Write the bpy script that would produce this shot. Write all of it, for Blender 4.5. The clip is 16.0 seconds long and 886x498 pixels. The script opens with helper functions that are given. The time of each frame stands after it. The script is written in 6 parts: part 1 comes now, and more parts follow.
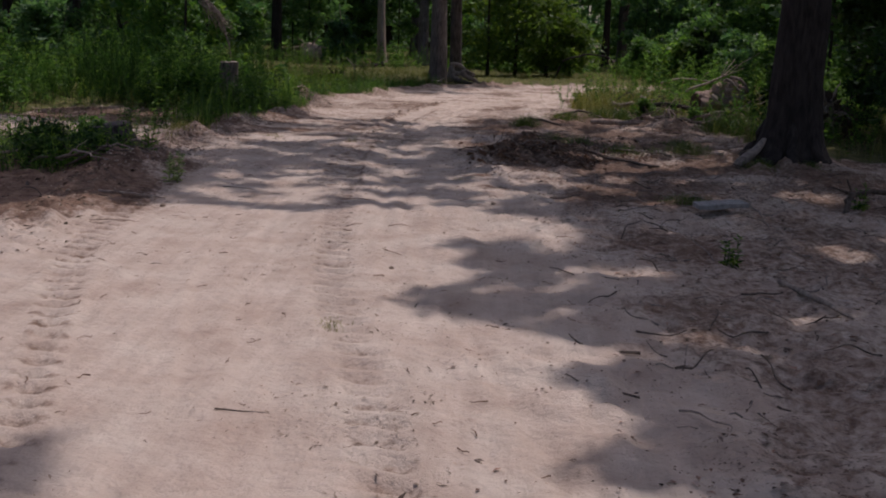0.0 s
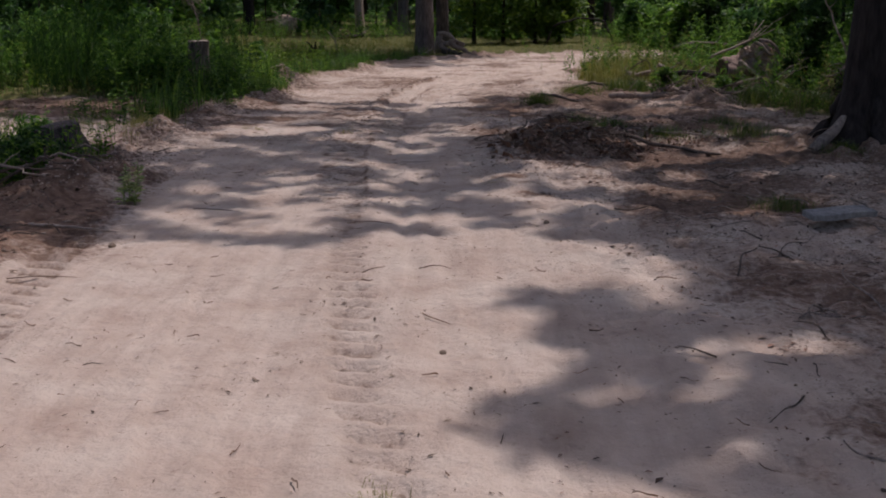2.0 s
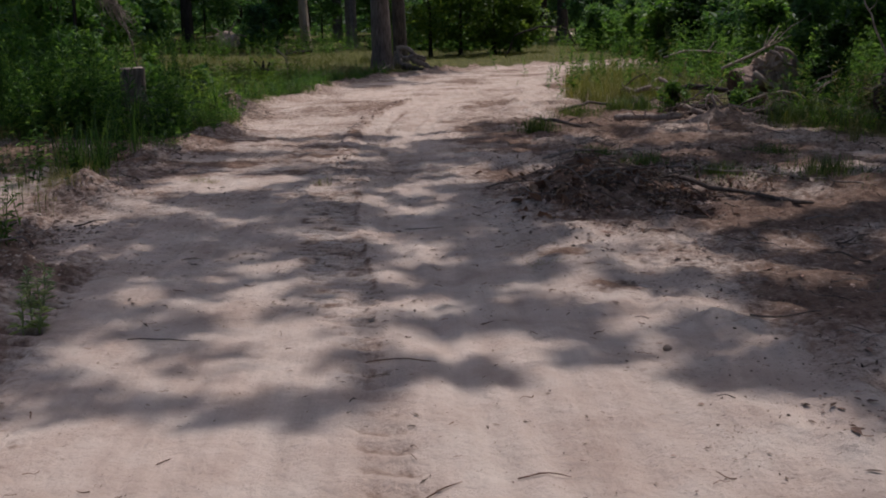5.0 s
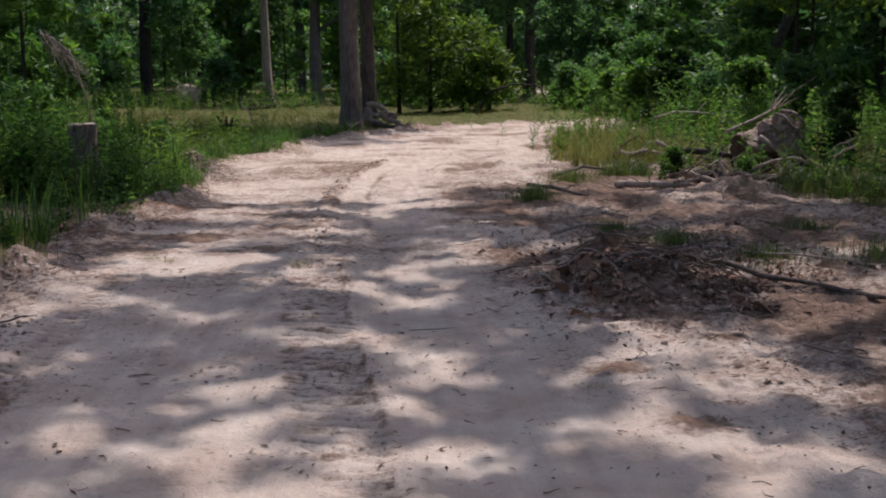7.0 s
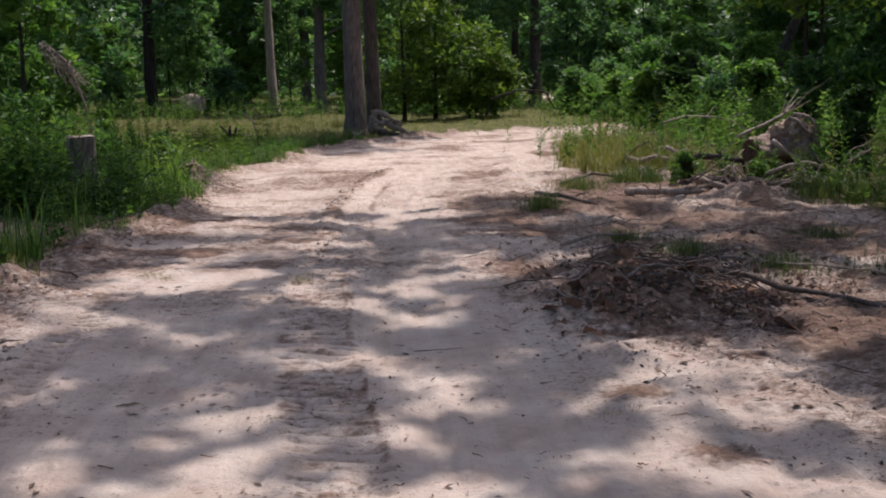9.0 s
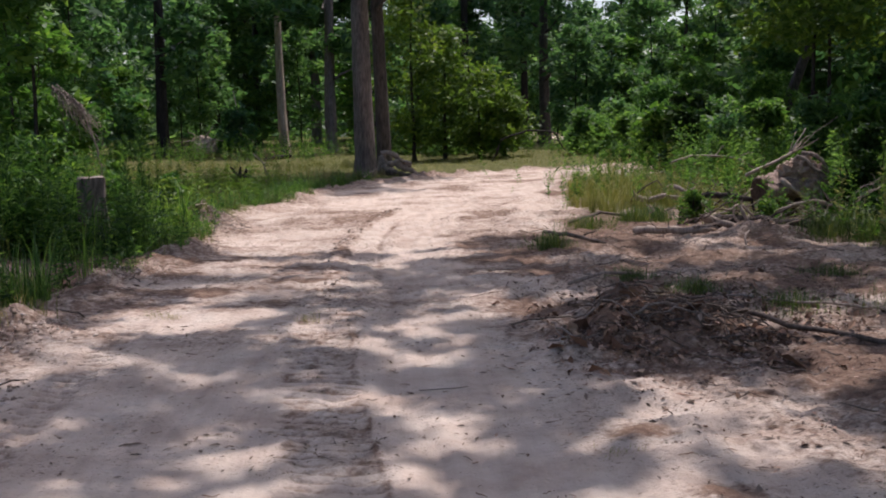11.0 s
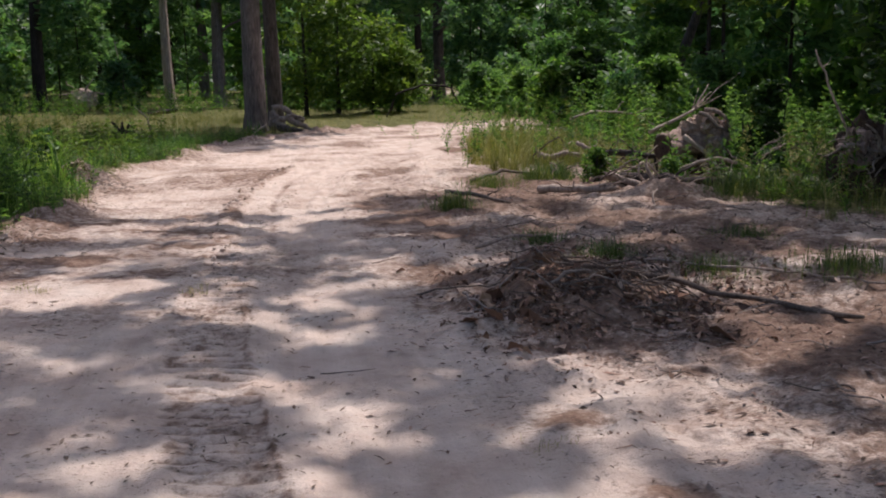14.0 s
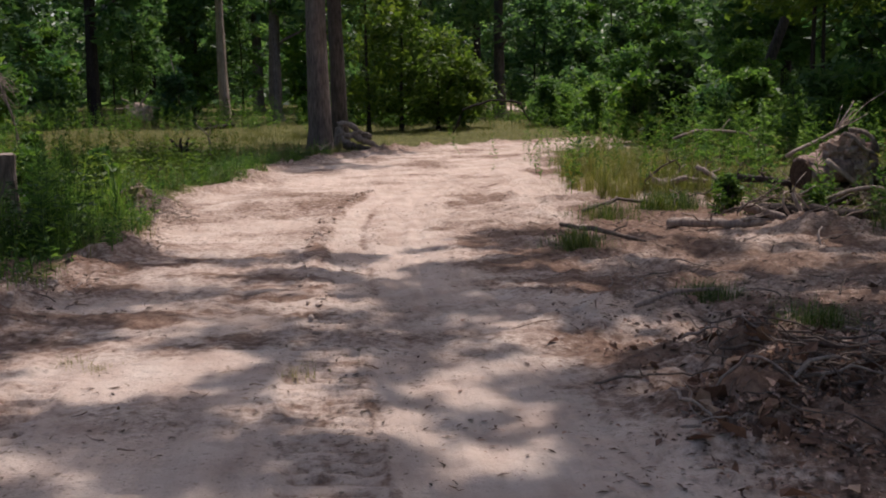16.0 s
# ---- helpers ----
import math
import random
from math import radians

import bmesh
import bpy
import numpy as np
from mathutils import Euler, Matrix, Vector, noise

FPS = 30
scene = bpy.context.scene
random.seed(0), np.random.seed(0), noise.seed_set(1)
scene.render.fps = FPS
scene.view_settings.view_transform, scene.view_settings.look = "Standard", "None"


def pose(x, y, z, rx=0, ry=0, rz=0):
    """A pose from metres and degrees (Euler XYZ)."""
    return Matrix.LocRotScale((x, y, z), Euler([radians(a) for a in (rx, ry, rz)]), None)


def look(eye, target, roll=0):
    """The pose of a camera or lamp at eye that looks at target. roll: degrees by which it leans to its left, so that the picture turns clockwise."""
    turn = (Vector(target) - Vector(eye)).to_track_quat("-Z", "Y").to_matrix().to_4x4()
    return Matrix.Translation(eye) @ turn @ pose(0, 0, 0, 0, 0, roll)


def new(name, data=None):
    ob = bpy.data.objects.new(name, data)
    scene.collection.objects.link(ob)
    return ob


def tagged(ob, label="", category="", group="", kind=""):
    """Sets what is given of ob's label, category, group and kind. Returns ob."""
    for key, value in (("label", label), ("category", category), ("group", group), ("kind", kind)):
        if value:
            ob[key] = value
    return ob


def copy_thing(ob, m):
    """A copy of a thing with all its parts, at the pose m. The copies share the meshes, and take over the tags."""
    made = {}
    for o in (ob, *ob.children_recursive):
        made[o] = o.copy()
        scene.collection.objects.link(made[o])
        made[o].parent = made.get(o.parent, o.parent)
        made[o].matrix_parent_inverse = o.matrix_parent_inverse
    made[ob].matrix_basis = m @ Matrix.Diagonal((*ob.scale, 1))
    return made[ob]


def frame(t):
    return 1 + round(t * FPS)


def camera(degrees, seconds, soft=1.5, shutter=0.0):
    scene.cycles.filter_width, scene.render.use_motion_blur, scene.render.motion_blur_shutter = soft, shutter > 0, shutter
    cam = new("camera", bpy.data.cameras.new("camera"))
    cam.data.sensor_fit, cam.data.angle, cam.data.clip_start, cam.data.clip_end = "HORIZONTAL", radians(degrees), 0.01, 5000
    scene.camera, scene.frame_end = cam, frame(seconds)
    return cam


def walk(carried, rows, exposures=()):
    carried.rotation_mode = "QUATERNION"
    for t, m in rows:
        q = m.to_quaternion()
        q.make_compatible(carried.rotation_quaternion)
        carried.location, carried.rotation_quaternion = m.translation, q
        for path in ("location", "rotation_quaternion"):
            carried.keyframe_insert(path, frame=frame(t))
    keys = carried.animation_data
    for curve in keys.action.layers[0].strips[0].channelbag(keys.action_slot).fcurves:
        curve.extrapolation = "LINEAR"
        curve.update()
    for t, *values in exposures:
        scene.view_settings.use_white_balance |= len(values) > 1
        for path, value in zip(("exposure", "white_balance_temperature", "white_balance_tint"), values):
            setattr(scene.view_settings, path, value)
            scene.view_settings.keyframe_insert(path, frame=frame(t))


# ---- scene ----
cam = camera(46.0, 16.0, 1.9)
PATH = [
    (0, (2.102, -2.378, 1.601), (2.009, -0.419, 1.208), 2.2),
    (0.5, (1.979, -1.756, 1.589), (1.882, 0.202, 1.193), -0.8),
    (1, (1.84, -1.145, 1.615), (1.723, 0.808, 1.202), -0.4),
    (1.1, (1.775, -1.053, 1.585), (1.717, 0.918, 1.25), 1.1),
    (1.5, (1.65, -0.573, 1.622), (1.601, 1.392, 1.257), 0.3),
    (2, (1.531, 0.047, 1.622), (1.476, 1.995, 1.17), 0.4),
    (2.5, (1.357, 0.618, 1.646), (1.282, 2.554, 1.152), 2.5),
    (3, (1.317, 1.161, 1.635), (1.273, 3.118, 1.223), 1.2),
    (3.2, (1.323, 1.398, 1.7), (1.259, 3.34, 1.226), -0.3),
    (5.3, (0.744, 3.135, 1.681), (0.814, 5.089, 1.263), -0.5),
    (5.5, (0.676, 3.328, 1.64), (0.762, 5.285, 1.236), 0.1),
    (6, (0.587, 3.768, 1.683), (0.53, 5.737, 1.337), -1.0),
    (6.5, (0.568, 4.152, 1.633), (0.732, 6.128, 1.372), 1.1),
    (7, (0.534, 4.526, 1.682), (0.66, 6.493, 1.348), -0.3),
    (7.5, (0.559, 4.82, 1.672), (0.45, 6.79, 1.341), -0.8),
    (8, (0.576, 4.874, 1.684), (0.68, 6.842, 1.344), -0.8),
    (8.5, (0.566, 4.879, 1.673), (0.662, 6.84, 1.291), 0.0),
    (9, (0.572, 4.877, 1.687), (0.684, 6.848, 1.365), -1.0),
    (9.2, (0.561, 4.859, 1.68), (0.645, 6.829, 1.343), -1.9),
    (11.3, (0.626, 4.895, 1.67), (0.72, 6.878, 1.433), -1.2),
    (11.5, (0.638, 4.909, 1.662), (0.728, 6.893, 1.426), -1.5),
    (12, (0.657, 4.868, 1.691), (0.733, 6.853, 1.463), -3.7),
    (12.5, (0.68, 4.875, 1.663), (0.805, 6.858, 1.437), -4.6),
    (13, (0.679, 4.972, 1.656), (0.836, 6.947, 1.378), -2.2),
    (13.5, (0.649, 5.223, 1.641), (0.715, 7.196, 1.321), -5.0),
    (14, (0.584, 5.572, 1.655), (0.878, 7.522, 1.322), -0.8),
    (14.5, (0.488, 6.113, 1.629), (0.655, 8.084, 1.337), -2.3),
    (15, (0.361, 6.68, 1.642), (0.424, 8.648, 1.287), -2.8),
    (15.5, (0.174, 7.14, 1.672), (0.27, 9.113, 1.363), -0.5),
    (16, (0.094, 7.664, 1.661), (0.302, 9.63, 1.356), -0.7),
]

# ---- light ----
EXPOSURES = [(0, -0.74, 6350, 22), (0.7, -0.68, 6350, 22), (1.5, -0.64, 6350, 22), (2.5, -0.64, 6350, 21), (3, -0.71, 6350, 20), (5.3, -0.58, 6200, 18), (6, -0.32, 6150, 17), (7, -0.04, 6200, 17), (9, 0.12, 6300, 18), (12.5, 0.20, 6300, 19), (14.5, 0.18, 6400, 19), (15.5, -0.03, 6550, 20), (16, -0.09, 6650, 21)]
walk(cam, [(t, look(eye, target, roll)) for t, eye, target, roll in PATH], EXPOSURES)

SUN_EL, SUN_AZ = radians(66), radians(35)      # azimuth from +y towards +x
TO_SUN = Vector((math.cos(SUN_EL) * math.sin(SUN_AZ), math.cos(SUN_EL) * math.cos(SUN_AZ), math.sin(SUN_EL)))
world = bpy.data.worlds.new("sky")
scene.world = world
world.use_nodes = True
wn = world.node_tree.nodes
sky = wn.new("ShaderNodeTexSky")
sky.sky_type, sky.sun_disc = "NISHITA", False
sky.sun_elevation, sky.sun_rotation = SUN_EL, SUN_AZ
sky.air_density, sky.dust_density, sky.ozone_density = 1.0, 2.8, 1.0
world.node_tree.links.new(sky.outputs[0], wn["Background"].inputs[0])
wn["Background"].inputs[1].default_value = 0.15
sun_data = bpy.data.lights.new("sun", "SUN")
sun_data.energy, sun_data.angle, sun_data.color = 3.8, radians(0.55), (1.0, 0.96, 0.90)
sun = new("sun", sun_data)
sun.matrix_world = look(TO_SUN * 60, (0, 0, 0))


# ---- materials ----
def material(name):
    m = bpy.data.materials.new(name)
    m.use_nodes = True
    nt = m.node_tree
    return m, nt, nt.nodes["Principled BSDF"]


def add(nt, kind, **values):
    n = nt.nodes.new(kind)
    for key, value in values.items():
        n.inputs[key.replace("_", " ")].default_value = value
    return n


def coords(nt):
    c = nt.nodes.new("ShaderNodeTexCoord")
    return c.outputs["Object"]


def ramp(nt, source, stops):
    r = nt.nodes.new("ShaderNodeValToRGB")
    e = r.color_ramp.elements
    e[0].position, e[0].color = stops[0][0], (*stops[0][1], 1)
    e[1].position, e[1].color = stops[-1][0], (*stops[-1][1], 1)
    for p, c in stops[1:-1]:
        e.new(p).color = (*c, 1)
    nt.links.new(source, r.inputs[0])
    return r.outputs[0]


def blend(nt, factor, a, b, mode="MIX"):
    m = nt.nodes.new("ShaderNodeMix")
    m.data_type, m.blend_type = "RGBA", mode
    for sock, v in ((m.inputs["Factor"], factor), (m.inputs["A"], a), (m.inputs["B"], b)):
        if isinstance(v, (int, float)):
            sock.default_value = v
        elif isinstance(v, tuple):
            sock.default_value = (*v, 1)
        else:
            nt.links.new(v, sock)
    # colour sockets are the third of their name
    for i, s in enumerate(m.inputs):
        if s.type == "RGBA" and s.identifier in ("A_Color", "B_Color"):
            v = a if s.identifier == "A_Color" else b
            if isinstance(v, tuple):
                s.default_value = (*v, 1)
            else:
                nt.links.new(v, s)
    return [o for o in m.outputs if o.identifier == "Result_Color"][0]


def noise_at(nt, vector, scale, detail=4.0, rough=0.6):
    n = add(nt, "ShaderNodeTexNoise", Scale=scale, Detail=detail, Roughness=rough)
    nt.links.new(vector, n.inputs["Vector"])
    return n.outputs["Fac"]


def bump(nt, bsdf, height, strength, distance):
    b = add(nt, "ShaderNodeBump", Strength=strength, Distance=distance)
    nt.links.new(height, b.inputs["Height"])
    nt.links.new(b.outputs[0], bsdf.inputs["Normal"])


def leaf_material(name, dark, mid, light, through_it=0.35, rough=0.5):
    m, nt, p = material(name)
    g = nt.nodes.new("ShaderNodeNewGeometry")
    base = ramp(nt, g.outputs["Random Per Island"], [(0.0, dark), (0.55, mid), (1.0, light)])
    big = noise_at(nt, coords(nt), 0.6, 2.0)
    o = nt.nodes.new("ShaderNodeObjectInfo")
    tone = ramp(nt, o.outputs["Random"], [(0.0, (0.75, 0.88, 0.95)), (0.5, (1, 1, 1)), (1.0, (1.15, 1.1, 0.8))])
    colour = blend(nt, 0.75, base, tone, "MULTIPLY")
    patch = ramp(nt, big, [(0.35, (0.68, 0.78, 0.85)), (0.65, (1.2, 1.15, 0.9))])
    colour = blend(nt, 0.6, colour, patch, "MULTIPLY")
    nt.links.new(colour, p.inputs["Base Color"])
    p.inputs["Roughness"].default_value = rough
    p.inputs["Specular IOR Level"].default_value = 0.3
    t = nt.nodes.new("ShaderNodeBsdfTranslucent")
    warm = blend(nt, 1.0, colour, (1.2, 1.32, 0.68), "MULTIPLY")
    nt.links.new(warm, t.inputs[0])
    mix = nt.nodes.new("ShaderNodeMixShader")
    mix.inputs[0].default_value = through_it
    nt.links.new(p.outputs[0], mix.inputs[1])
    nt.links.new(t.outputs[0], mix.inputs[2])
    nt.links.new(mix.outputs[0], nt.nodes["Material Output"].inputs[0])
    return m


def wood_material(name, dark, light, scale=3.0, stretch=6.0, depth=0.02, rough=0.9):
    m, nt, p = material(name)
    mapping = nt.nodes.new("ShaderNodeMapping")
    mapping.inputs["Scale"].default_value = (1, 1, 1 / stretch)
    nt.links.new(coords(nt), mapping.inputs[0])
    ridges = noise_at(nt, mapping.outputs[0], scale * 6, 6.0, 0.65)
    broad = noise_at(nt, coords(nt), scale * 0.6, 3.0)
    base = ramp(nt, ridges, [(0.3, dark), (0.7, light)])
    tone = ramp(nt, broad, [(0.3, (0.7, 0.7, 0.72)), (0.7, (1.2, 1.15, 1.1))])
    nt.links.new(blend(nt, 0.8, base, tone, "MULTIPLY"), p.inputs["Base Color"])
    p.inputs["Roughness"].default_value = rough
    p.inputs["Specular IOR Level"].default_value = 0.2
    bump(nt, p, ridges, 0.9, depth)
    return m


def flake_material(name, stops, rough=0.8):
    m, nt, p = material(name)
    g = nt.nodes.new("ShaderNodeNewGeometry")
    base = ramp(nt, g.outputs["Random Per Island"], stops)
    fine = ramp(nt, noise_at(nt, coords(nt), 40.0, 3.0), [(0.3, (0.75, 0.75, 0.75)), (0.7, (1.15, 1.15, 1.15))])
    nt.links.new(blend(nt, 0.8, base, fine, "MULTIPLY"), p.inputs["Base Color"])
    p.inputs["Roughness"].default_value = rough
    p.inputs["Specular IOR Level"].default_value = 0.2
    return m


def ground_material():
    m, nt, p = material("sandy ground")
    at = nt.nodes.new("ShaderNodeAttribute")
    at.attribute_name = "cover"
    split = nt.nodes.new("ShaderNodeSeparateColor")
    nt.links.new(at.outputs["Color"], split.inputs[0])
    soil, green, debris = split.outputs
    xyz = coords(nt)
    grain = noise_at(nt, xyz, 90.0, 6.0, 0.7)
    mottle = noise_at(nt, xyz, 2.2, 6.0, 0.6)
    broad = noise_at(nt, xyz, 0.35, 3.0)
    sand = ramp(nt, mottle, [(0.28, (0.450, 0.340, 0.272)), (0.5, (0.560, 0.452, 0.374)), (0.72, (0.640, 0.545, 0.458))])
    sand = blend(nt, 0.18, sand, ramp(nt, grain, [(0.3, (0.6, 0.58, 0.56)), (0.7, (1.2, 1.2, 1.2))]), "MULTIPLY")
    sand = blend(nt, 0.5, sand, ramp(nt, broad, [(0.35, (0.86, 0.85, 0.84)), (0.65, (1.06, 1.05, 1.04))]), "MULTIPLY")
    along = nt.nodes.new("ShaderNodeMapping")
    along.inputs["Scale"].default_value = (9.0, 0.5, 1.0)
    along.inputs["Rotation"].default_value = (0, 0, 0.10)
    nt.links.new(xyz, along.inputs[0])
    sand = blend(nt, 0.75, sand, ramp(nt, noise_at(nt, along.outputs[0], 1.0, 5.0, 0.65), [(0.3, (0.84, 0.82, 0.81)), (0.65, (1.06, 1.05, 1.05))]), "MULTIPLY")
    humus = ramp(nt, noise_at(nt, xyz, 9.0, 8.0, 0.75), [(0.3, (0.062, 0.037, 0.027)), (0.5, (0.190, 0.118, 0.084)), (0.72, (0.325, 0.228, 0.168))])
    turf = ramp(nt, noise_at(nt, xyz, 5.0, 6.0, 0.7), [(0.3, (0.04, 0.048, 0.014)), (0.55, (0.11, 0.108, 0.034)), (0.8, (0.26, 0.20, 0.09))])
    ragged = nt.nodes.new("ShaderNodeMath")
    ragged.operation = "MULTIPLY_ADD"
    nt.links.new(noise_at(nt, xyz, 14.0, 6.0, 0.7), ragged.inputs[0])
    ragged.inputs[1].default_value = 1.6
    ragged.inputs[2].default_value = -0.8

    def mask(value, lo, hi):
        s = nt.nodes.new("ShaderNodeMath")
        s.operation = "ADD"
        nt.links.new(value, s.inputs[0])
        nt.links.new(ragged.outputs[0], s.inputs[1])
        r = nt.nodes.new("ShaderNodeMapRange")
        r.interpolation_type = "SMOOTHSTEP"
        r.inputs["From Min"].default_value, r.inputs["From Max"].default_value = lo, hi
        nt.links.new(s.outputs[0], r.inputs["Value"])
        return r.outputs[0]

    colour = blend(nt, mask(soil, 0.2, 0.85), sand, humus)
    colour = blend(nt, mask(green, 0.3, 0.7), colour, turf)
    flat = nt.nodes.new("ShaderNodeMapping")
    flat.inputs["Scale"].default_value = (24.0, 52.0, 1.0)
    nt.links.new(xyz, flat.inputs[0])
    for source, tone, reach in ((noise_at(nt, flat.outputs[0], 1.0, 4.0, 0.7), (0.13, 0.095, 0.072), 0.20), (noise_at(nt, xyz, 26.0, 5.0, 0.75), (0.22, 0.165, 0.125), 0.17)):
        lim = nt.nodes.new("ShaderNodeMath")
        lim.operation = "MULTIPLY_ADD"
        nt.links.new(debris, lim.inputs[0])
        lim.inputs[1].default_value, lim.inputs[2].default_value = reach, -0.735
        tot = nt.nodes.new("ShaderNodeMath")
        tot.operation = "ADD"
        nt.links.new(lim.outputs[0], tot.inputs[0])
        nt.links.new(source, tot.inputs[1])
        r = nt.nodes.new("ShaderNodeMapRange")
        r.interpolation_type = "SMOOTHSTEP"
        r.inputs["From Min"].default_value, r.inputs["From Max"].default_value, r.inputs["To Max"].default_value = 0.0, 0.09, 0.85
        nt.links.new(tot.outputs[0], r.inputs["Value"])
        colour = blend(nt, r.outputs[0], colour, tone)
    nt.links.new(colour, p.inputs["Base Color"])
    p.inputs["Roughness"].default_value = 0.95
    p.inputs["Specular IOR Level"].default_value = 0.15
    mix = nt.nodes.new("ShaderNodeMath")
    mix.operation = "MULTIPLY_ADD"
    nt.links.new(grain, mix.inputs[0])
    mix.inputs[1].default_value = 0.14
    crumb = nt.nodes.new("ShaderNodeMath")
    crumb.operation = "MULTIPLY"
    nt.links.new(noise_at(nt, xyz, 34.0, 5.0, 0.7), crumb.inputs[0])
    nt.links.new(debris, crumb.inputs[1])
    both = nt.nodes.new("ShaderNodeMath")
    both.operation = "MULTIPLY_ADD"
    nt.links.new(crumb.outputs[0], both.inputs[0])
    both.inputs[1].default_value = 0.42
    nt.links.new(noise_at(nt, xyz, 11.0, 6.0, 0.6), both.inputs[2])
    nt.links.new(both.outputs[0], mix.inputs[2])
    bump(nt, p, mix.outputs[0], 0.9, 0.04)
    return m


GROUND = ground_material()
LEAF = leaf_material("broad leaf", (0.036, 0.092, 0.022), (0.092, 0.19, 0.044), (0.165, 0.26, 0.062), 0.48)
LEAF_FAR = leaf_material("woodland leaf", (0.034, 0.084, 0.042), (0.094, 0.186, 0.086), (0.165, 0.265, 0.118), 0.55)
# lighter copy of LEAF: sunlight on the bushes is put into its colour
LEAF_SUN = leaf_material("sunlit bush leaf", (0.050, 0.112, 0.032), (0.115, 0.215, 0.066), (0.20, 0.31, 0.095), 0.55)
PALE_WEED = leaf_material("pale olive weed leaf", (0.20, 0.23, 0.11), (0.33, 0.37, 0.19), (0.46, 0.50, 0.28), 0.45)
# darker copy of LEAF: the wood's shade is put into its colour
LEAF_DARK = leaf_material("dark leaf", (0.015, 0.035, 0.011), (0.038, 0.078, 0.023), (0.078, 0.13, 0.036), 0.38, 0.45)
LEAF_OLIVE = leaf_material("olive leaf", (0.060, 0.105, 0.024), (0.105, 0.175, 0.042), (0.175, 0.235, 0.060), 0.5)
LEAF_OLIVE = leaf_material("olive-green leaf", (0.052, 0.096, 0.020), (0.101, 0.163, 0.036), (0.168, 0.228, 0.056), 0.52)
LEAF_YELLOW = leaf_material("yellow-green leaf", (0.060, 0.110, 0.022), (0.115, 0.185, 0.040), (0.19, 0.255, 0.062), 0.55)
WEED = leaf_material("weed leaf", (0.024, 0.062, 0.016), (0.082, 0.172, 0.040), (0.22, 0.33, 0.076), 0.5)
WEED_DARK = leaf_material("dark weed leaf", (0.016, 0.042, 0.012), (0.040, 0.090, 0.024), (0.085, 0.15, 0.040), 0.4)
GRASS = leaf_material("grass blade", (0.060, 0.085, 0.020), (0.125, 0.14, 0.036), (0.28, 0.235, 0.105), 0.35)
BARK = wood_material("grey brown bark", (0.07, 0.056, 0.052), (0.26, 0.215, 0.20), 3.0, 5.0, 0.03)
TUFT = leaf_material("tuft grass", (0.032, 0.068, 0.018), (0.085, 0.130, 0.040), (0.19, 0.205, 0.080), 0.4)
MEADOW = leaf_material("dry meadow grass", (0.10, 0.115, 0.026), (0.18, 0.185, 0.05), (0.34, 0.29, 0.13), 0.35)
STRAW = leaf_material("dry straw weeds", (0.14, 0.13, 0.045), (0.26, 0.23, 0.10), (0.42, 0.35, 0.19), 0.35)
# darker barks, with the shade over these trunks put into the colour
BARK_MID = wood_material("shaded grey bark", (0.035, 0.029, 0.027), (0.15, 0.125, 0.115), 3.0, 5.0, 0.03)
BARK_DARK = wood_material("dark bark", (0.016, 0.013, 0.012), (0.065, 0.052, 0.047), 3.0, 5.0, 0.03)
BARK_PALE = wood_material("bare weathered trunk", (0.22, 0.16, 0.13), (0.60, 0.50, 0.42), 2.0, 9.0, 0.015)
DEADWOOD = wood_material("weathered deadwood", (0.13, 0.10, 0.085), (0.40, 0.33, 0.28), 5.0, 8.0, 0.01)
STUMPBARK = wood_material("weathered stump bark", (0.06, 0.048, 0.042), (0.30, 0.245, 0.21), 4.0, 5.0, 0.03)
DARKWOOD = wood_material("damp dark wood", (0.055, 0.041, 0.034), (0.19, 0.148, 0.12), 5.0, 8.0, 0.01)
CUTWOOD = wood_material("cut wood end", (0.11, 0.065, 0.045), (0.28, 0.17, 0.115), 6.0, 1.0, 0.006)
LITTER = flake_material("dead leaves", [(0.0, (0.070, 0.043, 0.032)), (0.35, (0.165, 0.096, 0.067)), (0.6, (0.20, 0.155, 0.130)), (0.82, (0.35, 0.20, 0.140)), (1.0, (0.54, 0.40, 0.32))])
CHIPS = flake_material("wood chips", [(0.0, (0.06, 0.04, 0.03)), (0.5, (0.20, 0.14, 0.10)), (1.0, (0.36, 0.27, 0.20))])
LOGBARK = wood_material("reddish brown torn bark", (0.16, 0.108, 0.088), (0.50, 0.37, 0.305), 4.0, 6.0, 0.02)
CUT_DARK = wood_material("dark brown wood and shade", (0.035, 0.024, 0.018), (0.135, 0.088, 0.064), 6.0, 1.5, 0.02)
TAN_RED = wood_material("reddish tan soil in sun", (0.33, 0.235, 0.18), (0.60, 0.475, 0.385), 4.0, 1.0, 0.04)
TAN = wood_material("dry tan soil", (0.32, 0.235, 0.175), (0.56, 0.44, 0.35), 3.0, 1.0, 0.03)
STONE = wood_material("pale stone", (0.20, 0.19, 0.185), (0.42, 0.41, 0.40), 4.0, 1.0, 0.01)


# ---- mesh helpers ----
def lattice(ix, iy, seed):
    h = (ix * 374761393 + iy * 668265263 + seed * 974634777) & 0xFFFFFFFF
    h = ((h ^ (h >> 13)) * 1274126177) & 0xFFFFFFFF
    return ((h ^ (h >> 16)) & 0xFFFF) / 65535.0


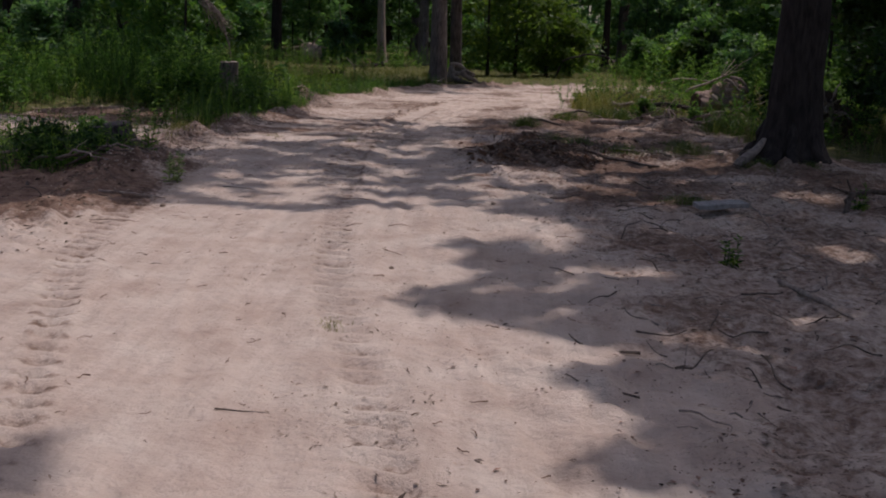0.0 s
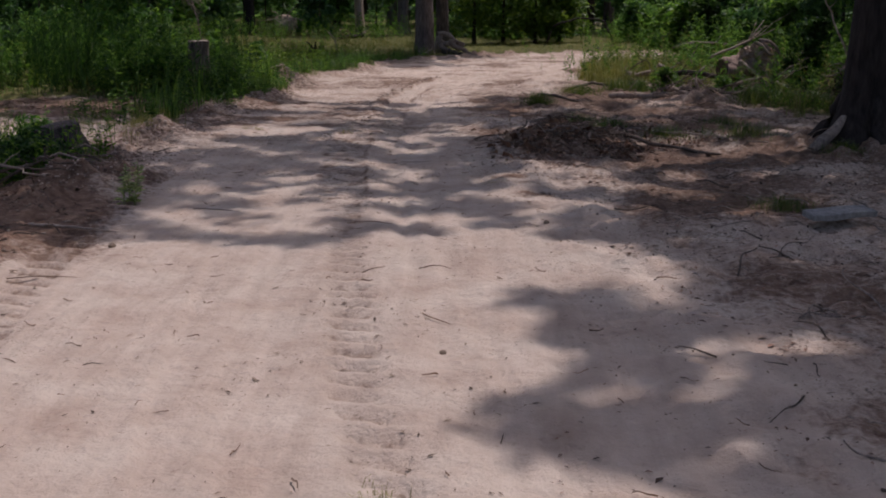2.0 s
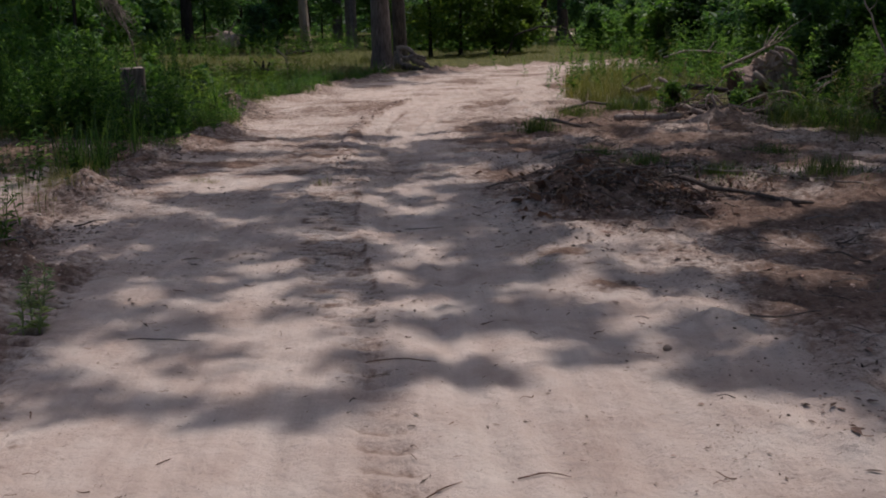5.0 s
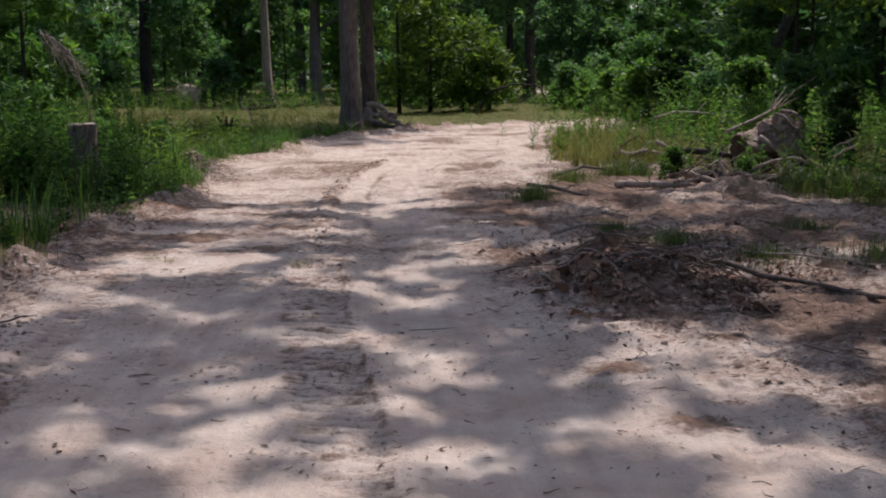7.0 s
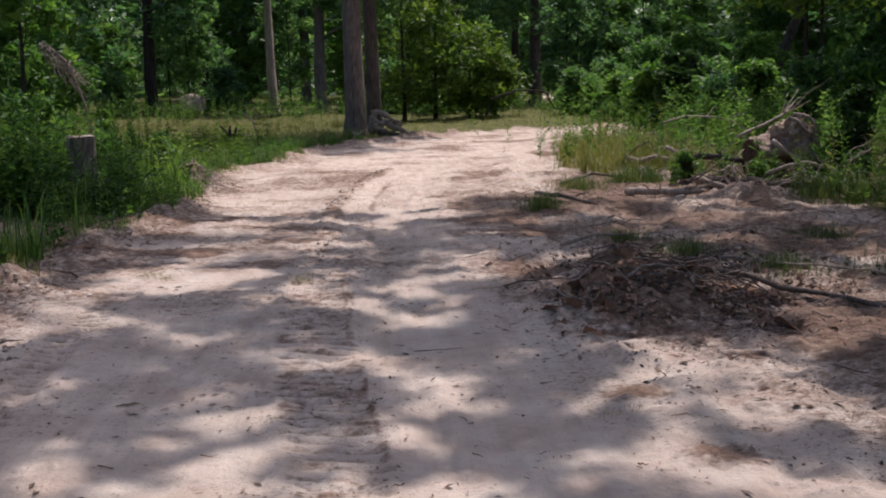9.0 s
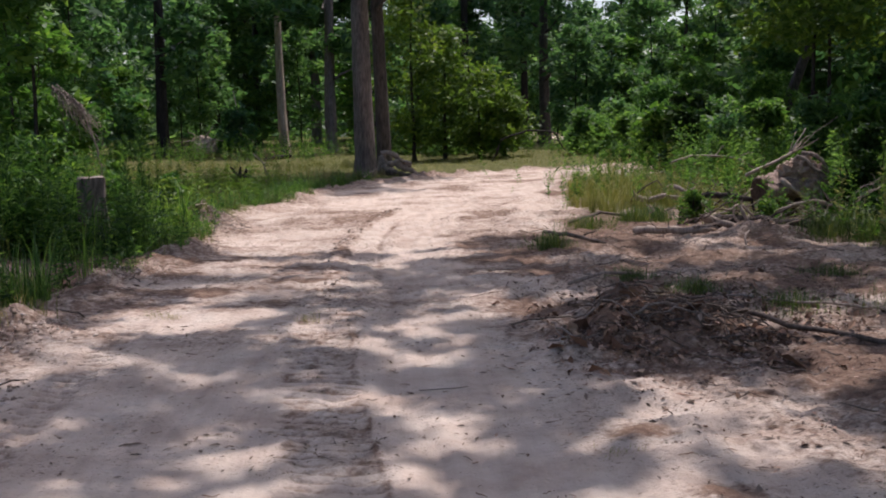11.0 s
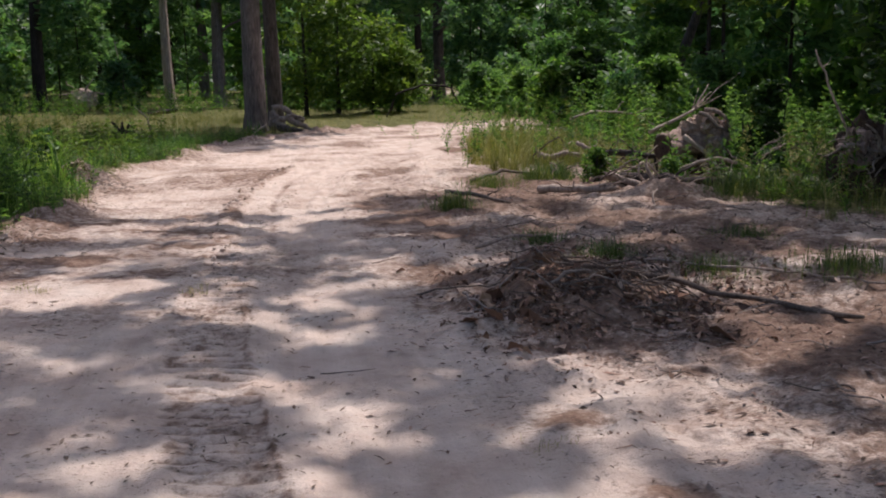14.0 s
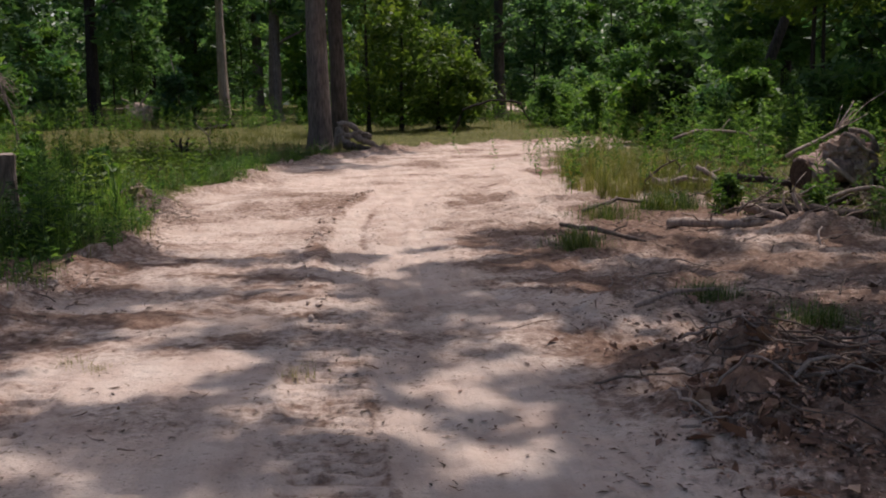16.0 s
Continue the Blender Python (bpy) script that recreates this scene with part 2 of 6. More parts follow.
def vnoise(x, y, seed=0):
    """Smooth value noise of -1 to 1 on arrays."""
    x, y = np.asarray(x, float), np.asarray(y, float)
    ix, iy = np.floor(x).astype(np.int64), np.floor(y).astype(np.int64)
    fx, fy = x - ix, y - iy
    fx, fy = fx * fx * (3 - 2 * fx), fy * fy * (3 - 2 * fy)
    a, b = lattice(ix, iy, seed), lattice(ix + 1, iy, seed)
    c, d = lattice(ix, iy + 1, seed), lattice(ix + 1, iy + 1, seed)
    return 2 * (a * (1 - fx) * (1 - fy) + b * fx * (1 - fy) + c * (1 - fx) * fy + d * fx * fy) - 1


def fbm(x, y, octaves=4, seed=0):
    return sum(vnoise(x * 2 ** k, y * 2 ** k, seed + k) / 2 ** k for k in range(octaves))


def bell(d, width):
    return np.exp(-(d / width) ** 2)


def step(a, b, v):
    t = np.clip((v - a) / (b - a), 0, 1)
    return t * t * (3 - 2 * t)


def make_mesh(name, verts, faces, smooth=False):
    verts, faces = np.asarray(verts, np.float32), np.asarray(faces, np.int32)
    me = bpy.data.meshes.new(name)
    k = faces.shape[1]
    me.vertices.add(len(verts))
    me.vertices.foreach_set("co", verts.ravel())
    me.loops.add(faces.size)
    me.loops.foreach_set("vertex_index", faces.ravel())
    me.polygons.add(len(faces))
    me.polygons.foreach_set("loop_start", np.arange(0, faces.size, k, dtype=np.int32))
    me.polygons.foreach_set("use_smooth", np.full(len(faces), smooth))
    me.update(calc_edges=True)
    return me


def thing(name, label, category, group="", kind="", m=None):
    ob = tagged(new(name), label, category, group, kind)
    ob.empty_display_size = 0.1
    if m is not None:
        ob.matrix_basis = m
    return ob


def part(name, me, mat, parent, label=""):
    ob = tagged(new(name, me), label)
    if mat is not None:
        me.materials.append(mat)
    ob.parent = parent
    return ob


def joined(pieces):
    """Joins (verts, faces) pieces with faces of one size."""
    vs, fs, n = [], [], 0
    for v, f in pieces:
        vs.append(np.asarray(v, float))
        fs.append(np.asarray(f) + n)
        n += len(v)
    return np.concatenate(vs), np.concatenate(fs)


def tube(points, radii, sides=10, rough=0.0, seed=0, flare=0.0):
    """A tapered, uneven limb along points; closed at both ends."""
    rng = np.random.default_rng(seed)
    pts, radii = np.asarray(points, float), np.asarray(radii, float)
    n = len(pts)
    ahead = np.gradient(pts, axis=0)
    ahead /= np.linalg.norm(ahead, axis=1)[:, None] + 1e-9
    ref = np.where(np.abs(ahead[:, 2:3]) > 0.9, np.array([[1.0, 0, 0]]), np.array([[0, 0, 1.0]]))
    side = np.cross(ahead, ref)
    side /= np.linalg.norm(side, axis=1)[:, None] + 1e-9
    up = np.cross(side, ahead)
    ang = np.linspace(0, 2 * np.pi, sides, endpoint=False)
    lobes = 1 + 0.12 * flare * np.sin(ang * 3 + rng.uniform(0, 6)) + 0.06 * np.sin(ang * 2 + rng.uniform(0, 6))
    wob = 1 + rough * rng.uniform(-1, 1, (n, sides))
    r = radii[:, None] * lobes[None] * wob
    v = pts[:, None] + r[..., None] * (np.cos(ang)[None, :, None] * side[:, None] + np.sin(ang)[None, :, None] * up[:, None])
    v = np.concatenate([v.reshape(-1, 3), pts[:1], pts[-1:]])
    i = np.arange(n - 1)[:, None] * sides
    j = np.arange(sides)[None]
    k = (j + 1) % sides
    quads = np.stack([i + j, i + k, i + sides + k, i + sides + j], -1).reshape(-1, 4)
    a, b = n * sides, n * sides + 1
    j, k = np.arange(sides), (np.arange(sides) + 1) % sides
    end = (n - 1) * sides
    tris = np.concatenate([quads[:, [0, 1, 2]], quads[:, [0, 2, 3]],
                           np.stack([np.full(sides, a), k, j], -1), np.stack([np.full(sides, b), end + j, end + k], -1)])
    return v, tris


def bent(a, b, n, sway, seed):
    """n points from a to b with a soft random bend."""
    rng = np.random.default_rng(seed)
    a, b = np.asarray(a, float), np.asarray(b, float)
    t = np.linspace(0, 1, n)[:, None]
    w = sum(rng.normal(0, 1, 3) * np.sin(np.pi * t * k) / k for k in (1, 2, 3))
    return a + (b - a) * t + sway * np.linalg.norm(b - a) * w


def leaves(centres, size, rng, tri=False, flat=0.5, longer=1.8):
    """A small leaf at each centre: a folded rhombus, or one triangle for far crowns."""
    c = np.asarray(centres, float)
    n = len(c)
    d = rng.normal(0, 1, (n, 3))
    d[:, 2] *= 0.6 if flat < 0.7 else 0.10
    d /= np.linalg.norm(d, axis=1)[:, None]
    nrm = rng.normal(0, 1, (n, 3)) * (1 - flat) + np.array([0, 0, 1.0]) * flat * 1.5
    s = np.cross(d, nrm)
    s /= np.linalg.norm(s, axis=1)[:, None] + 1e-9
    up = np.cross(s, d)
    size = np.asarray(size) * (rng.uniform(0.6, 1.35, n) if flat != 0.5 else rng.uniform(0.35, 1.0, n) ** 2 * 2.2)
    L, W = (size * longer / 2)[:, None], (size / 2)[:, None]
    if tri:
        v = np.stack([c - d * L, c + s * W + d * L * 0.3, c - s * W * 0.8 + d * L], 1).reshape(-1, 3)
        return v, np.arange(3 * n).reshape(-1, 3)
    v = np.stack([c - d * L, c + s * W + up * W * 0.3, c + d * L - up * W * 0.25, c - s * W + up * W * 0.3], 1).reshape(-1, 3)
    b = np.arange(n)[:, None] * 4
    return v, np.concatenate([b + [0, 1, 2], b + [0, 2, 3]])


def clump(rng, centre, radius, count, squash=0.75):
    d = rng.normal(0, 1, (count, 3))
    d /= np.linalg.norm(d, axis=1)[:, None]
    r = radius * rng.uniform(0.15, 1, (count, 1)) ** 0.5
    return np.asarray(centre) + d * r * np.array([1, 1, squash]) * rng.uniform(0.8, 1.2, (count, 1))


def lump_mesh(centre, radii, seed, rough=1.0):
    """A rounded uneven clump of soil."""
    b = bmesh.new()
    bmesh.ops.create_icosphere(b, subdivisions=4, radius=1)
    for v in b.verts:
        d = v.co.normalized()
        k = 1 + rough * (0.22 * noise.noise(d * 2.3 + Vector((seed, 0, 0))) + 0.12 * noise.noise(d * 6 + Vector((0, seed, 0))) + 0.06 * noise.noise(d * 13 + Vector((seed, seed, 0))))
        v.co = Vector(centre) + Vector((d.x * radii[0], d.y * radii[1], d.z * radii[2])) * k
    me = bpy.data.meshes.new("lump")
    b.to_mesh(me)
    b.free()
    return me


# ---- the lie of the land ----
LEFT_Y, LEFT_X = (-5, 2, 5, 7, 8.5, 10, 13, 16, 19, 21.7, 24.3, 26, 30, 32, 36, 38, 40, 41), (-1.2, -1.2, -1.4, -1.7, -2.0, -2.3, -2.55, -2.35, -2.1, -2.3, -2.5, -1.7, -1.15, -0.3, 1.5, 4, 8, 12)
RIGHT_Y, RIGHT_X = (-5, 0, 5, 8, 12, 14.4, 19, 22.4, 26.4, 31, 33, 34.5, 36), (2.6, 2.6, 2.6, 2.4, 1.9, 1.8, 2.3, 2.7, 3.35, 4.1, 5.5, 8, 13)
TREAD_Y, TREAD_X = (-5, 0.5, 1.25, 2.5, 3.5, 4.2, 5.2, 6.4, 7.5, 11.8, 13.2, 17, 20, 23, 26), (2.7, 1.92, 1.74, 1.49, 1.22, 1.05, 0.92, 0.74, 0.61, 0.17, 0.1, 0.2, 0.45, 0.85, 1.6)
SIDE_Y, SIDE_X = (-5, 1.4, 4.8, 6.5, 9, 12, 15, 20), (0.9, 0.26, -0.88, -1.2, -1.45, -1.6, -1.6, -1.2)


# smooth wheel lane through the bend: its left edge
LANE_Y, LANE_X = (14.4, 16.2, 17.6, 19.0, 20.5, 22.3, 24.2, 26.1, 27.8), (0.2, 0.08, 0.06, 0.05, 0.11, 0.34, 0.74, 1.22, 1.8)
PRINT_Y, PRINT_X = (-2, 1.5, 3, 4.5, 6), (3.1, 3.5, 3.75, 4.05, 4.4)


def tread_half(y):
    """Half width of the lugged wheel track: one wheel near, two prints side by side farther on."""
    return 0.115 + 0.135 * step(8.0, 9.8, y)


def tread_mid(y):
    return np.interp(y, TREAD_Y, TREAD_X) - 0.085 * step(8.0, 9.8, y)


def lugs(x, y, off):
    """Cross bars pressed by tyres, -1 to 1: wide bars near, finer ones beyond."""
    wave = y + 0.16 * off + 0.016 * vnoise(x * 6, y * 3, 43) + 0.024 * vnoise(x * 2, y * 1.5, 44)
    return np.tanh(1.7 * np.where(y < 8.6, np.sin(2 * np.pi * wave / 0.20), np.sin(2 * np.pi * wave / 0.125)))


def edge_left(y):
    return np.interp(y, LEFT_Y, LEFT_X)


def edge_right(y):
    return np.interp(y, RIGHT_Y, RIGHT_X)


def ground_z(x, y):
    x, y = np.asarray(x, float), np.asarray(y, float)
    near = step(70, 40, np.hypot(x, y - 10))
    el, er = edge_left(y), edge_right(y)
    on_road = step(0, 0.5, x - el) * step(0, 0.6, er - x)
    z = 0.04 * vnoise(x * 0.35, y * 0.3, 3) * near + 0.007 * fbm(x * 9, y * 11, 2, 13) * near * np.maximum(step(6.5, 10, y), 0.8 * step(2.0, 3.0, x)) + (0.008 * fbm(x * 2.2, y * 2.2, 5, 11) + 0.006 * fbm(x * 5, y * 5, 3, 12)) * near
    # rough disturbed soil beside the track
    rough = (1 - on_road) * near
    z = z + rough * ((0.028 + 0.022 * step(10, 14, y)) * fbm(x * 1.6, y * 1.6, 5, 21) + 0.032 * fbm(x * 6, y * 6, 3, 31))
    # pushed-up berm along the grass side
    ridge = bell(x - el + 0.15 + 0.2 * vnoise(y * 0.9, y * 0, 5), 0.34)
    z = z + ridge * near * np.clip(0.055 + 0.045 * vnoise(y * 1.1, y * 0 + 4, 6), 0, 1) * step(3.0, 6.5, y) * (1 + 0.7 * fbm(x * 5, y * 5, 4, 8))
    for mx, my, mh, mr in ((-2.0, 9.6, 0.12, 0.55), (-2.35, 21.7, 0.28, 0.42), (-2.5, 13.3, 0.04, 0.7), (2.35, 12.75, 0.12, 0.36), (2.45, 13.7, 0.16, 0.34), (2.85, 12.45, 0.09, 0.30), (2.7, 13.3, 0.12, 0.40), (3.3, 13.3, 0.07, 0.5), (5.6, 19.0, 0.16, 0.5), (6.0, 12.2, 0.14, 1.1)):
        z = z + mh * bell(np.hypot(x - mx, y - my), mr) * (1 + 0.8 * fbm(x * 4.5, y * 4.5, 4, 17))
    z = z + 0.05 * bell(x + 1.75 - 0.1 * (y - 5), 0.35) * step(7.5, 6, y) * (1 + 0.9 * fbm(x * 5, y * 5, 3, 9))
    # wheel tracks with cross lugs
    for ty, tx, width, depth, y0, y1, seed in ((PRINT_Y, PRINT_X, 0.2, 0.020, -1, 5.5, 3), (TREAD_Y, TREAD_X, 0.115, 0.024, -2, 17, 1), (SIDE_Y, SIDE_X, 0.13, 0.028, -2, 15, 2)):
        d = x - (tread_mid(y) if seed == 1 else np.interp(y, ty, tx))
        d = d + 0.07 * step(8.4, 9.4, y) * fbm(x * 3, y * 5, 3, 48) if seed == 1 else d
        wide = width * (0.4 + 0.6 * step(2.8, 4.0, y)) if seed == 2 else tread_half(y) if seed == 1 else width
        inside = step(wide + 0.03, wide - 0.03, np.abs(d)) * step(y0, y0 + 2, y) * step(y1, y1 - 2, y)
        patchy = np.clip(0.75 + 0.8 * vnoise(y * 0.7, x * 0 + seed, 40 + seed), 0.3, 1)
        if seed == 1:
            patchy = np.clip(patchy, 0.7 + 0.1 * step(9, 10, y), 1) * (1 - 0.55 * bell(y - 8.7, 0.75)) * (1 - 0.35 * step(-0.1, 0.6, fbm(x * 6, y * 4, 2, 45)))
        z = z + inside * patchy * (depth * (1 - 0.50 * step(8.4, 9.4, y)) * lugs(x, y, d) - depth * 0.6 + 0.007 * fbm(x * 11, y * 11, 2, 46))
        z = z + 0.010 * bell(np.abs(d) - wide - 0.05, 0.05) * near
    # smooth wheel marks, and the step right of the lugged track
    for off, depth, width in ((0.45, 0.017, 0.06), (0.66, 0.018, 0.06), (0.95, 0.008, 0.05), (-0.42, 0.013, 0.05), (-0.56, 0.013, 0.05), (-0.86, 0.010, 0.05), (-1.0, 0.009, 0.05), (1.25, 0.012, 0.08)):
        z = z - depth * bell(x - np.interp(y, TREAD_Y, TREAD_X) - off, width) * step(34, 26, y)
    z = z - 0.022 * step(0.16, 0.20, x - np.interp(y, TREAD_Y, TREAD_X)) * step(1.6, 0.4, x - np.interp(y, TREAD_Y, TREAD_X)) * step(7.5, 10.5, y) * step(17, 15, y)
    lane_d = x - np.interp(y, LANE_Y, LANE_X)
    stretch = step(14.5, 16.5, y) * step(28, 25, y)
    z = z - stretch * (0.024 * step(-0.04, 0.04, lane_d) * step(1.3, 0.7, lane_d) + 0.02 * bell(lane_d - 0.36, 0.07)) + stretch * 0.018 * bell(lane_d + 0.14, 0.12) * (1 + fbm(x * 7, y * 5, 3, 57))
    # fine lengthwise scoring left by wheels
    u = x - np.interp(y, TREAD_Y, TREAD_X)
    z = z + on_road * step(13, 7, y) * (0.007 * vnoise(u * 13, y * 0.22, 14) + 0.0045 * vnoise(u * 24, y * 0.3, 15))
    # lumps across the road farther on
    z = z + on_road * (0.009 * fbm(x * 1.1, y * 2.4, 5, 55) + 0.014 * fbm(x * 6, y * 9, 4, 56)) * step(13, 17, y) * near
    return z + 0.05 * (1 - on_road) * step(18, 24, y) + 0.5 * step(60, 130, np.hypot(x, y))


def put(x, y, up=0.0):
    return (x, y, float(ground_z(x, y)) + up)


def spaced(stops):
    out = [np.array([stops[0][0]])]
    for (a, _), (b, gap) in zip(stops, stops[1:]):
        n = max(1, round((b - a) / gap))
        out.append(np.linspace(a, b, n + 1)[1:])
    return np.concatenate(out)


gx = spaced([(-600, 0), (-150, 90), (-40, 12), (-12, 1.5), (-5, 0.16), (-2.4, 0.07), (3.4, 0.036), (6.8, 0.07), (14, 0.3), (40, 2.5), (150, 12), (600, 90)])
gy = spaced([(-600, 0), (-100, 90), (-20, 12), (-1, 1.2), (0.5, 0.1), (8.6, 0.034), (13.4, 0.019), (15.5, 0.034), (24, 0.065), (42, 0.16), (80, 1.5), (180, 10), (900, 90)])
XX, YY = np.meshgrid(gx, gy)
ZZ = ground_z(XX, YY)
nx, ny = len(gx), len(gy)
ii = (np.arange(ny - 1)[:, None] * nx + np.arange(nx - 1)[None]).ravel()
ground_me = make_mesh("ground", np.stack([XX, YY, ZZ], -1).reshape(-1, 3), np.stack([ii, ii + 1, ii + nx + 1, ii + nx], -1), True)
el, er = edge_left(YY), edge_right(YY)
soil = step(0.1, 0.9, XX - er + 0.5 * fbm(XX * 1.3, YY * 1.3, 3, 61)) * (0.64 + 0.40 * fbm(XX * 0.8, YY * 0.8, 4, 62))
soil = soil * (0.66 + 0.34 * step(6.5, 9.5, YY) - 0.26 * step(11, 13, YY) * step(20, 17, YY))
soil = np.maximum(soil, (0.66 + 0.45 * fbm(XX * 1.5, YY * 1.5, 3, 171)) * step(-1.1, -1.6, XX) * step(4.5, 6.5, YY) * step(11.5, 9.5, YY))
soil = np.maximum(soil, (0.85 + 0.3 * fbm(XX * 2.5, YY * 2.5, 3, 60)) * bell(np.hypot((XX - 2.55) / 0.9, YY - 12.8), 1.25))
soil = np.maximum(soil, (0.66 + 0.4 * fbm(XX * 2.5, YY * 2.5, 3, 182)) * bell(np.hypot((XX - 2.5) / 0.75, YY - 11.8), 0.9))
soil = np.maximum(soil, step(0.95, 0.15, XX - el + 0.25 * vnoise(YY * 1.2, YY * 0, 63)) * step(5.5, 7.5, YY) * (0.98 - 0.36 * step(10.5, 12, YY)) * (1 - (0.62 - 0.4 * fbm(XX * 0.9, YY * 0.9, 3, 166)) * step(0.3, 0.8, el - XX) * step(11, 12.2, YY)))
soil = np.maximum(soil, (0.34 + 0.3 * fbm(XX * 0.7, YY * 1.6, 3, 64)) * step(14, 17, YY) * step(21, 18.5, YY))
soil = np.maximum(soil, 0.5 * bell(np.hypot(XX + 2.3, YY - 21.7), 0.7))
# brown ground round the twin trunks, with their cast shadow painted in
soil = np.maximum(soil, 0.9 * bell(np.hypot((XX - 0.6) / 1.6, YY - 36.6), 1.6))
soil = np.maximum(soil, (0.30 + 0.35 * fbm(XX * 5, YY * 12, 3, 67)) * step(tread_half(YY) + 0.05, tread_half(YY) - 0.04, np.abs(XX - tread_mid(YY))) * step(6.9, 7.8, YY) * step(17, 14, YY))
soil = soil * (1 - 0.9 * bell(np.hypot((XX - 4.0) / 1.3, YY - 23.2), 0.75))
green = step(-0.05, 0.45, el - XX + 0.4 * fbm(XX, YY, 3, 65)) * (np.clip(0.02 + 0.5 * fbm(XX * 1.2, YY * 1.2, 3, 165), 0, 0.5) * step(9.5, 11, YY) + step(15.2, 16.4, YY))
right_turf = step(0.2, 1.4, XX - np.interp(YY, (0, 14, 18, 21, 24, 27, 33, 36, 40), (8, 7.4, 6.0, 5.6, 4.7, 3.7, 4.8, 9, 14)) + (0.5 + 0.9 * step(12, 8, YY)) * fbm(XX * 0.6, YY * 0.6, 4, 66))
far_left = step(0.0, 1.6, -4.3 - XX + 1.1 * fbm(XX * 0.5, YY * 0.5, 4, 167)) * step(12.5, 10.5, YY)
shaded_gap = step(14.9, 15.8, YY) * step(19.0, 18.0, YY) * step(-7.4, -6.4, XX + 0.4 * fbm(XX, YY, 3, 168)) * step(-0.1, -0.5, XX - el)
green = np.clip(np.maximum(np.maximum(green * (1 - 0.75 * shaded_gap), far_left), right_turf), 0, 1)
# humus here is dark for the litter and, painted in, its shade
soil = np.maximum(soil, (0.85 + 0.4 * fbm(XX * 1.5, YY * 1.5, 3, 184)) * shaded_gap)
inside = step(edge_left(YY) - 0.3, edge_left(YY) + 0.3, XX) * step(0.5, -0.2, XX - er)
churn = np.clip(0.26 + 0.45 * fbm(XX * 1.1, YY * 2.0, 4, 68), 0, 1) * step(11, 14, YY) + np.clip(0.10 + 0.3 * fbm(XX * 1.5, YY * 1.5, 3, 69), 0, 1) * step(14, 11, YY) * 0.5
soil = np.maximum(soil, churn * inside)
soil = np.maximum(soil, np.clip(0.40 + 0.75 * fbm(XX * 1.6, YY * 3.6, 4, 170), 0, 0.95) * step(0.5, -0.1, XX) * step(13.5, 15, YY) * step(20.5, 18, YY))
for hx, hy in ((1.9, 10.24), (2.1, 9.3), (2.75, 10.9)):
    soil = np.maximum(soil, 0.95 * bell(np.hypot((XX - hx) / 0.24, (YY - hy) / 0.17), 1.0))
soil = np.maximum(soil, np.clip(0.58 + 0.45 * fbm(XX * 1.3, YY * 1.6, 4, 169), 0, 0.95) * step(0.8, 1.7, XX - 0.75 * step(14.5, 12.5, YY)) * step(9.5, 12, YY) * step(24, 20, YY))
# grooves darkened in colour: soil, plus shade that the bars' relief lacks
for ty, tx, hw, y0, y1, groove_dark in ((TREAD_Y, TREAD_X, 0.115, -2, 17, 0.50), (SIDE_Y, SIDE_X, 0.13, -2, 15, 0.85), (PRINT_Y, PRINT_X, 0.2, -1, 5.5, 0.7)):
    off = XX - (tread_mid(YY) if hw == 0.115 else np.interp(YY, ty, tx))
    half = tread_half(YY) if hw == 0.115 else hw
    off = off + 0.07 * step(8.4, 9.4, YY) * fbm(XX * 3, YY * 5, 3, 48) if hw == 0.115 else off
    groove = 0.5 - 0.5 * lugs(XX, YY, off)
    soil = np.maximum(soil, (groove_dark + (0.62 - groove_dark) * step(8.4, 10.4, YY)) * groove * step(half + 0.03, half - 0.02, np.abs(off)) * step(y0, y0 + 2, YY) * step(y1, y1 - 2, YY) * np.clip(0.9 + 0.4 * fbm(YY * 0.8, XX * 2 + hw * 9, 2, 47), 0.4, 1))
# dark line painted for the thin shadow along the track's stepped edge
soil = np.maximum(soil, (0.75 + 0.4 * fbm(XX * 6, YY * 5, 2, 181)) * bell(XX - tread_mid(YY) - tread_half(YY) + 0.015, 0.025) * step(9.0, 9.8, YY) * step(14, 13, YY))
soil = np.maximum(soil, np.clip(0.15 + 0.5 * fbm(XX * 0.9, YY * 0.7, 4, 79), 0, 0.7) * inside * step(17, 20, YY))
lane_d = XX - np.interp(YY, LANE_Y, LANE_X)
stretch = step(14.5, 16.5, YY) * step(28, 25, YY)
soil = soil * (1 - 0.85 * stretch * step(0.0, 0.06, lane_d) * step(1.5, 0.8, lane_d + 0.25 * fbm(XX * 2, YY * 2, 3, 175)))
soil = np.maximum(soil, stretch * (0.62 + 0.5 * fbm(XX * 4, YY * 2.5, 3, 176)) * bell(lane_d + 0.14, 0.15) * step(26, 23.5, YY))
soil = np.maximum(soil, stretch * (0.50 + 0.4 * fbm(XX * 4, YY * 2, 3, 177)) * bell(lane_d - 0.36, 0.06))
swept = step(0.20, 0.27, XX - np.interp(YY, TREAD_Y, TREAD_X)) * step(1.5, 1.0, XX - np.interp(YY, TREAD_Y, TREAD_X) + 0.2 * fbm(XX * 2, YY * 1.2, 3, 180)) * step(6.5, 8.5, YY) * step(15, 12.8, YY)
soil = soil * (1 - 0.85 * swept)
debris = 0.40 + 0.22 * step(7, 10, YY) + 0.45 * step(0.0, 0.8, XX - er) + 0.3 * fbm(XX * 1.2, YY * 1.2, 3, 70) - 0.10 * step(22, 26, YY) * inside
debris = np.maximum(debris, 0.55 * step(0.30, 0.15, np.abs(XX - np.interp(YY, TREAD_Y, TREAD_X) - 0.08)))
debris = debris - 0.22 * swept
